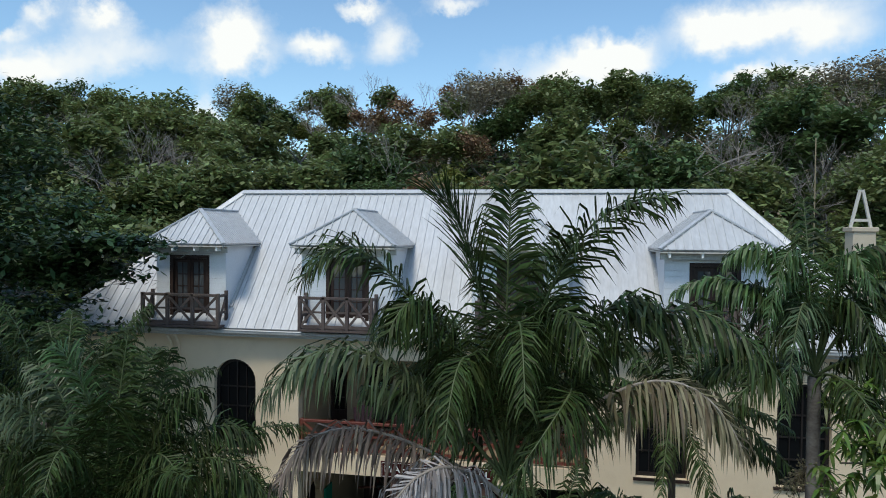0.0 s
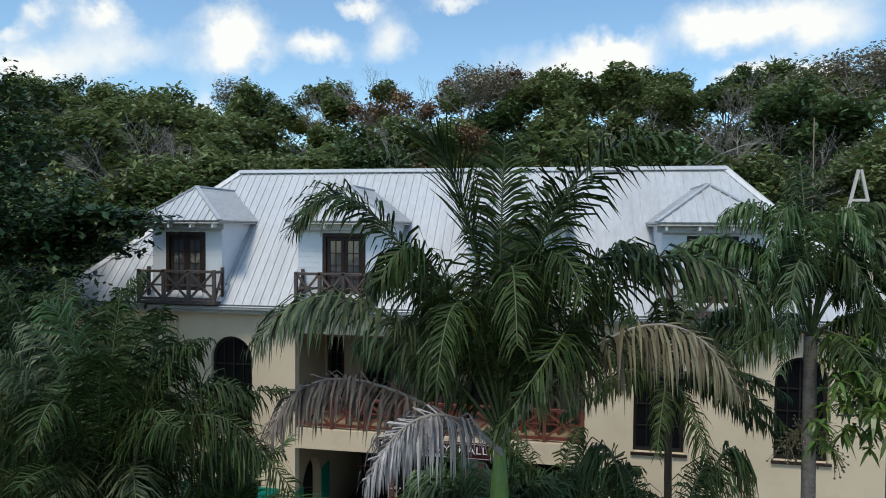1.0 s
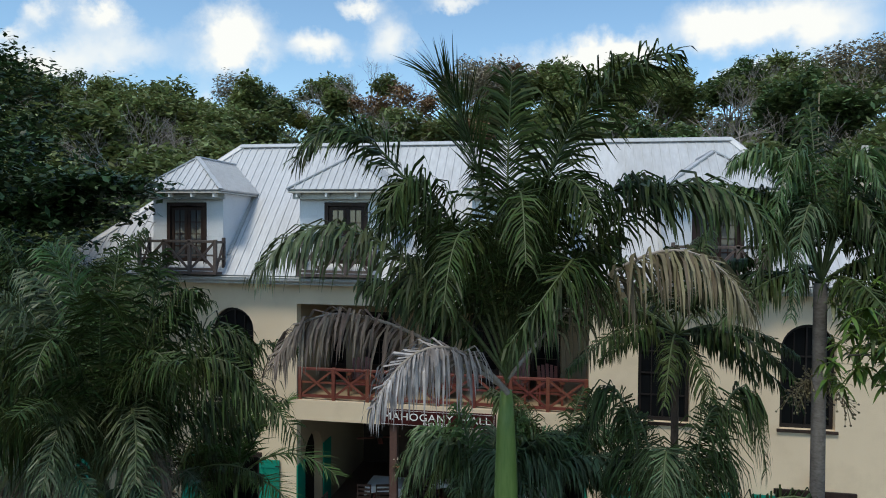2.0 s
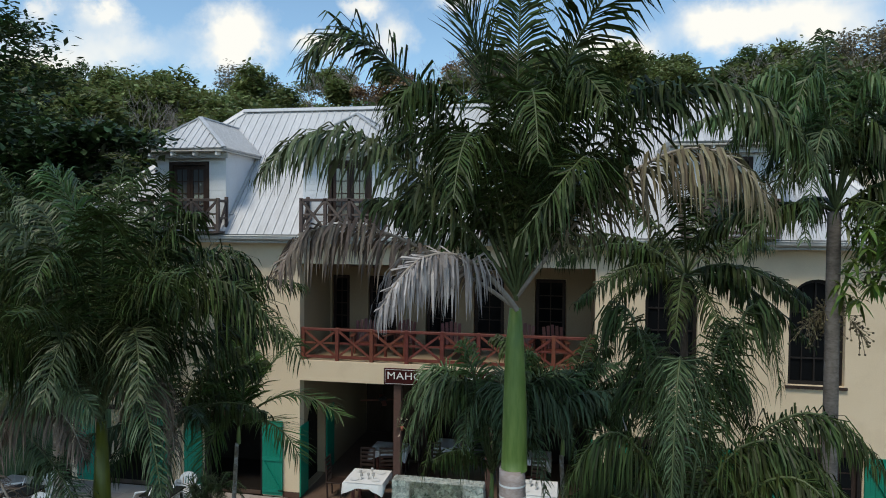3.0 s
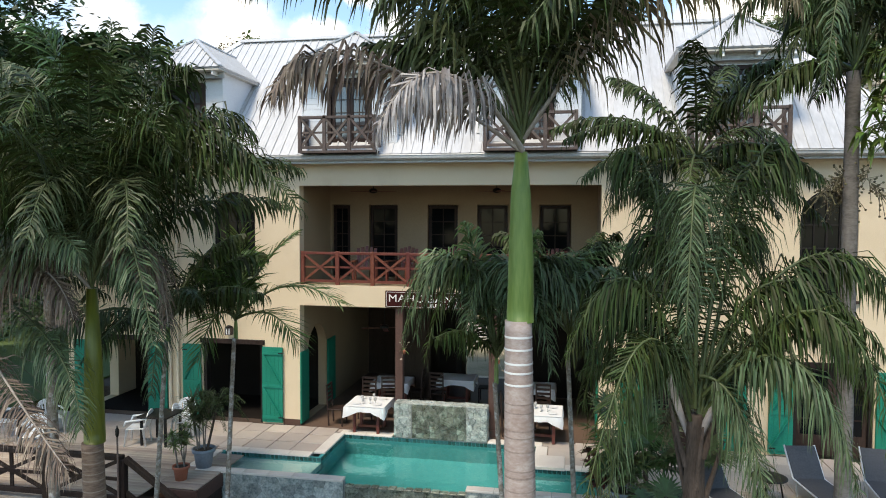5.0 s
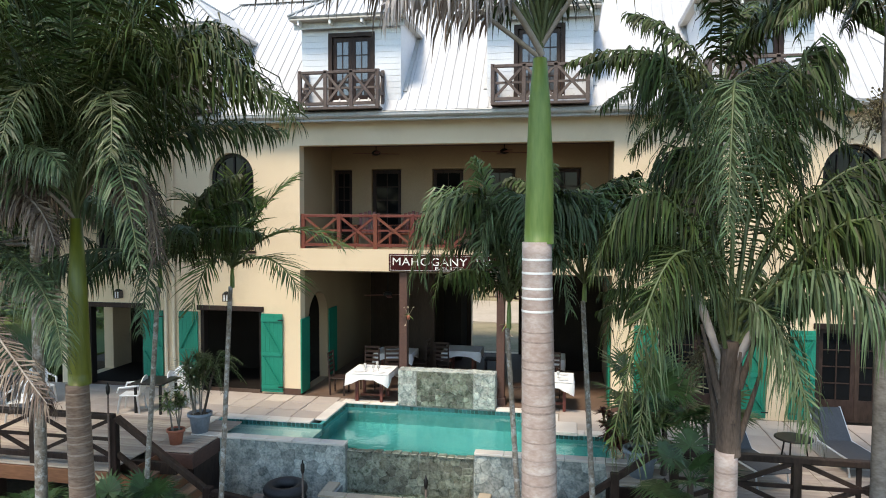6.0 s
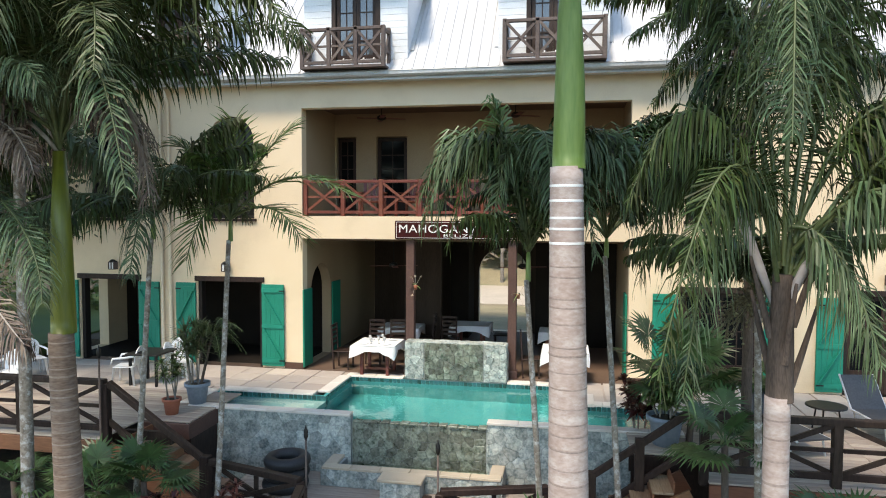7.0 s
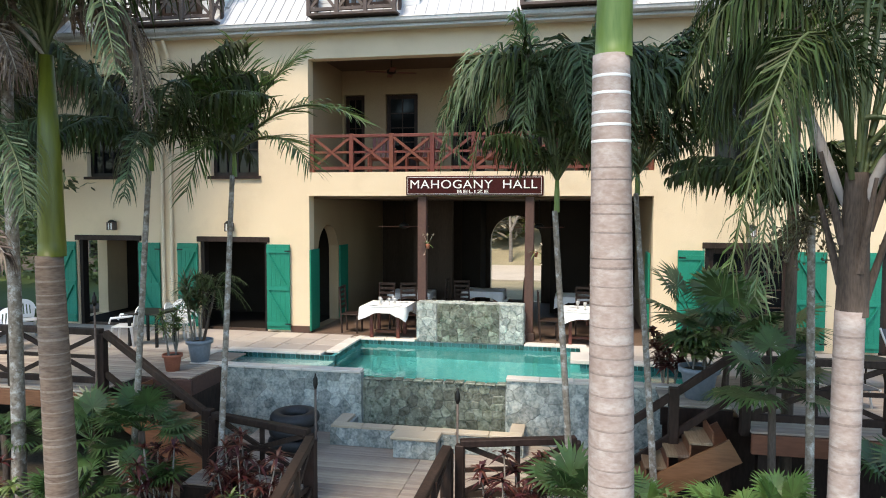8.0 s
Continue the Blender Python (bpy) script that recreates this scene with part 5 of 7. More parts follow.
# front retaining walls
part("side_wall", nb((-0.42, 2.36, -3.42, -3.27, -1.6, -0.032)), M["mortar"], pool)
part("side_wall", nb((5.0, 8.35, -3.42, -3.27, -1.6, -0.032)), M["mortar"], pool)
part("spill_wall", nb((2.36, 5.0, -3.36, -3.25, -1.6, PW - 0.035)), M["mortar"], pool)
basin = thing("fountain_basin", "stone catch basin with sand-coloured coping below the spillway", "basin", (3.7, -3.8, -1.15))
part("wall", nb((2.0, 2.3, -4.0, -3.44, -1.15, -0.832), (5.08, 5.36, -4.0, -3.44, -1.15, -0.832), (2.0, 5.36, -4.1, -3.95, -1.15, -0.834)), M["mortar"], basin)
part("floor", nb((2.3, 5.08, -3.94, -3.37, -1.15, -1.05)), M["wetstone"], basin)
part("step", nb((3.24, 3.96, -4.48, -4.1, -1.15, -0.832)), M["mortar"], basin)
wb = bmesh.new()
wb.faces.new([wb.verts.new(v) for v in ((2.3, -3.95, -0.95), (5.08, -3.95, -0.95), (5.08, -3.37, -0.95), (2.3, -3.37, -0.95))])
part("water", wb, M["water"], basin).visible_shadow = False
coping_run((2.02, -4.03), (5.34, -4.03), 0.2, 0.55, -0.78, "bench_cap", basin)
coping_run((2.13, -3.92), (2.13, -3.44), 0.24, 0.5, -0.781, "bench_cap", basin)
coping_run((5.23, -3.92), (5.23, -3.44), 0.24, 0.5, -0.781, "bench_cap", basin)
part("step_cap", soft(nb((3.2, 4.0, -4.54, -4.135, -0.83, -0.778)), 0.01), M["bench_cap"], basin)
feature = thing("water_feature_wall", "free-standing flagstone wall spilling water into the pool", "wall", (3.89, -0.2, 0.0))
part("core", nb((2.70, 5.08, -0.42, -0.06, -0.1, 0.86)), M["mortar"], feature)


def cut(poly, p, n):
    """Keeps the part of a 2D polygon on the side of the line at p that n points away from."""
    out = []
    for i in range(len(poly)):
        a, b = poly[i], poly[(i + 1) % len(poly)]
        da, db = (a[0] - p[0]) * n[0] + (a[1] - p[1]) * n[1], (b[0] - p[0]) * n[0] + (b[1] - p[1]) * n[1]
        if da <= 0:
            out.append(a)
        if da * db < 0:
            t = da / (da - db)
            out.append((a[0] + (b[0] - a[0]) * t, a[1] + (b[1] - a[1]) * t))
    return out


def flagstones(u0, u1, v0, v1, size, place, parent, rng, material, depth=0.035, gap=0.003):
    """Irregular stones over a rectangle: cells round jittered seeds, each a bevelled piece of its own."""
    nu, nv = max(1, round((u1 - u0) / size)), max(1, round((v1 - v0) / (size * 0.8)))
    seeds = {}
    for i in range(-1, nu + 1):
        for j in range(-1, nv + 1):
            seeds[i, j] = (u0 + (i + 0.5 + 0.5 * (j % 2) * 0.8 + rng.uniform(-0.46, 0.46)) * (u1 - u0) / nu, v0 + (j + 0.5 + rng.uniform(-0.34, 0.34)) * (v1 - v0) / nv)
    for (i, j), s in seeds.items():
        poly = [(u0, v0), (u1, v0), (u1, v1), (u0, v1)]
        for di in range(-2, 3):
            for dj in range(-2, 3):
                o = seeds.get((i + di, j + dj))
                if o is None or (di == 0 and dj == 0):
                    continue
                n = (o[0] - s[0], o[1] - s[1])
                ln = math.hypot(*n)
                n = (n[0] / ln, n[1] / ln)
                poly = cut(poly, ((s[0] + o[0]) / 2 - n[0] * gap, (s[1] + o[1]) / 2 - n[1] * gap), n)
                if len(poly) < 3:
                    break
            if len(poly) < 3:
                break
        if len(poly) < 3:
            continue
        c = (sum(p[0] for p in poly) / len(poly), sum(p[1] for p in poly) / len(poly))
        d = depth * 0.55 * rng.uniform(0.5, 1.3)
        k = 0.92
        bm = bmesh.new()
        back = [bm.verts.new(place(u, v, 0.0)) for u, v in poly]
        mid = [bm.verts.new(place(u, v, d * 0.7)) for u, v in poly]
        top = [bm.verts.new(place(c[0] + (u - c[0]) * k, c[1] + (v - c[1]) * k, d * rng.uniform(0.85, 1.1))) for u, v in poly]
        m = len(poly)
        for a, b in ((back, mid), (mid, top)):
            for q in range(m):
                bm.faces.new((a[q], a[(q + 1) % m], b[(q + 1) % m], b[q]))
        bm.faces.new(top)
        bmesh.ops.recalc_face_normals(bm, faces=bm.faces[:])
        part("stone", bm, material, parent)


rng_s = random.Random(5)
flagstones(-0.42, 2.36, -1.58, -0.035, 0.23, lambda u, v, d: (u, -3.42 - d, v), pool, rng_s, M["stone"], 0.03)
flagstones(5.0, 8.35, -1.58, -0.035, 0.23, lambda u, v, d: (u, -3.42 - d, v), pool, rng_s, M["stone"], 0.03)
flagstones(2.38, 4.98, -1.1, PW - 0.04, 0.19, lambda u, v, d: (u, -3.36 - d, v), pool, rng_s, M["wetstone"], 0.03)
for i in range(14):
    x = 2.4 + i * 0.187
    part("lip_stone", soft(nb((x, x + rng_s.uniform(0.15, 0.18), -3.42, -3.25, PW - 0.04, PW + rng_s.uniform(-0.02, 0.008))), 0.01), M["wetstone"], pool)
flagstones(2.0, 3.24, -1.14, -0.835, 0.24, lambda u, v, d: (u, -4.1 - d, v), basin, rng_s, M["stone"], 0.025)
flagstones(3.96, 5.36, -1.14, -0.835, 0.24, lambda u, v, d: (u, -4.1 - d, v), basin, rng_s, M["stone"], 0.025)
flagstones(3.24, 3.96, -1.14, -0.835, 0.24, lambda u, v, d: (u, -4.48 - d, v), basin, rng_s, M["stone"], 0.025)
flagstones(2.70, 3.15, 0.0, 0.86, 0.19, lambda u, v, d: (u, -0.42 - d, v), feature, rng_s, M["stone"], 0.04)
flagstones(3.17, 4.55, 0.0, 0.86, 0.18, lambda u, v, d: (u, -0.42 - d, v), feature, rng_s, M["wetstone"], 0.035)
flagstones(4.57, 5.08, 0.0, 0.86, 0.19, lambda u, v, d: (u, -0.42 - d, v), feature, rng_s, M["stone"], 0.04)
flagstones(2.70, 5.08, -0.42, -0.06, 0.28, lambda u, v, d: (u, v, 0.86 + d), feature, rng_s, M["stone"], 0.04)
flagstones(-0.42, -0.06, 0.0, 0.86, 0.26, lambda u, v, d: (5.08 + d, u, v), feature, rng_s, M["stone"], 0.03)


# ---- decks ----
def box_mesh(name, sx, sy, sz, material):
    return finish(soft(nb((-sx / 2, sx / 2, -sy / 2, sy / 2, -sz, 0)), 0.006), name, material)


def boards(parent, x0, x1, y0, y1, z, rng, width=0.14, split=2.6, material="plank"):
    """Deck boards along x, in lengths, sharing a few meshes."""
    n = round((y1 - y0) / width)
    k = max(1, round((x1 - x0) / split))
    ln = (x1 - x0) / k
    me = box_mesh("plank", ln - 0.006, (y1 - y0) / n - 0.009, 0.03, M[material])
    for j in range(n):
        for i in range(k):
            ob = new("plank", me)
            ob.parent = parent
            ob.location = Vector((x0 + (i + 0.5) * ln, y0 + (j + 0.5) * (y1 - y0) / n, z + rng.uniform(-0.002, 0.002))) - parent.location


rng_d = random.Random(6)
deck_l = thing("pool_deck", "raised weathered wooden deck with orange-stained rim beam", "deck", (-4, -4, -0.2))
boards(deck_l, -9.0, -1.4, -5.6, -2.4, 0.0, rng_d)
boards(deck_l, -1.4, -0.42, -4.45, -2.4, 0.0, rng_d, split=1.0)
part("rim_beam", soft(nb((-9.0, -1.42, -5.64, -5.58, -0.3, -0.034)), 0.01), M["plank_edge"], deck_l, "orange-stained rim beam")
part("rim_beam", soft(nb((-1.38, -0.40, -4.5, -4.44, -0.32, -0.034)), 0.01), M["post_brown"], deck_l)
part("rim_beam", nb((-0.46, -0.40, -4.44, -3.44, -0.32, -0.034)), M["post_brown"], deck_l)
part("skirt", nb((-1.4, -0.43, -4.4, -4.36, -1.65, -0.3), (-0.47, -0.43, -4.36, -3.44, -1.65, -0.3)), M["darkwood"], deck_l)
for x in (-8.5, -6.2, -3.9, -1.6):
    part("support_post", nb((x - 0.08, x + 0.08, -5.5, -5.34, GZ, -0.3)), M["darkwood"], deck_l)
part("joist", nb((-9, -0.45, -5.0, -4.9, -0.25, -0.034), (-9, -0.45, -3.4, -3.3, -0.25, -0.034)), M["darkwood"], deck_l)
deck_r = thing("pool_deck", "raised weathered wooden deck with orange-stained rim beam", "deck", (12, -4, -0.2))
boards(deck_r, 8.5, 16.5, -5.6, -2.4, 0.0, rng_d)
boards(deck_r, 7.5, 8.5, -4.5, -3.45, 0.0, rng_d, split=1.0)
part("rim_beam", soft(nb((8.5, 16.5, -5.64, -5.58, -0.3, -0.034)), 0.01), M["plank_edge"], deck_r, "orange-stained rim beam")
part("rim_beam", nb((7.46, 8.5, -4.56, -4.5, -0.3, -0.034)), M["darkwood"], deck_r)
part("skirt", nb((7.5, 8.5, -4.48, -4.44, GZ, -0.3), (8.5, 16.5, -4.0, -3.95, GZ, -0.3)), M["darkwood"], deck_r)
for x in (8.7, 10.6, 12.5, 14.4):
    part("support_post", nb((x - 0.08, x + 0.08, -5.5, -5.34, GZ, -0.3)), M["darkwood"], deck_r)
low = thing("lower_deck", "weathered plank landing and walkway below the pool wall", "deck", (3.6, -5, -1.3))
boards(low, 0.4, 7.0, -6.1, -3.45, -1.15, rng_d, width=0.1, split=3.3)
boards(low, 2.45, 4.6, -13.0, -6.1, -1.15, rng_d, width=0.1, split=2.2)
part("rim_beam", nb((0.4, 2.44, -6.16, -6.1, -1.4, -1.184)), M["darkwood"], low)
part("rim_beam", nb((4.61, 7.0, -6.16, -6.1, -1.4, -1.184)), M["darkwood"], low)
part("joist", nb((2.5, 2.6, -13.0, -6.1, -1.66, -1.184), (4.45, 4.55, -13.0, -6.1, -1.66, -1.184), (0.5, 0.6, -6.0, -3.5, -1.66, -1.184), (6.8, 6.9, -6.0, -3.5, -1.66, -1.184)), M["darkwood"], low)


def stairs(x_top, x_bot, y0, y1, z_top, z_bot, steps, label):
    st = thing("deck_stairs", label, "stairs", ((x_top + x_bot) / 2, (y0 + y1) / 2, z_bot), "deck stairs")
    run, rise = (x_bot - x_top) / steps, (z_top - z_bot) / steps
    for i in range(1, steps):
        x = x_top + run * i
        z = z_top - rise * i
        for k in range(2):
            a, b = x - run * 0.02 + run * 0.52 * k, x + run * 0.5 + run * 0.52 * k
            part("tread", soft(nb((min(a, b), max(a, b), y0, y1, z - 0.04, z)), 0.006), M["tread"], st)
        part("riser", nb((min(x, x - run * 0.08), max(x, x - run * 0.08), y0 + 0.01, y1 - 0.01, z + 0.002, z + rise - 0.042)), M["plank_edge"], st)
    for y in (y0 - 0.03, y1 + 0.03):
        part("stringer", beam(bmesh.new(), (x_top, y, z_top - 0.26), (x_bot, y, z_bot - 0.12), 0.05, 0.34), M["plank_edge"], st, "orange-stained stringer")
    return st


stairs(-1.4, 0.45, -5.4, -4.55, 0.0, -1.15, 6, "wooden steps down from the deck, orange stringers")
stairs(8.3, 6.55, -5.62, -4.9, 0.0, -1.15, 6, "wooden steps up to the deck, orange stringers")


def star_rail(ob, p, q, h, panels, material, post=0.13, low_z=0.16, top=0.1):
    """Deck railing: heavy posts, rails, and a star of crossed braces in each panel."""
    p, q = Vector(p), Vector(q)
    up = Vector((0, 0, 1))
    for i in range(panels + 1):
        c = p.lerp(q, i / panels)
        part("post", soft(beam(bmesh.new(), c - up * 0.1, c + up * (h - 0.02), post, post, up=(0, 1, 0)), 0.012), material, ob)
    part("top_rail", soft(beam(bmesh.new(), p + up * h, q + up * h, 0.13, top), 0.012), material, ob)
    part("bottom_rail", soft(beam(bmesh.new(), p + up * low_z, q + up * low_z, 0.07, 0.1), 0.008), material, ob)
    d = (q - p).normalized()
    n = d.cross(up).normalized() * 0.02
    for i in range(panels):
        a, b = p.lerp(q, i / panels) + d * post / 2, p.lerp(q, (i + 1) / panels) - d * post / 2
        part("brace", beam(bmesh.new(), a + up * (low_z + 0.04) + n, b + up * (h - 0.05) + n, 0.04, 0.07), material, ob)
        part("brace", beam(bmesh.new(), b + up * (low_z + 0.04) - n, a + up * (h - 0.05) - n, 0.04, 0.07), material, ob)
        part("middle_rail", beam(bmesh.new(), a + up * (low_z + h) / 2 + n * 3, b + up * (low_z + h) / 2 + n * 3, 0.035, 0.06), material, ob)
        c = a.lerp(b, 0.5)
        part("baluster", beam(bmesh.new(), c + up * low_z - n * 3, c + up * h - n * 3, 0.07, 0.035, up=(0, 1, 0)), material, ob)


def rail_thing(label, at):
    return thing("deck_railing", label, "railing", at, "deck railings")


r1 = rail_thing("dark wooden deck railing with crossed braces and sloping stair rail", (-4, -5.5, 0.0))
star_rail(r1, (-8.1, -5.5, 0.0), (-1.35, -5.5, 0.0), 0.96, 4, M["darkwood"])
part("stair_rail", soft(beam(bmesh.new(), (-1.3, -5.5, 0.95), (0.48, -5.5, -0.28), 0.11, 0.11), 0.012), M["darkwood"], r1)
part("stair_rail", beam(bmesh.new(), (-1.3, -5.5, 0.28), (0.48, -5.5, -0.95), 0.06, 0.09), M["darkwood"], r1)
part("post", soft(nb((0.42, 0.58, -5.58, -5.42, -1.15, -0.2)), 0.012), M["darkwood"], r1)
r2 = rail_thing("dark wooden railing along the lower landing", (1.5, -5.8, -1.15))
star_rail(r2, (0.62, -5.55, -1.15), (2.4, -6.05, -1.15), 0.88, 1, M["darkwood"])
r3 = rail_thing("dark wooden railing along the walkway", (2.7, -7, -1.15))
star_rail(r3, (2.52, -6.3, -1.15), (2.98, -8.6, -1.15), 0.88, 1, M["darkwood"], 0.16)
r4 = rail_thing("dark wooden railing along the walkway", (4.5, -7, -1.15))
star_rail(r4, (4.48, -6.3, -1.15), (4.48, -8.6, -1.15), 0.88, 1, M["darkwood"], 0.16)
r5 = rail_thing("dark wooden railing along the lower landing", (5.4, -5.9, -1.15))
star_rail(r5, (4.62, -6.05, -1.15), (6.2, -5.6, -1.15), 0.88, 1, M["darkwood"])
r6 = rail_thing("dark wooden deck railing with crossed braces and sloping stair rail", (11, -5.5, 0.0))
star_rail(r6, (8.45, -5.45, 0.0), (15.6, -5.45, 0.0), 0.95, 4, M["darkwood"])
part("stair_rail", soft(beam(bmesh.new(), (8.4, -5.1, 0.95), (6.85, -5.1, -0.22), 0.1, 0.1), 0.01), M["darkwood"], r6)
part("stair_rail", soft(beam(bmesh.new(), (8.4, -5.1, 0.35), (6.85, -5.1, -0.82), 0.08, 0.1), 0.01), M["darkwood"], r6)
part("post", soft(nb((7.5, 7.64, -5.17, -5.03, -0.75, 0.42)), 0.01), M["darkwood"], r6)
part("post", soft(nb((6.78, 6.92, -5.17, -5.03, -1.15, -0.15)), 0.01), M["darkwood"], r6)


# ---- loose things ----
def torch(x, y, z0, z1):
    t = thing("garden_torch", "slim dark garden torch fixed to a railing post", "torch", (x, y, z0), "garden torches")
    part("stick", tube(bmesh.new(), [(x, y, z0), (x, y, z1 - 0.2)], [0.016, 0.016], 8), M["rail_grey"], t)
    part("burner", lathe(bmesh.new(), [(0.02, 0), (0.035, 0.05), (0.035, 0.14), (0.015, 0.18), (0.01, 0.22)], (x, y, z1 - 0.22), 10), M["iron"], t)


torch(2.46, -5.93, -1.15, 0.57)
torch(4.56, -5.93, -1.15, 0.47)
torch(-1.38, -5.62, -0.5, 1.62)


def plastic_chair(x, y, rz):
    c = thing("garden_chair", "white moulded plastic garden chair with rounded back", "chair", (0, 0, 0), "garden chairs")
    part("seat", soft(nb((-0.23, 0.23, -0.22, 0.22, 0.41, 0.435)), 0.01), M["plastic"], c)
    # fan-shaped back, with slots
    outer = [(-0.2, 0.44)] + [(0.24 * math.cos(math.pi - math.pi * i / 12), 0.66 + 0.2 * math.sin(math.pi * i / 12)) for i in range(13)] + [(0.2, 0.44)]
    holes = [rect_loop(-0.15 + i * 0.066, -0.12 + i * 0.066, 0.52, 0.76 - 0.02 * abs(i - 2)) for i in range(5)]
    part("backrest", plate(outer, holes, lambda u, v, d: (u, 0.22 + (v - 0.44) * 0.2 + d, v), 0.02), M["plastic"], c)
    for sx in (-1, 1):
        part("armrest", tube(bmesh.new(), [(0.21 * sx, 0.24, 0.66), (0.26 * sx, 0.05, 0.64), (0.26 * sx, -0.2, 0.62), (0.24 * sx, -0.25, 0.5)], [0.022, 0.026, 0.026, 0.02], 8), M["plastic"], c)
        for sy in (-1, 1):
            part("leg", tube(bmesh.new(), [(0.2 * sx, 0.19 * sy, 0.41), (0.24 * sx, 0.25 * sy, 0.0)], [0.03, 0.02], 8), M["plastic"], c)
    c.matrix_basis = pose(x, y, 0.0, 0, 0, rz)
    return c


ch = plastic_chair(-3.35, -2.15, -75)
for x, y, rz in ((-2.45, -1.45, 100), (-6.0, -1.9, 60), (-6.9, -2.3, -60), (-5.4, -3.2, 20), (-2.7, -1.2, 10)):
    copy_thing(ch, pose(x, y, 0.0, 0, 0, rz))


def patio_table(x, y, sx, sy, label):
    t = thing("patio_table", label, "table", (x, y, 0.0), "patio tables")
    part("tabletop", soft(nb((x - sx / 2, x + sx / 2, y - sy / 2, y + sy / 2, 0.69, 0.73)), 0.01), M["iron"], t)
    for a in (-1, 1):
        for b in (-1, 1):
            part("leg", nb((x + a * (sx / 2 - 0.08) - 0.025, x + a * (sx / 2 - 0.08) + 0.025, y + b * (sy / 2 - 0.08) - 0.025, y + b * (sy / 2 - 0.08) + 0.025, 0, 0.69)), M["iron"], t)


patio_table(-2.85, -1.95, 0.8, 0.8, "black patio table between white plastic chairs")
patio_table(-6.3, -2.6, 0.8, 0.8, "black patio table on the terrace")


def cloth_table(x, y, sx, sy, label, rng, setting=True):
    t = thing("dining_table", label, "table", (x, y, 0.0), "dining tables")
    for a in (-1, 1):
        for b in (-1, 1):
            part("leg", nb((x + a * sx * 0.3 - 0.035, x + a * sx * 0.3 + 0.035, y + b * sy * 0.3 - 0.035, y + b * sy * 0.3 + 0.035, 0.01, 0.72)), M["redwood"], t)
    part("tabletop", nb((x - sx / 2 + 0.03, x + sx / 2 - 0.03, y - sy / 2 + 0.03, y + sy / 2 - 0.03, 0.72, 0.745)), M["redwood"], t)
    part("stretcher", nb((x - sx * 0.3, x + sx * 0.3, y - 0.03, y + 0.03, 0.08, 0.14)), M["redwood"], t)
    bm = bmesh.new()
    n = 40
    ring = []
    for i in range(n):
        a = 2 * math.pi * i / n
        k = 1 / max(abs(math.cos(a)), abs(math.sin(a)))
        ring.append((math.cos(a) * k, math.sin(a) * k))
    rows = []
    for f, dz in ((0.0, 0.0), (1.0, 0.0), (1.03, -0.03), (1.05, -0.13)):
        row = []
        for i, (u, v) in enumerate(ring):
            corner = max(0.0, abs(u) + abs(v) - 1.35) if f > 1.04 else 0.0
            w = 1 + (0.025 * math.sin(i * 2.1) if f > 1.04 else 0)
            row.append(bm.verts.new((x + u * f * sx / 2 * w, y + v * f * sy / 2 * w, 0.752 + dz - corner * 0.26 - (rng.uniform(0, 0.03) if f > 1.04 else 0))))
        rows.append(row)
    for a, b in zip(rows[1:], rows[2:]):
        for i in range(n):
            bm.faces.new((a[i], a[(i + 1) % n], b[(i + 1) % n], b[i])).smooth = True
    bm.faces.new(rows[1])
    for v in rows[0]:
        bm.verts.remove(v)
    cl = single("tablecloth", bm, M["cloth"], "white linen tablecloth hanging over a dining table", "tablecloth", "tablecloths")
    if setting:
        for i in range(4):
            a, b = (-1 if i % 2 else 1), (-1 if i < 2 else 1)
            single("plate", lathe(bmesh.new(), [(0.06, 0.0), (0.1, 0.012), (0.12, 0.02), (0.11, 0.022), (0.06, 0.01)], (x + a * sx * 0.27, y + b * sy * 0.27, 0.753), 16), M["plastic"], "white dinner plate on the tablecloth", "plate", "plates")
        for i in range(5):
            gx, gy = x + rng.uniform(-0.2, 0.25), y + rng.uniform(-0.25, 0.25)
            single("drinking_glass", lathe(bmesh.new(), [(0.03, 0.0), (0.008, 0.01), (0.007, 0.07), (0.035, 0.1), (0.038, 0.16), (0.03, 0.165)], (gx, gy, 0.753), 10), M["gutter"], "stemmed drinking glass on the tablecloth", "glass", "drinking glasses")


rng_t = random.Random(9)
cloth_table(1.93, 0.0, 1.05, 1.05, "dining table with red-brown legs set for a meal", rng_t)
cloth_table(6.4, 0.1, 1.05, 1.05, "dining table with red-brown legs set for a meal", rng_t)
cloth_table(1.9, 2.5, 1.1, 0.9, "dining table in the shade of the bay", rng_t, False)
cloth_table(3.75, 3.2, 1.1, 0.9, "dining table before the rear archway", rng_t, False)
cloth_table(6.2, 2.6, 1.0, 0.9, "dining table in the shade of the bay", rng_t, False)


def ladder_chair(x, y, rz):
    c = thing("dining_chair", "dark ladder-back wooden dining chair", "chair", (0, 0, 0), "dining chairs")
    part("seat", soft(nb((-0.22, 0.22, -0.21, 0.21, 0.43, 0.46)), 0.008), M["darkwood"], c)
    for sx in (-1, 1):
        part("leg", nb((0.19 * sx - 0.018, 0.19 * sx + 0.018, -0.2, -0.164, 0, 0.43)), M["darkwood"], c)
        part("back_post", beam(bmesh.new(), (0.19 * sx, 0.19, 0.0), (0.19 * sx, 0.25, 1.1), 0.036, 0.036, up=(0, 1, 0)), M["darkwood"], c)
    for i in range(5):
        z = 0.58 + i * 0.115
        part("slat", nb((-0.175, 0.175, 0.215 + i * 0.006, 0.235 + i * 0.006, z, z + 0.06)), M["darkwood"], c)
    c.matrix_basis = pose(x, y, 0.01, 0, 0, rz)
    return c


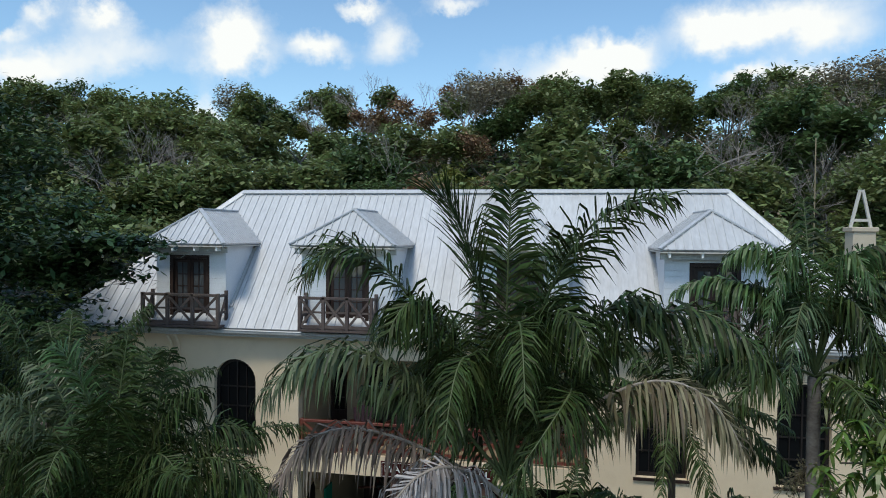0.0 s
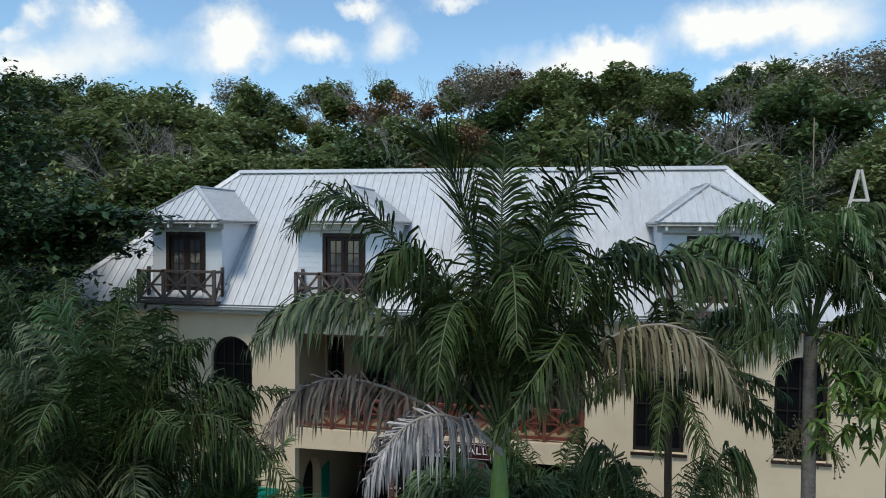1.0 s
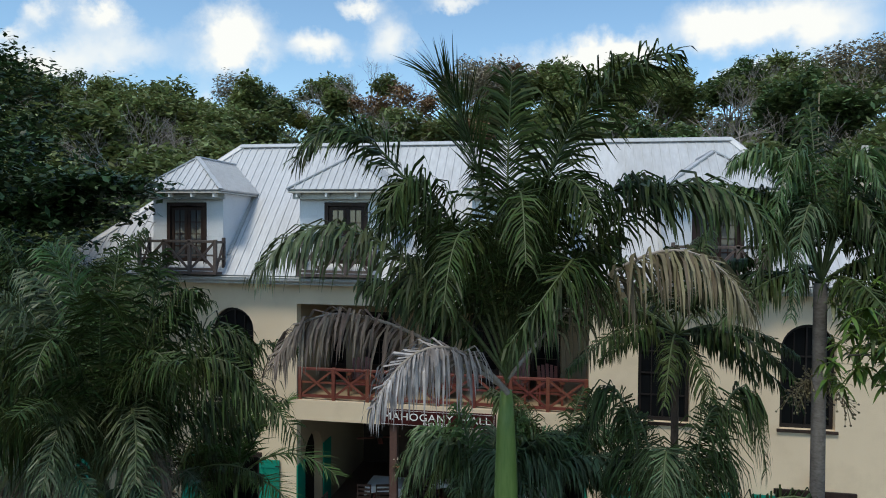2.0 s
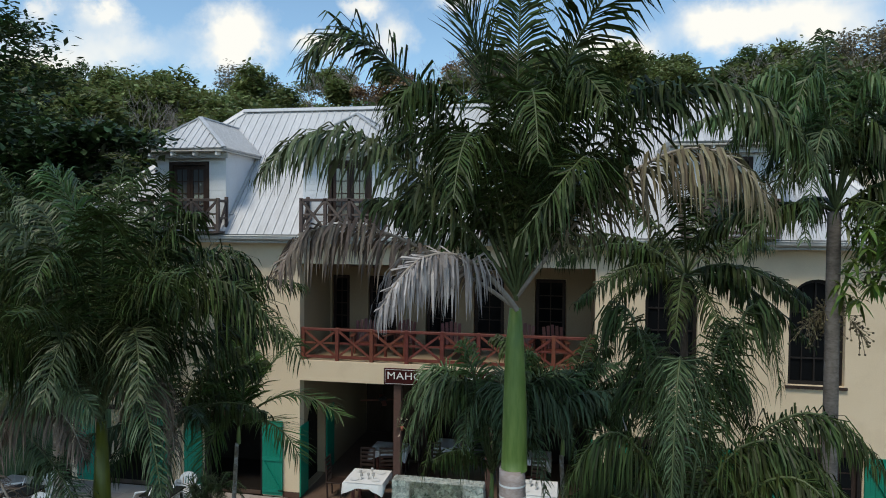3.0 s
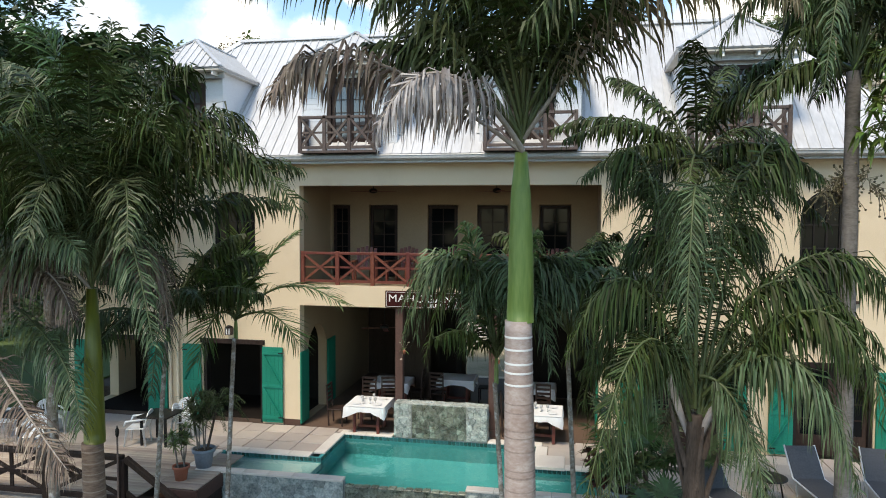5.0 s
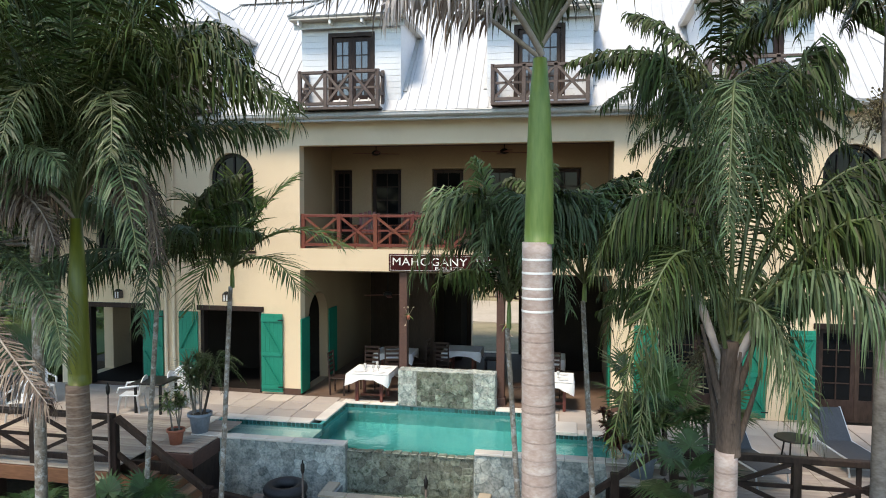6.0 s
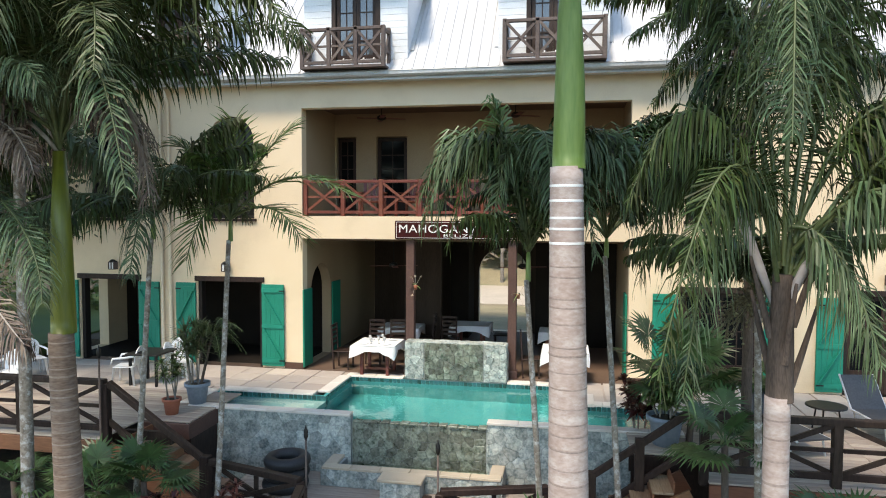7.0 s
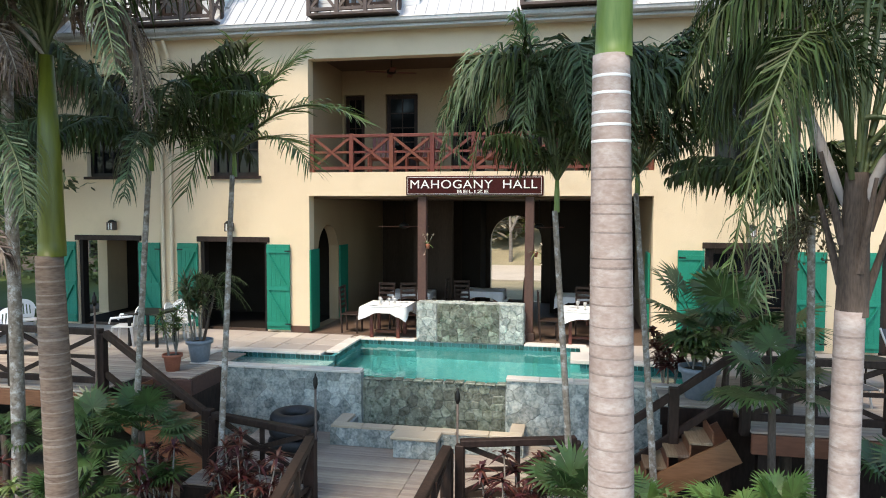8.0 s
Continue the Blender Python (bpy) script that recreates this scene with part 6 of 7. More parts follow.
dc = ladder_chair(1.55, 1.0, 0)
for x, y, rz in ((2.15, 1.1, 15), (0.95, 0.3, 90), (5.6, 0.3, 95), (3.3, 2.4, 180), (6.4, 1.1, 0), (2.6, 2.5, -90), (4.6, 3.3, -90)):
    copy_thing(dc, pose(x, y, 0.01, 0, 0, rz))


def gallery_chair(x, y, rz):
    c = thing("gallery_chair", "red-brown slatted wooden armchair on the gallery", "chair", (0, 0, 0), "gallery chairs")
    for i in range(5):
        part("seat_slat", nb((-0.26, 0.26, -0.28 + i * 0.115, -0.18 + i * 0.115, 0.37 - i * 0.01, 0.39 - i * 0.01)), M["redwood"], c)
    for i in range(5):
        xx = -0.22 + i * 0.11
        part("back_slat", beam(bmesh.new(), (xx, 0.28, 0.36), (xx * 1.1, 0.48, 0.98 - abs(i - 2) * 0.03), 0.085, 0.018, up=(0, 1, 0)), M["redwood"], c)
    for sx in (-1, 1):
        part("armrest", nb((0.3 * sx - 0.06, 0.3 * sx + 0.06, -0.34, 0.34, 0.58, 0.605)), M["redwood"], c)
        part("leg", nb((0.3 * sx - 0.025, 0.3 * sx + 0.025, -0.3, -0.22, 0, 0.58)), M["redwood"], c)
        part("leg", nb((0.3 * sx - 0.025, 0.3 * sx + 0.025, 0.24, 0.32, 0, 0.58)), M["redwood"], c)
    c.matrix_basis = pose(x, y, Z_FLOOR, 0, 0, rz)
    return c


gc = gallery_chair(1.5, 1.0, 10)
for x, y, rz in ((2.5, 1.1, -15), (4.0, 1.0, 12), (5.9, 1.1, -8), (6.8, 1.0, 10)):
    copy_thing(gc, pose(x, y, Z_FLOOR, 0, 0, rz))


def post_orchid(x, y, z, seed):
    """A small orchid tied to a post."""
    rng = random.Random(seed)
    o = thing("orchid", "small orchid with pale flowers tied to a brown post", "orchid", (x, y, z), "orchids")
    part("pot", lathe(bmesh.new(), [(0.03, -0.1), (0.05, 0.0), (0.04, 0.01)], (x, y, z), 10), M["terracotta"], o)
    bm = bmesh.new()
    strap_leaves(bm, Vector((x, y, z)), 9, 0.22, 0.03, rng, (-20, 70), 0.6)
    part("foliage", bm, M["cord_green"], o)
    for i in range(4):
        p = Vector((x + rng.uniform(-0.1, 0.14), y - rng.uniform(0.02, 0.1), z + rng.uniform(-0.35, 0.25)))
        bm = bmesh.new()
        strap_leaves(bm, p, 5, 0.05, 0.04, rng, (-30, 60), 0.2)
        beam(bm, (x, y, z), p, 0.004, 0.004)
        part("flower", bm, M["bench_cap"], o)


def wall_lantern(x, z):
    l = thing("wall_lantern", "small dark metal wall lantern on stucco", "lamp", (x, -0.1, z), "wall lanterns")
    part("back_plate", nb((x - 0.05, x + 0.05, -0.02, -0.002, z - 0.1, z + 0.12)), M["iron"], l)
    part("cage", plate(rect_loop(x - 0.085, x + 0.085, z - 0.1, z + 0.1), [rect_loop(x - 0.065, x - 0.01, z - 0.08, z + 0.08), rect_loop(x + 0.01, x + 0.065, z - 0.08, z + 0.08)], yplace(-0.19), 0.16), M["rail_grey"], l)
    part("glass", nb((x - 0.06, x + 0.06, -0.17, -0.05, z - 0.08, z + 0.08)), M["plastic"], l)
    part("cap", lathe(bmesh.new(), [(0.12, 0.0), (0.06, 0.05), (0.02, 0.06)], (x, -0.11, z + 0.1), 4), M["iron"], l)


for x in (-5.15, -1.99, 9.75, 13.1):
    wall_lantern(x, 2.5)


def ceiling_fan(x, y, z, drop):
    f = thing("ceiling_fan", "brown ceiling fan hanging under boards, at rest", "fan", (x, y, z), "ceiling fans")
    part("rod", tube(bmesh.new(), [(x, y, z), (x, y, z - drop)], [0.012, 0.012], 8), M["iron"], f)
    part("motor", lathe(bmesh.new(), [(0.03, 0), (0.11, 0.03), (0.12, 0.09), (0.06, 0.14)], (x, y, z - drop - 0.12), 16), M["iron"], f)
    for i in range(4):
        a = radians(20 + 90 * i)
        d = Vector((math.cos(a), math.sin(a), 0))
        p = Vector((x, y, z - drop - 0.07))
        part("blade", beam(bmesh.new(), p + d * 0.12, p + d * 0.62, 0.13, 0.012), M["redwood"], f)


ceiling_fan(1.65, 1.3, 6.6, 0.22)
ceiling_fan(5.1, 1.3, 6.6, 0.22)
ceiling_fan(2.0, 1.2, 3.19, 0.6)
ceiling_fan(5.3, 1.5, 3.19, 0.6)


def pot(name, x, y, z, r, h, material, label):
    p = thing(name, label, "plant pot", (x, y, z), "plant pots")
    part("body", lathe(bmesh.new(), [(r * 0.68, 0.0), (r * 0.9, h * 0.8), (r * 0.92, h * 0.82), (r * 1.06, h * 0.83), (r * 1.08, h), (r * 0.95, h), (r * 0.9, h * 0.88), (r * 0.4, h * 0.87)], (x, y, z), 24), material, p)
    part("soil", lathe(bmesh.new(), [(r * 0.9, 0.0), (r * 0.8, 0.015), (r * 0.1, 0.03)], (x, y, z + h * 0.86), 16), M["soil"], p)
    return p


def strap_leaves(bm, c, n, ln, w, rng, elev=(10, 75), sag=0.5):
    """A tuft of strap leaves."""
    for i in range(n):
        az, el = rng.uniform(0, 2 * math.pi), radians(rng.uniform(*elev))
        d = Vector((math.cos(az) * math.cos(el), math.sin(az) * math.cos(el), math.sin(el)))
        s = Vector((-math.sin(az), math.cos(az), 0))
        L_ = ln * rng.uniform(0.7, 1.15)
        prev = None
        for k in range(4):
            t = k / 3
            p = c + d * L_ * t + Vector((0, 0, -sag * L_ * t * t))
            ww = w * (0.5, 1.0, 0.75, 0.06)[k] / 2
            cur = (bm.verts.new(p - s * ww), bm.verts.new(p + s * ww))
            if prev:
                bm.faces.new((prev[0], prev[1], cur[1], cur[0]))
            prev = cur


def cane_plant(name, x, y, z, h, canes, leaf, width, material, label, rng, tufts=1, cat="shrub", spread=0.25, elev=(5, 75), sag=0.5, nleaf=24):
    p = thing(name, label, cat, (x, y, z), cat + "s")
    for i in range(canes):
        a = rng.uniform(0, 2 * math.pi)
        top = Vector((x + math.cos(a) * spread * rng.random(), y + math.sin(a) * spread * rng.random(), z + h * rng.uniform(0.6, 1.05)))
        foot = Vector((x + math.cos(a) * spread * 0.25, y + math.sin(a) * spread * 0.25, z))
        part("stem", tube(bmesh.new(), [foot, foot.lerp(top, 0.5) + Vector((rng.uniform(-0.04, 0.04), rng.uniform(-0.04, 0.04), 0)), top], [0.016, 0.013, 0.01], 6), M["bark"], p)
        bm = bmesh.new()
        for k in range(tufts):
            strap_leaves(bm, foot.lerp(top, 1 - 0.28 * k), nleaf, leaf, width, rng, elev, sag)
        part("foliage", bm, material, p)
    return p


rng_p = random.Random(31)
pot("terracotta_pot", -1.03, -4.05, 0.0, 0.17, 0.31, M["terracotta"], "terracotta pot on the deck edge")
cane_plant("croton_plant", -1.03, -4.05, 0.29, 0.75, 5, 0.26, 0.035, M["cord_green"], "thin potted plant with narrow red and green leaves", rng_p, 2, "potted plant", 0.3)
pot("glazed_pot", -0.93, -3.3, 0.0, 0.24, 0.44, M["bluepot"], "large grey-blue glazed pot on the deck")
cane_plant("dracaena_plant", -0.98, -3.3, 0.4, 1.15, 5, 0.5, 0.03, M["leaf_olive"], "potted dracaena with spiky grey-green rosettes", rng_p, 2, "potted plant", 0.35, (-10, 80), 0.25, 34)
pp = thing("potted_palm", "arching dark green palm growing from the glazed pot", "potted plant", (-0.85, -3.3, 0.4), "potted plants")
part("stem", tube(bmesh.new(), [(-0.85, -3.3, 0.38), (-0.74, -3.26, 0.9), (-0.64, -3.2, 1.4)], [0.03, 0.026, 0.022], 8), M["trunk_fibre"], pp)
rng_pp = random.Random(32)
for i in range(13):
    az, ln = radians(-150 + i * 27 + rng_pp.uniform(-8, 8)), rng_pp.uniform(0.5, 0.72)
    tip = Vector((-0.64 + math.cos(az) * ln, -3.2 + math.sin(az) * ln, 1.42 + rng_pp.uniform(-0.5, 0.25)))
    add_frond(pp, (-0.64, -3.2, 1.38), tip, 0.42, 0.17, GREEN, rng_pp, hang=0.7, n=46, width=0.013, plume=0.4, stalk=0.01)
pot("glazed_pot", 8.1, -4.0, 0.0, 0.3, 0.5, M["bluepot"], "large grey pot at the head of the steps")
cane_plant("croton_plant", 8.1, -4.0, 0.48, 0.7, 8, 0.24, 0.07, M["cord_green"], "bushy potted croton with green and rust leaves", rng_p, 3, "potted plant", 0.55)
cane_plant("croton_plant", 7.75, -3.2, 0.0, 0.9, 6, 0.26, 0.07, M["cord"], "rust-leaved croton bush by the pool", rng_p, 3, "shrub", 0.45)


def tube_ring(x, y, z, R_, r):
    bm = bmesh.new()
    n, m = 30, 12
    vs = [[bm.verts.new((x + (R_ + r * math.cos(2 * math.pi * j / m)) * math.cos(2 * math.pi * i / n), y + (R_ + r * math.cos(2 * math.pi * j / m)) * math.sin(2 * math.pi * i / n), z + r * math.sin(2 * math.pi * j / m))) for j in range(m)] for i in range(n)]
    for i in range(n):
        for j in range(m):
            bm.faces.new((vs[i][j], vs[(i + 1) % n][j], vs[(i + 1) % n][(j + 1) % m], vs[i][(j + 1) % m])).smooth = True
    single("inner_tube", bm, M["rubber"], "black rubber inner tube in a stack", "inner tube", "inner tubes")


for i in range(3):
    tube_ring(1.42 + 0.02 * i, -4.35, -1.035 + i * 0.21, 0.31, 0.115)


def lounger(x, y, rz):
    l = thing("sun_lounger", "grey sling sun lounger with pale frame, back raised", "lounger", (0, 0, 0), "sun loungers")
    part("seat", soft(nb((-0.3, 0.3, -1.2, 0.0, 0.3, 0.33)), 0.008), M["lounger"], l)
    part("backrest", beam(bmesh.new(), (0, 0.0, 0.32), (0, 0.45, 0.85), 0.6, 0.03), M["lounger"], l)
    for sx in (-1, 1):
        part("side_rail", tube(bmesh.new(), [(0.31 * sx, -1.22, 0.31), (0.31 * sx, 0.02, 0.31), (0.31 * sx, 0.47, 0.86)], [0.02] * 3, 8), M["plastic"], l)
        for yy in (-1.0, -0.05):
            part("leg", tube(bmesh.new(), [(0.3 * sx, yy, 0.31), (0.3 * sx, yy - 0.08, 0.0)], [0.018, 0.018], 8), M["plastic"], l)
    l.matrix_basis = pose(x, y, 0, 0, 0, rz)
    return l


lg = lounger(11.9, -2.3, 8)
copy_thing(lg, pose(13.3, -2.2, 0, 0, 0, -6))
copy_thing(lg, pose(9.9, -3.2, 0, 0, 0, 20))
st_ = thing("side_table", "low dark round side table between loungers", "table", (11.0, -2.8, 0.0))
part("tabletop", lathe(bmesh.new(), [(0.3, 0.0), (0.34, 0.01), (0.34, 0.03), (0.3, 0.035)], (11.0, -2.8, 0.46), 24), M["iron"], st_)
for i in range(3):
    a = radians(120 * i)
    part("leg", tube(bmesh.new(), [(11.0 + 0.2 * math.cos(a), -2.8 + 0.2 * math.sin(a), 0.46), (11.0 + 0.28 * math.cos(a), -2.8 + 0.28 * math.sin(a), 0.0)], [0.015, 0.015], 6), M["iron"], st_)


# ---- low planting ----
def fan_leaf(bm, base, d, size, rng, n=24, stalk=0.6):
    """A palmate leaf: a stalk and pointed segments spread round its end."""
    d = d.normalized()
    hub = base + d * stalk
    tube(bm, [base, base + d * stalk * 0.5 + Vector((0, 0, 0.03)), hub], [0.012, 0.009, 0.007], 5, cap=False)
    s = d.cross(Vector((0, 0, 1)))
    if s.length < 0.1:
        s = Vector((1, 0, 0))
    s.normalize()
    nrm = s.cross(d).normalized()
    for i in range(n):
        a = radians(-140 + 280 * i / (n - 1)) + rng.uniform(-0.03, 0.03)
        o = d * math.cos(a) + s * math.sin(a)
        ln = size * (0.75 + 0.25 * math.cos(a)) * rng.uniform(0.88, 1.08)
        w = o.cross(nrm).normalized() * ln * 0.055
        p1, p2 = hub + o * ln * 0.55 + nrm * 0.02, hub + o * ln + Vector((0, 0, -0.16 * ln))
        v = [bm.verts.new(hub), bm.verts.new(p1 - w), bm.verts.new(p2), bm.verts.new(p1 + w)]
        bm.faces.new(v)


def fan_palm(x, y, z, h, leaves, size, seed, label="low fan palm with round pleated leaves", mats="fan"):
    rng = random.Random(seed)
    p = thing("fan_palm", label, "fan palm", (x, y, z), "fan palms")
    part("stem", tube(bmesh.new(), [(x, y, z), (x + 0.03, y, z + h * 0.5), (x, y, z + h)], [0.06, 0.05, 0.045], 9), M["trunk_fibre"], p)
    for i in range(leaves):
        az = i * 2.4 + rng.uniform(-0.3, 0.3)
        el = radians(rng.uniform(-15, 70))
        bm = bmesh.new()
        fan_leaf(bm, Vector((x, y, z + h)), Vector((math.cos(az) * math.cos(el), math.sin(az) * math.cos(el), math.sin(el))), size * rng.uniform(0.85, 1.1), rng, 26, size * rng.uniform(0.7, 1.1))
        part("leaf", bm, M[mats], p)


for i, (x, y, top, sz, nl) in enumerate(((-0.4, -7.0, -0.25, 0.45, 12), (0.3, -6.9, -0.1, 0.45, 12), (-1.1, -6.6, -0.45, 0.4, 10), (0.6, -7.4, -0.7, 0.42, 10), (-0.2, -7.8, -0.9, 0.42, 10),
                                        (7.85, -7.3, -0.55, 0.36, 9), (8.4, -7.3, -0.45, 0.36, 9), (6.2, -7.2, -0.55, 0.5, 12), (6.95, -6.9, -0.75, 0.36, 9), (8.55, -6.3, 0.8, 0.48, 12),
                                        (8.5, -3.9, 0.9, 0.7, 12), (8.2, -2.9, 1.0, 0.7, 11), (9.3, -3.3, 0.8, 0.6, 10), (10.0, -6.6, -0.4, 0.5, 9), (-2.4, -6.4, -0.5, 0.42, 9))):
    z0 = 0.0 if y > -5.0 else GZ
    fan_palm(x, y, z0, top - z0, nl, sz, 100 + i, mats="fan_light" if sz < 0.37 else "fan")
for i, (x, y, h, m, lab) in enumerate(((1.5, -6.8, 1.1, "cord", "red ti shrub with long burgundy leaves"), (2.0, -6.9, 1.2, "cord", "red ti shrub with long burgundy leaves"), (0.75, -7.2, 1.2, "cord", "red ti shrub with long burgundy leaves"),
                                       (5.3, -7.0, 1.2, "cord", "red ti shrub with long burgundy leaves"), (5.7, -6.6, 1.1, "cord", "red ti shrub with long burgundy leaves"),
                                       (1.8, -7.7, 0.9, "cord_green", "yellow-green variegated shrub in the garden bed"), (7.3, -7.3, 1.2, "cord_green", "yellow-green variegated shrub in the garden bed"), (7.7, -7.6, 1.0, "cord_green", "yellow-green variegated shrub in the garden bed"),
                                       (9.5, -7.2, 1.3, "cord_green", "yellow-green variegated shrub in the garden bed"), (-0.9, -7.9, 1.0, "cord_green", "yellow-green variegated shrub in the garden bed"), (-1.8, -7.4, 0.9, "cord", "red ti shrub with long burgundy leaves"),
                                       (9.0, -7.6, 1.0, "cord_green", "yellow-green variegated shrub in the garden bed"))):
    cane_plant("ti_plant", x, y, GZ, h + (0.3 if m == "cord" else 0.1), 9, 0.24, 0.042, M[m], lab, random.Random(200 + i), 4, "shrub", 0.42, (-10, 70), 0.5, 18)

# ---- pavers ----
pav = [finish(soft(nb((-0.296, 0.296, -0.296, 0.296, -0.035, 0.0)), 0.006), "paver", M["paver"])]
rng_v = random.Random(8)
for x0, x1, y0, y1 in ((-9.0, -1.35, -2.4, 0.0), (-1.35, 1.11, -1.92, 0.0), (6.6, 8.5, -1.6, 0.0), (8.5, 13.5, -2.4, 0.0)):
    nx, ny = round((x1 - x0) / 0.6), round((y1 - y0) / 0.6)
    for i in range(nx):
        for j in range(ny):
            ob = new("paver", pav[0])
            ob.parent = terrace
            ob.location = (x0 + (i + 0.5) * (x1 - x0) / nx, y0 + (j + 0.5) * (y1 - y0) / ny - 0.01, rng_v.uniform(-0.002, 0.002))


# ---- trees ----
def leaf_cloud(bm, centres, per, size, rng, flat=0.5):
    """Clumps of small leaf blades round the given (centre, radius) points."""
    for c, r in centres:
        for _ in range(per):
            d = Vector((rng.gauss(0, 1), rng.gauss(0, 1), rng.gauss(0, 1) * 0.7))
            d = d.normalized() * r * rng.random() ** 0.45
            p = c + d
            a = Vector((rng.uniform(-1, 1), rng.uniform(-1, 1), rng.uniform(-flat, flat))).normalized()
            b = a.cross(Vector((rng.uniform(-0.5, 0.5), rng.uniform(-0.5, 0.5), 1))).normalized()
            s = size * rng.uniform(0.6, 1.3)
            v = [bm.verts.new(p - a * s * 0.5), bm.verts.new(p + b * s * 0.26), bm.verts.new(p + a * s * 0.5), bm.verts.new(p - b * s * 0.26)]
            bm.faces.new(v)


def limbs(bm, p, d, ln, r, depth, rng, ends, spread=0.75, sides=5):
    """Forking limbs; gathers the ends."""
    q = p + d * ln
    midp = p.lerp(q, 0.5) + Vector((rng.uniform(-1, 1), rng.uniform(-1, 1), 0)) * ln * 0.07
    tube(bm, [p, midp, q], [r, r * 0.85, r * 0.66], sides, cap=False)
    ends.append((q, depth))
    if depth == 0:
        return
    for _ in range(rng.choice((2, 3))):
        nd = (d + Vector((rng.uniform(-1, 1), rng.uniform(-1, 1), rng.uniform(-0.35, 0.6))) * spread).normalized()
        limbs(bm, q, nd, ln * rng.uniform(0.62, 0.85), r * 0.62, depth - 1, rng, ends, spread, max(3, sides - 1))


def tree_proto(label, h, crown_mat, seed, bark="bark", per=112, leaf=0.66, spread=0.9, depth=4, leafy=True, clump=1.5, group="hillside trees"):
    rng = random.Random(seed)
    t = thing("tree", label, "tree", (0, 0, 0), group)
    bm = bmesh.new()
    ends = []
    limbs(bm, Vector((0, 0, -1.0)), Vector((rng.uniform(-0.08, 0.08), rng.uniform(-0.08, 0.08), 1)).normalized(), h * 0.30 + 1.0, h * 0.022, depth, rng, ends, spread, 7)
    part("trunk", bm, M[bark], t)
    if leafy:
        bm = bmesh.new()
        cs = [(p + Vector((0, 0, 0.1)), clump * h / 10 * rng.uniform(0.6, 1.2)) for p, k in ends if k <= 1]
        leaf_cloud(bm, cs, per, leaf, rng)
        part("crown", bm, M[crown_mat], t)
    return t


protos = {
    "dark": tree_proto("dark green broadleaf tree on the hillside", 11, "tree_dark", 41),
    "mid": tree_proto("mid green broadleaf tree on the hillside", 10, "tree_mid", 42),
    "mid2": tree_proto("spreading green tree on the hillside", 11, "tree_mid", 43, spread=1.05, per=85),
    "yellow": tree_proto("yellow-green leafy tree behind the house", 8, "tree_yellow", 44, per=75),
    "rust": tree_proto("tree with rust-brown dry leaves", 10, "tree_rust", 45, per=120, leaf=0.5),
    "dry": tree_proto("half-bare greyish tree in dry season", 11, "tree_dry", 46, "bark_pale", per=130, leaf=0.4, clump=1.25),
    "bare": tree_proto("bare pale-barked tree without leaves", 7.5, "tree_dry", 47, "bark_pale", depth=6, leafy=False, spread=0.7),
    "wide": tree_proto("bare wide-spreading pale tree", 7, "tree_dry", 48, "bark_pale", depth=6, leafy=False, spread=1.1),
}


used = set()


def plant(kind, x, y, s, rz, sink=0.0):
    m = Matrix.Translation((x, y, hill(x, y) - sink)) @ Matrix.Rotation(rz, 4, "Z") @ Matrix.Scale(s, 4)
    p = protos[kind]
    if kind in used:
        copy_thing(p, m)
    else:
        used.add(kind)
        p.matrix_basis = m


rng_h = random.Random(77)
for row, y in enumerate((24, 30, 37, 45, 54, 64, 75, 88)):
    step = 3.2 + row * 0.55
    x = -1.0 * (y + 18) + rng_h.uniform(0, step)
    while x < 0.66 * (y + 18) + 8:
        yy = y + rng_h.uniform(-3, 3)
        u = (x - 7) / (yy + 17.7)
        kinds = ["dark", "mid", "mid", "mid2", "dark", "yellow", "mid", "mid2", "yellow", "bare", "dark", "mid", "mid2"]
        if row >= 5:
            kinds = ["dark", "mid2", "mid", "bare", "mid2", "bare", "yellow", "dry", "mid", "rust"]
        if -0.9 < u < -0.6:
            kinds = ["bare", "bare", "mid2", "mid", "bare", "mid2", "dark", "mid"]
        if row <= 1:
            kinds = ["yellow", "mid", "mid", "dark", "mid2", "yellow"]
        elif u > 0.19:
            kinds = ["bare", "mid", "dark", "mid2", "dry", "dark", "bare", "mid2", "mid2", "mid"]
        elif -0.17 < u < -0.11:
            kinds = ["rust", "bare", "rust", "mid", "mid2"]
        gap = abs(u + 0.557) < 0.02
        s = rng_h.uniform(0.85, 1.1) * (0.8 if row < 2 else 1.0) * (1.12 if u > 0.3 else 1.0 if u > 0.1 else 1.06 if u > -0.5 else 1.22)
        if not (gap and row > 3):
            plant(rng_h.choice(kinds), x, yy, s * (0.7 if gap else 1.0), rng_h.uniform(0, 6.28))
        x += step * rng_h.uniform(0.75, 1.3)
for kind, x, y, s in (("wide", 9.4, 40, 1.3), ("wide", 13.2, 40, 1.2), ("bare", 26, 60, 1.2), ("bare", -33, 40, 1.25), ("bare", -37, 44, 1.2), ("bare", -30, 47, 1.25), ("bare", -8, 44, 1.1), ("bare", -1.5, 34, 1.0)):
    plant(kind, x, y, s, rng_h.uniform(0, 6.28))


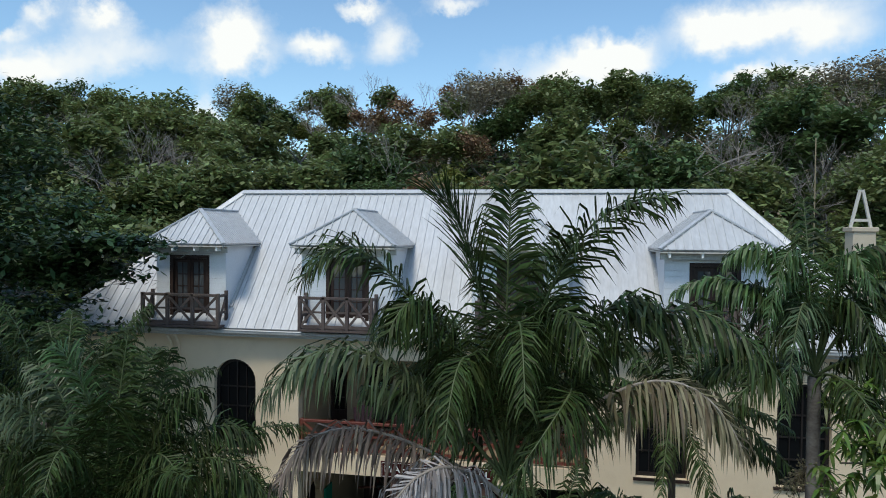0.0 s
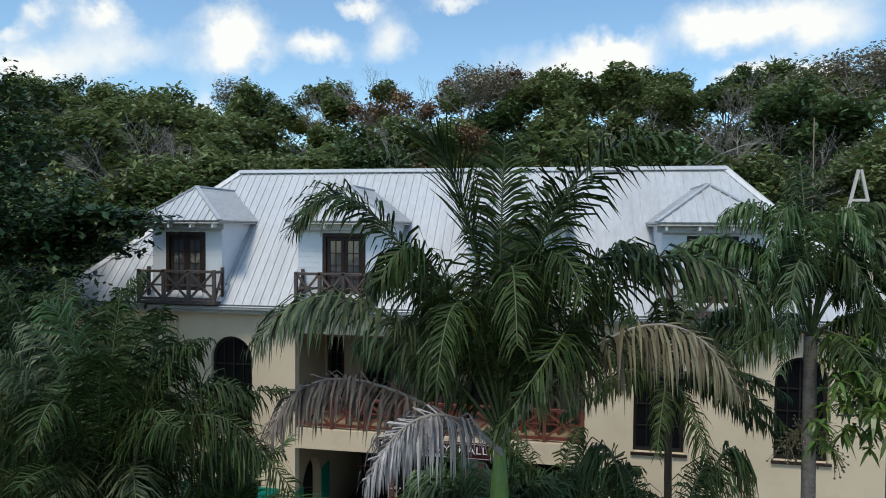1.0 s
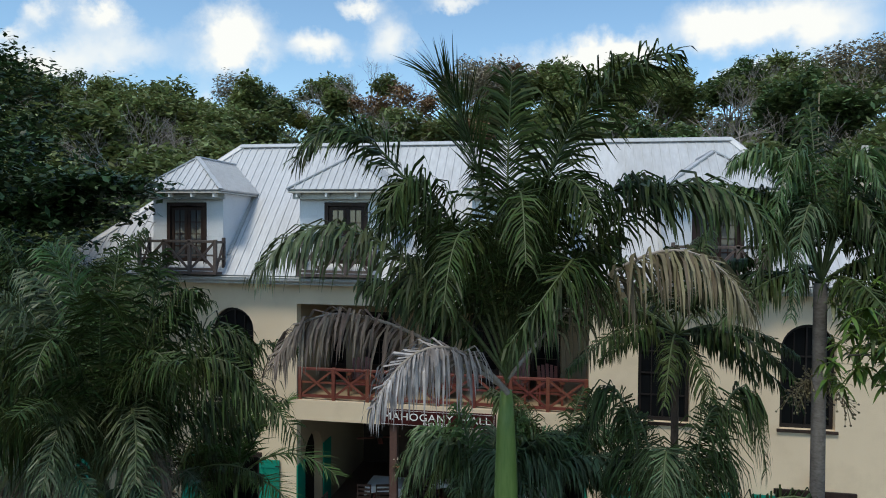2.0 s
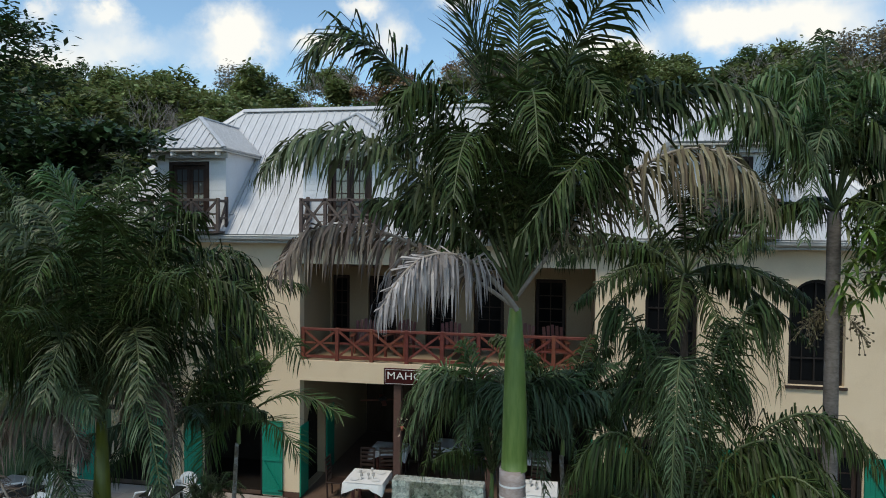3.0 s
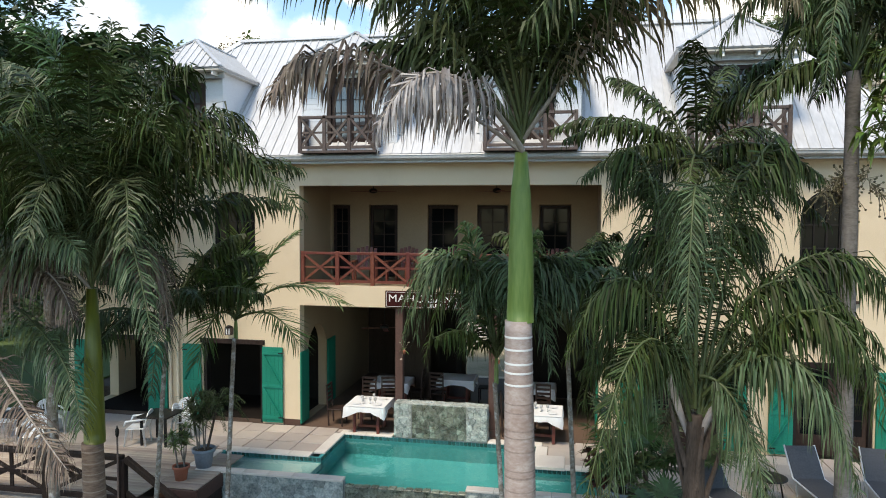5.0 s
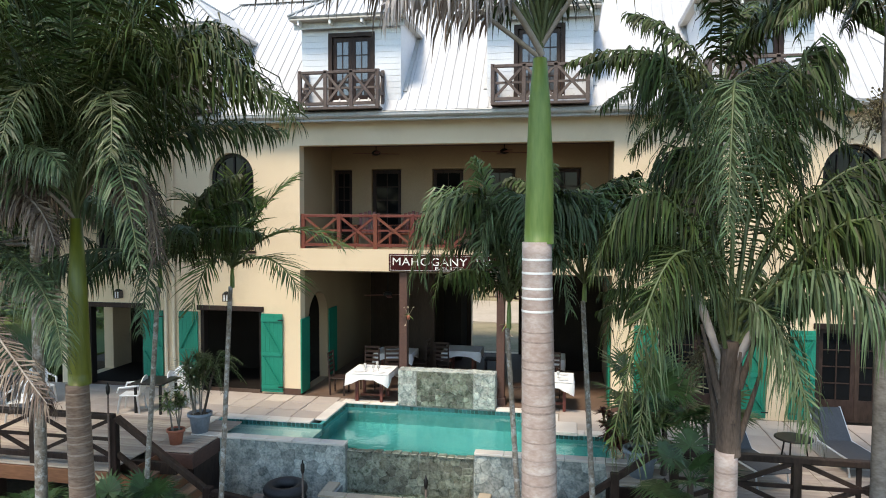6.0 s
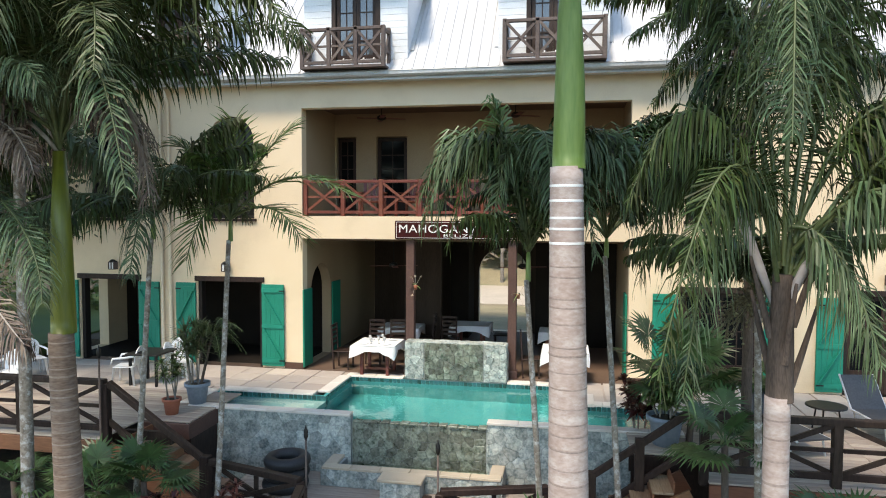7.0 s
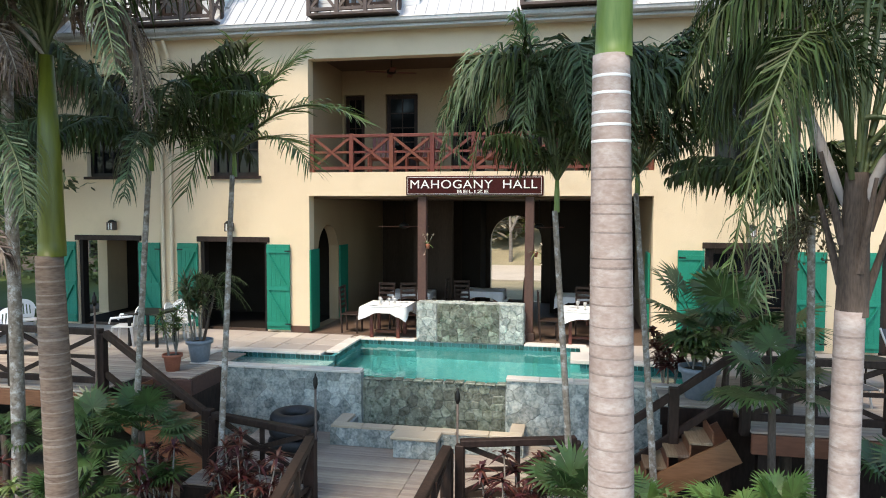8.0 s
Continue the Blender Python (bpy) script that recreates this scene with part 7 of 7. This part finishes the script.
def undergrowth():
    """Shrubs and saplings that fill the hillside between the trees."""
    rng = random.Random(61)
    for name, ma, lab, cnt in (("undergrowth", "tree_dark", "dark green scrub covering the hillside", 600), ("undergrowth", "tree_mid", "green scrub covering the hillside", 800), ("undergrowth", "tree_dry", "dry brown scrub covering the hillside", 350)):
        bm = bmesh.new()
        cs = []
        for _ in range(cnt):
            y = 23 + 66 * rng.random() ** 0.9
            x = rng.uniform(-1.0, 0.62) * (y + 18) + 5
            if ma == "tree_dry" and x < 0.2 * y and rng.random() < 0.6:
                continue
            cs.append((Vector((x, y, hill(x, y) + rng.uniform(0.5, 4.0))), rng.uniform(1.2, 2.4)))
        leaf_cloud(bm, cs, 60, 0.85, rng)
        single(name, bm, M[ma], lab, "scrub", kind="stuff")


undergrowth()


def big_shade_tree():
    """Dense dark tree beside the west end of the house."""
    rng = random.Random(51)
    base = Vector((-12.0, -1.2, -1.5))
    t = thing("tree", "large dark broadleaf tree in layered foliage beside the house", "tree", base, "garden trees")
    bm = bmesh.new()
    ends = []
    limbs(bm, base, Vector((0, 0, 1)), 5.0, 0.4, 1, rng, ends, 0.5, 10)
    for a in range(12):
        az = radians(a * 30 + rng.uniform(-12, 12))
        limbs(bm, base + Vector((0, 0, 4.0 + a * 0.45)), Vector((math.cos(az), math.sin(az), rng.uniform(0.05, 0.6))).normalized(), 2.2, 0.16, 3, rng, ends, 0.7, 6)
    part("trunk", bm, M["bark"], t)
    bm = bmesh.new()

    def crown_top(x):
        """Upper edge of the crown: highest over the trunk, stepping down towards the house."""
        return 16.0 - 0.02 * (x + 12.0) ** 2 - 0.95 * max(0.0, x + 11.6) + 0.5 * math.sin(x * 2.6)

    cs = [(p, rng.uniform(0.6, 1.0)) for p, k in ends if k <= 2 and p.z < crown_top(p.x) - 0.4]
    while len(cs) < 640:
        x, y = rng.uniform(-18.0, -4.4), rng.uniform(-4.6, 3.0)
        top = crown_top(x) - 0.5
        z = top - (top - 3.0) * rng.random() ** 1.6
        cs.append((Vector((x, y, z)), rng.uniform(0.6, 1.1)))
    for _ in range(40):
        cs.append((Vector((rng.uniform(-6.6, -3.3), rng.uniform(-3.2, -2.0), rng.uniform(8.5, 9.7))), rng.uniform(0.45, 0.8)))
    # flat layers of leaves, clear of the house
    cs = [(c, r) for c, r in cs if not (c.x > -8.6 and c.y > -1.7 and c.z < 11.5)]
    for c, r in cs:
        for _ in range(120):
            d = Vector((rng.gauss(0, 0.6) * r, rng.gauss(0, 0.6) * r, rng.gauss(0, 0.16) * r))
            p = c + d
            a = Vector((rng.uniform(-1, 1), rng.uniform(-1, 1), rng.uniform(-0.5, 0.1))).normalized()
            b = a.cross(Vector((rng.uniform(-0.4, 0.4), rng.uniform(-0.4, 0.4), 1))).normalized()
            s = rng.uniform(0.16, 0.34)
            bm.faces.new([bm.verts.new(p - a * s * 0.5), bm.verts.new(p + b * s * 0.24), bm.verts.new(p + a * s * 0.5), bm.verts.new(p - b * s * 0.24)])
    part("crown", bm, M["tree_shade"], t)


big_shade_tree()


def mango_tree():
    rng = random.Random(52)
    t = thing("tree", "leafy mango tree with glossy yellow-green leaves", "tree", (13.2, -7.9, GZ), "garden trees")
    bm = bmesh.new()
    ends = []
    limbs(bm, Vector((13.2, -7.9, GZ)), Vector((-0.04, 0, 1)).normalized(), 7.2, 0.14, 1, rng, ends, 0.5, 8)
    for a in range(8):
        az = radians(a * 45 + rng.uniform(-12, 12))
        limbs(bm, Vector((12.85, -7.9, 5.4 + a * 0.26)), Vector((math.cos(az), math.sin(az), rng.uniform(0.3, 0.9))).normalized(), 1.0, 0.05, 2, rng, ends, 0.7, 5)
    part("trunk", bm, M["bark"], t)
    bm = bmesh.new()
    for p, k in ends:
        if k <= 2:
            for _ in range(8):
                strap_leaves(bm, p + Vector((rng.uniform(-0.4, 0.4), rng.uniform(-0.4, 0.4), rng.uniform(-0.4, 0.4))), 9, 0.22, 0.055, rng, (-60, 50), 0.5)
    part("crown", bm, M["mango"], t)


mango_tree()

# ---- far yard and odd things ----
single("track", nb((-8, 40, 13.5, 21.0, -0.2, -0.05)), M["sand"], "pale sandy track behind the house", "track", kind="structure")
lawn = single("lawn", nb((-40, -9.0, -4.0, 13.0, -0.4, -0.08)), M["grass"], "green lawn beside the house", "lawn", kind="structure")


def mast(x, y, z0, z1):
    m = thing("antenna_mast", "thin pale antenna mast behind the roof", "mast", (x, y, z0))
    part("pole", tube(bmesh.new(), [(x, y, z0), (x - 0.02, y, z1)], [0.03, 0.018], 8), M["leaf_brown"], m)


mast(15.6, 7.6, -0.2, 13.2)


def bell_tower(x, y):
    t = thing("masonry_tower", "cream masonry tower with an open pale A-frame on top", "tower", (x, y, -0.1))
    part("shaft", soft(nb((x - 0.36, x + 0.36, y - 0.36, y + 0.36, -0.1, 10.0)), 0.02), M["bench_cap"], t)
    part("cap", soft(nb((x - 0.42, x + 0.42, y - 0.42, y + 0.42, 10.0, 10.16)), 0.02), M["bench_cap"], t)
    for s in (-1, 1):
        part("leg", beam(bmesh.new(), (x + 0.32 * s, y, 10.16), (x + 0.04 * s, y, 11.45), 0.09, 0.09), M["soffit"], t)
    part("beam", beam(bmesh.new(), (x - 0.26, y, 10.4), (x + 0.26, y, 10.4), 0.07, 0.09), M["soffit"], t)


bell_tower(17.2, 8.0)

single("rear_yard", nb((-8.9, 16.5, 6.62, 13.4, -0.4, -0.09)), M["dry_grass"], "dry grass yard behind the house", "yard", kind="structure")


def grass_bank():
    bm = bmesh.new()
    n = 30
    rows = []
    for j, (y, z) in enumerate(((21.0, -0.06), (23.0, 0.7), (25.5, 1.6), (28.0, 2.2), (30.0, 1.6))):
        rows.append([bm.verts.new((-8 + 50 * i / n, y, z + noise.noise(Vector((i * 0.6, j, 3))) * 0.25 * (j > 0))) for i in range(n + 1)])
    for a, b in zip(rows, rows[1:]):
        for i in range(n):
            bm.faces.new((a[i], a[i + 1], b[i + 1], b[i]))
    single("bank", bm, M["dry_grass"], "dry grassy bank beyond the sandy track", "bank", kind="structure")
    rng = random.Random(71)
    for k, (x, y, z, r, ma) in enumerate(((1.2, 26, 2.2, 1.0, "tree_mid"), (3.4, 27.5, 2.6, 0.9, "tree_yellow"), (-1.5, 24.5, 1.6, 0.8, "tree_mid"))):
        b = thing("bush", "loose green bush on the dry bank", "bush", (x, y, z - 0.9), "bank bushes")
        bm = bmesh.new()
        for _ in range(7):
            p = Vector((x + rng.uniform(-0.5, 0.5), y + rng.uniform(-0.4, 0.4), z + rng.uniform(-0.1, 0.5)))
            tube(bm, [Vector((x, y, z - 1.0)), p], [0.03, 0.012], 5, cap=False)
        part("stem", bm, M["bark"], b)
        bm = bmesh.new()
        leaf_cloud(bm, [(Vector((x + rng.uniform(-r, r), y + rng.uniform(-r, r) * 0.6, z + rng.uniform(-0.5, 0.7))), 0.5) for _ in range(14)], 60, 0.22, rng)
        part("foliage", bm, M[ma], b)


grass_bank()


def garden_hedge():
    """Loose dark shrubs behind the lawn at the west end."""
    rng = random.Random(72)
    bm = bmesh.new()
    cs = [(Vector((rng.uniform(-34, -9.5), rng.uniform(8.5, 12.0), rng.uniform(0.2, 4.0))), rng.uniform(0.7, 1.3)) for _ in range(150)]
    cs += [(Vector((rng.uniform(-30, -14), rng.uniform(-1, 8), rng.uniform(0.1, 2.4))), rng.uniform(0.6, 1.1)) for _ in range(70)]
    leaf_cloud(bm, cs, 90, 0.3, rng)
    single("shrubbery", bm, M["tree_dark"], "dark loose shrubs along the lawn", "shrubs", kind="stuff")


garden_hedge()

post_orchid(2.86, 0.0, 2.15, 81)
post_orchid(5.31, 0.0, 2.0, 82)
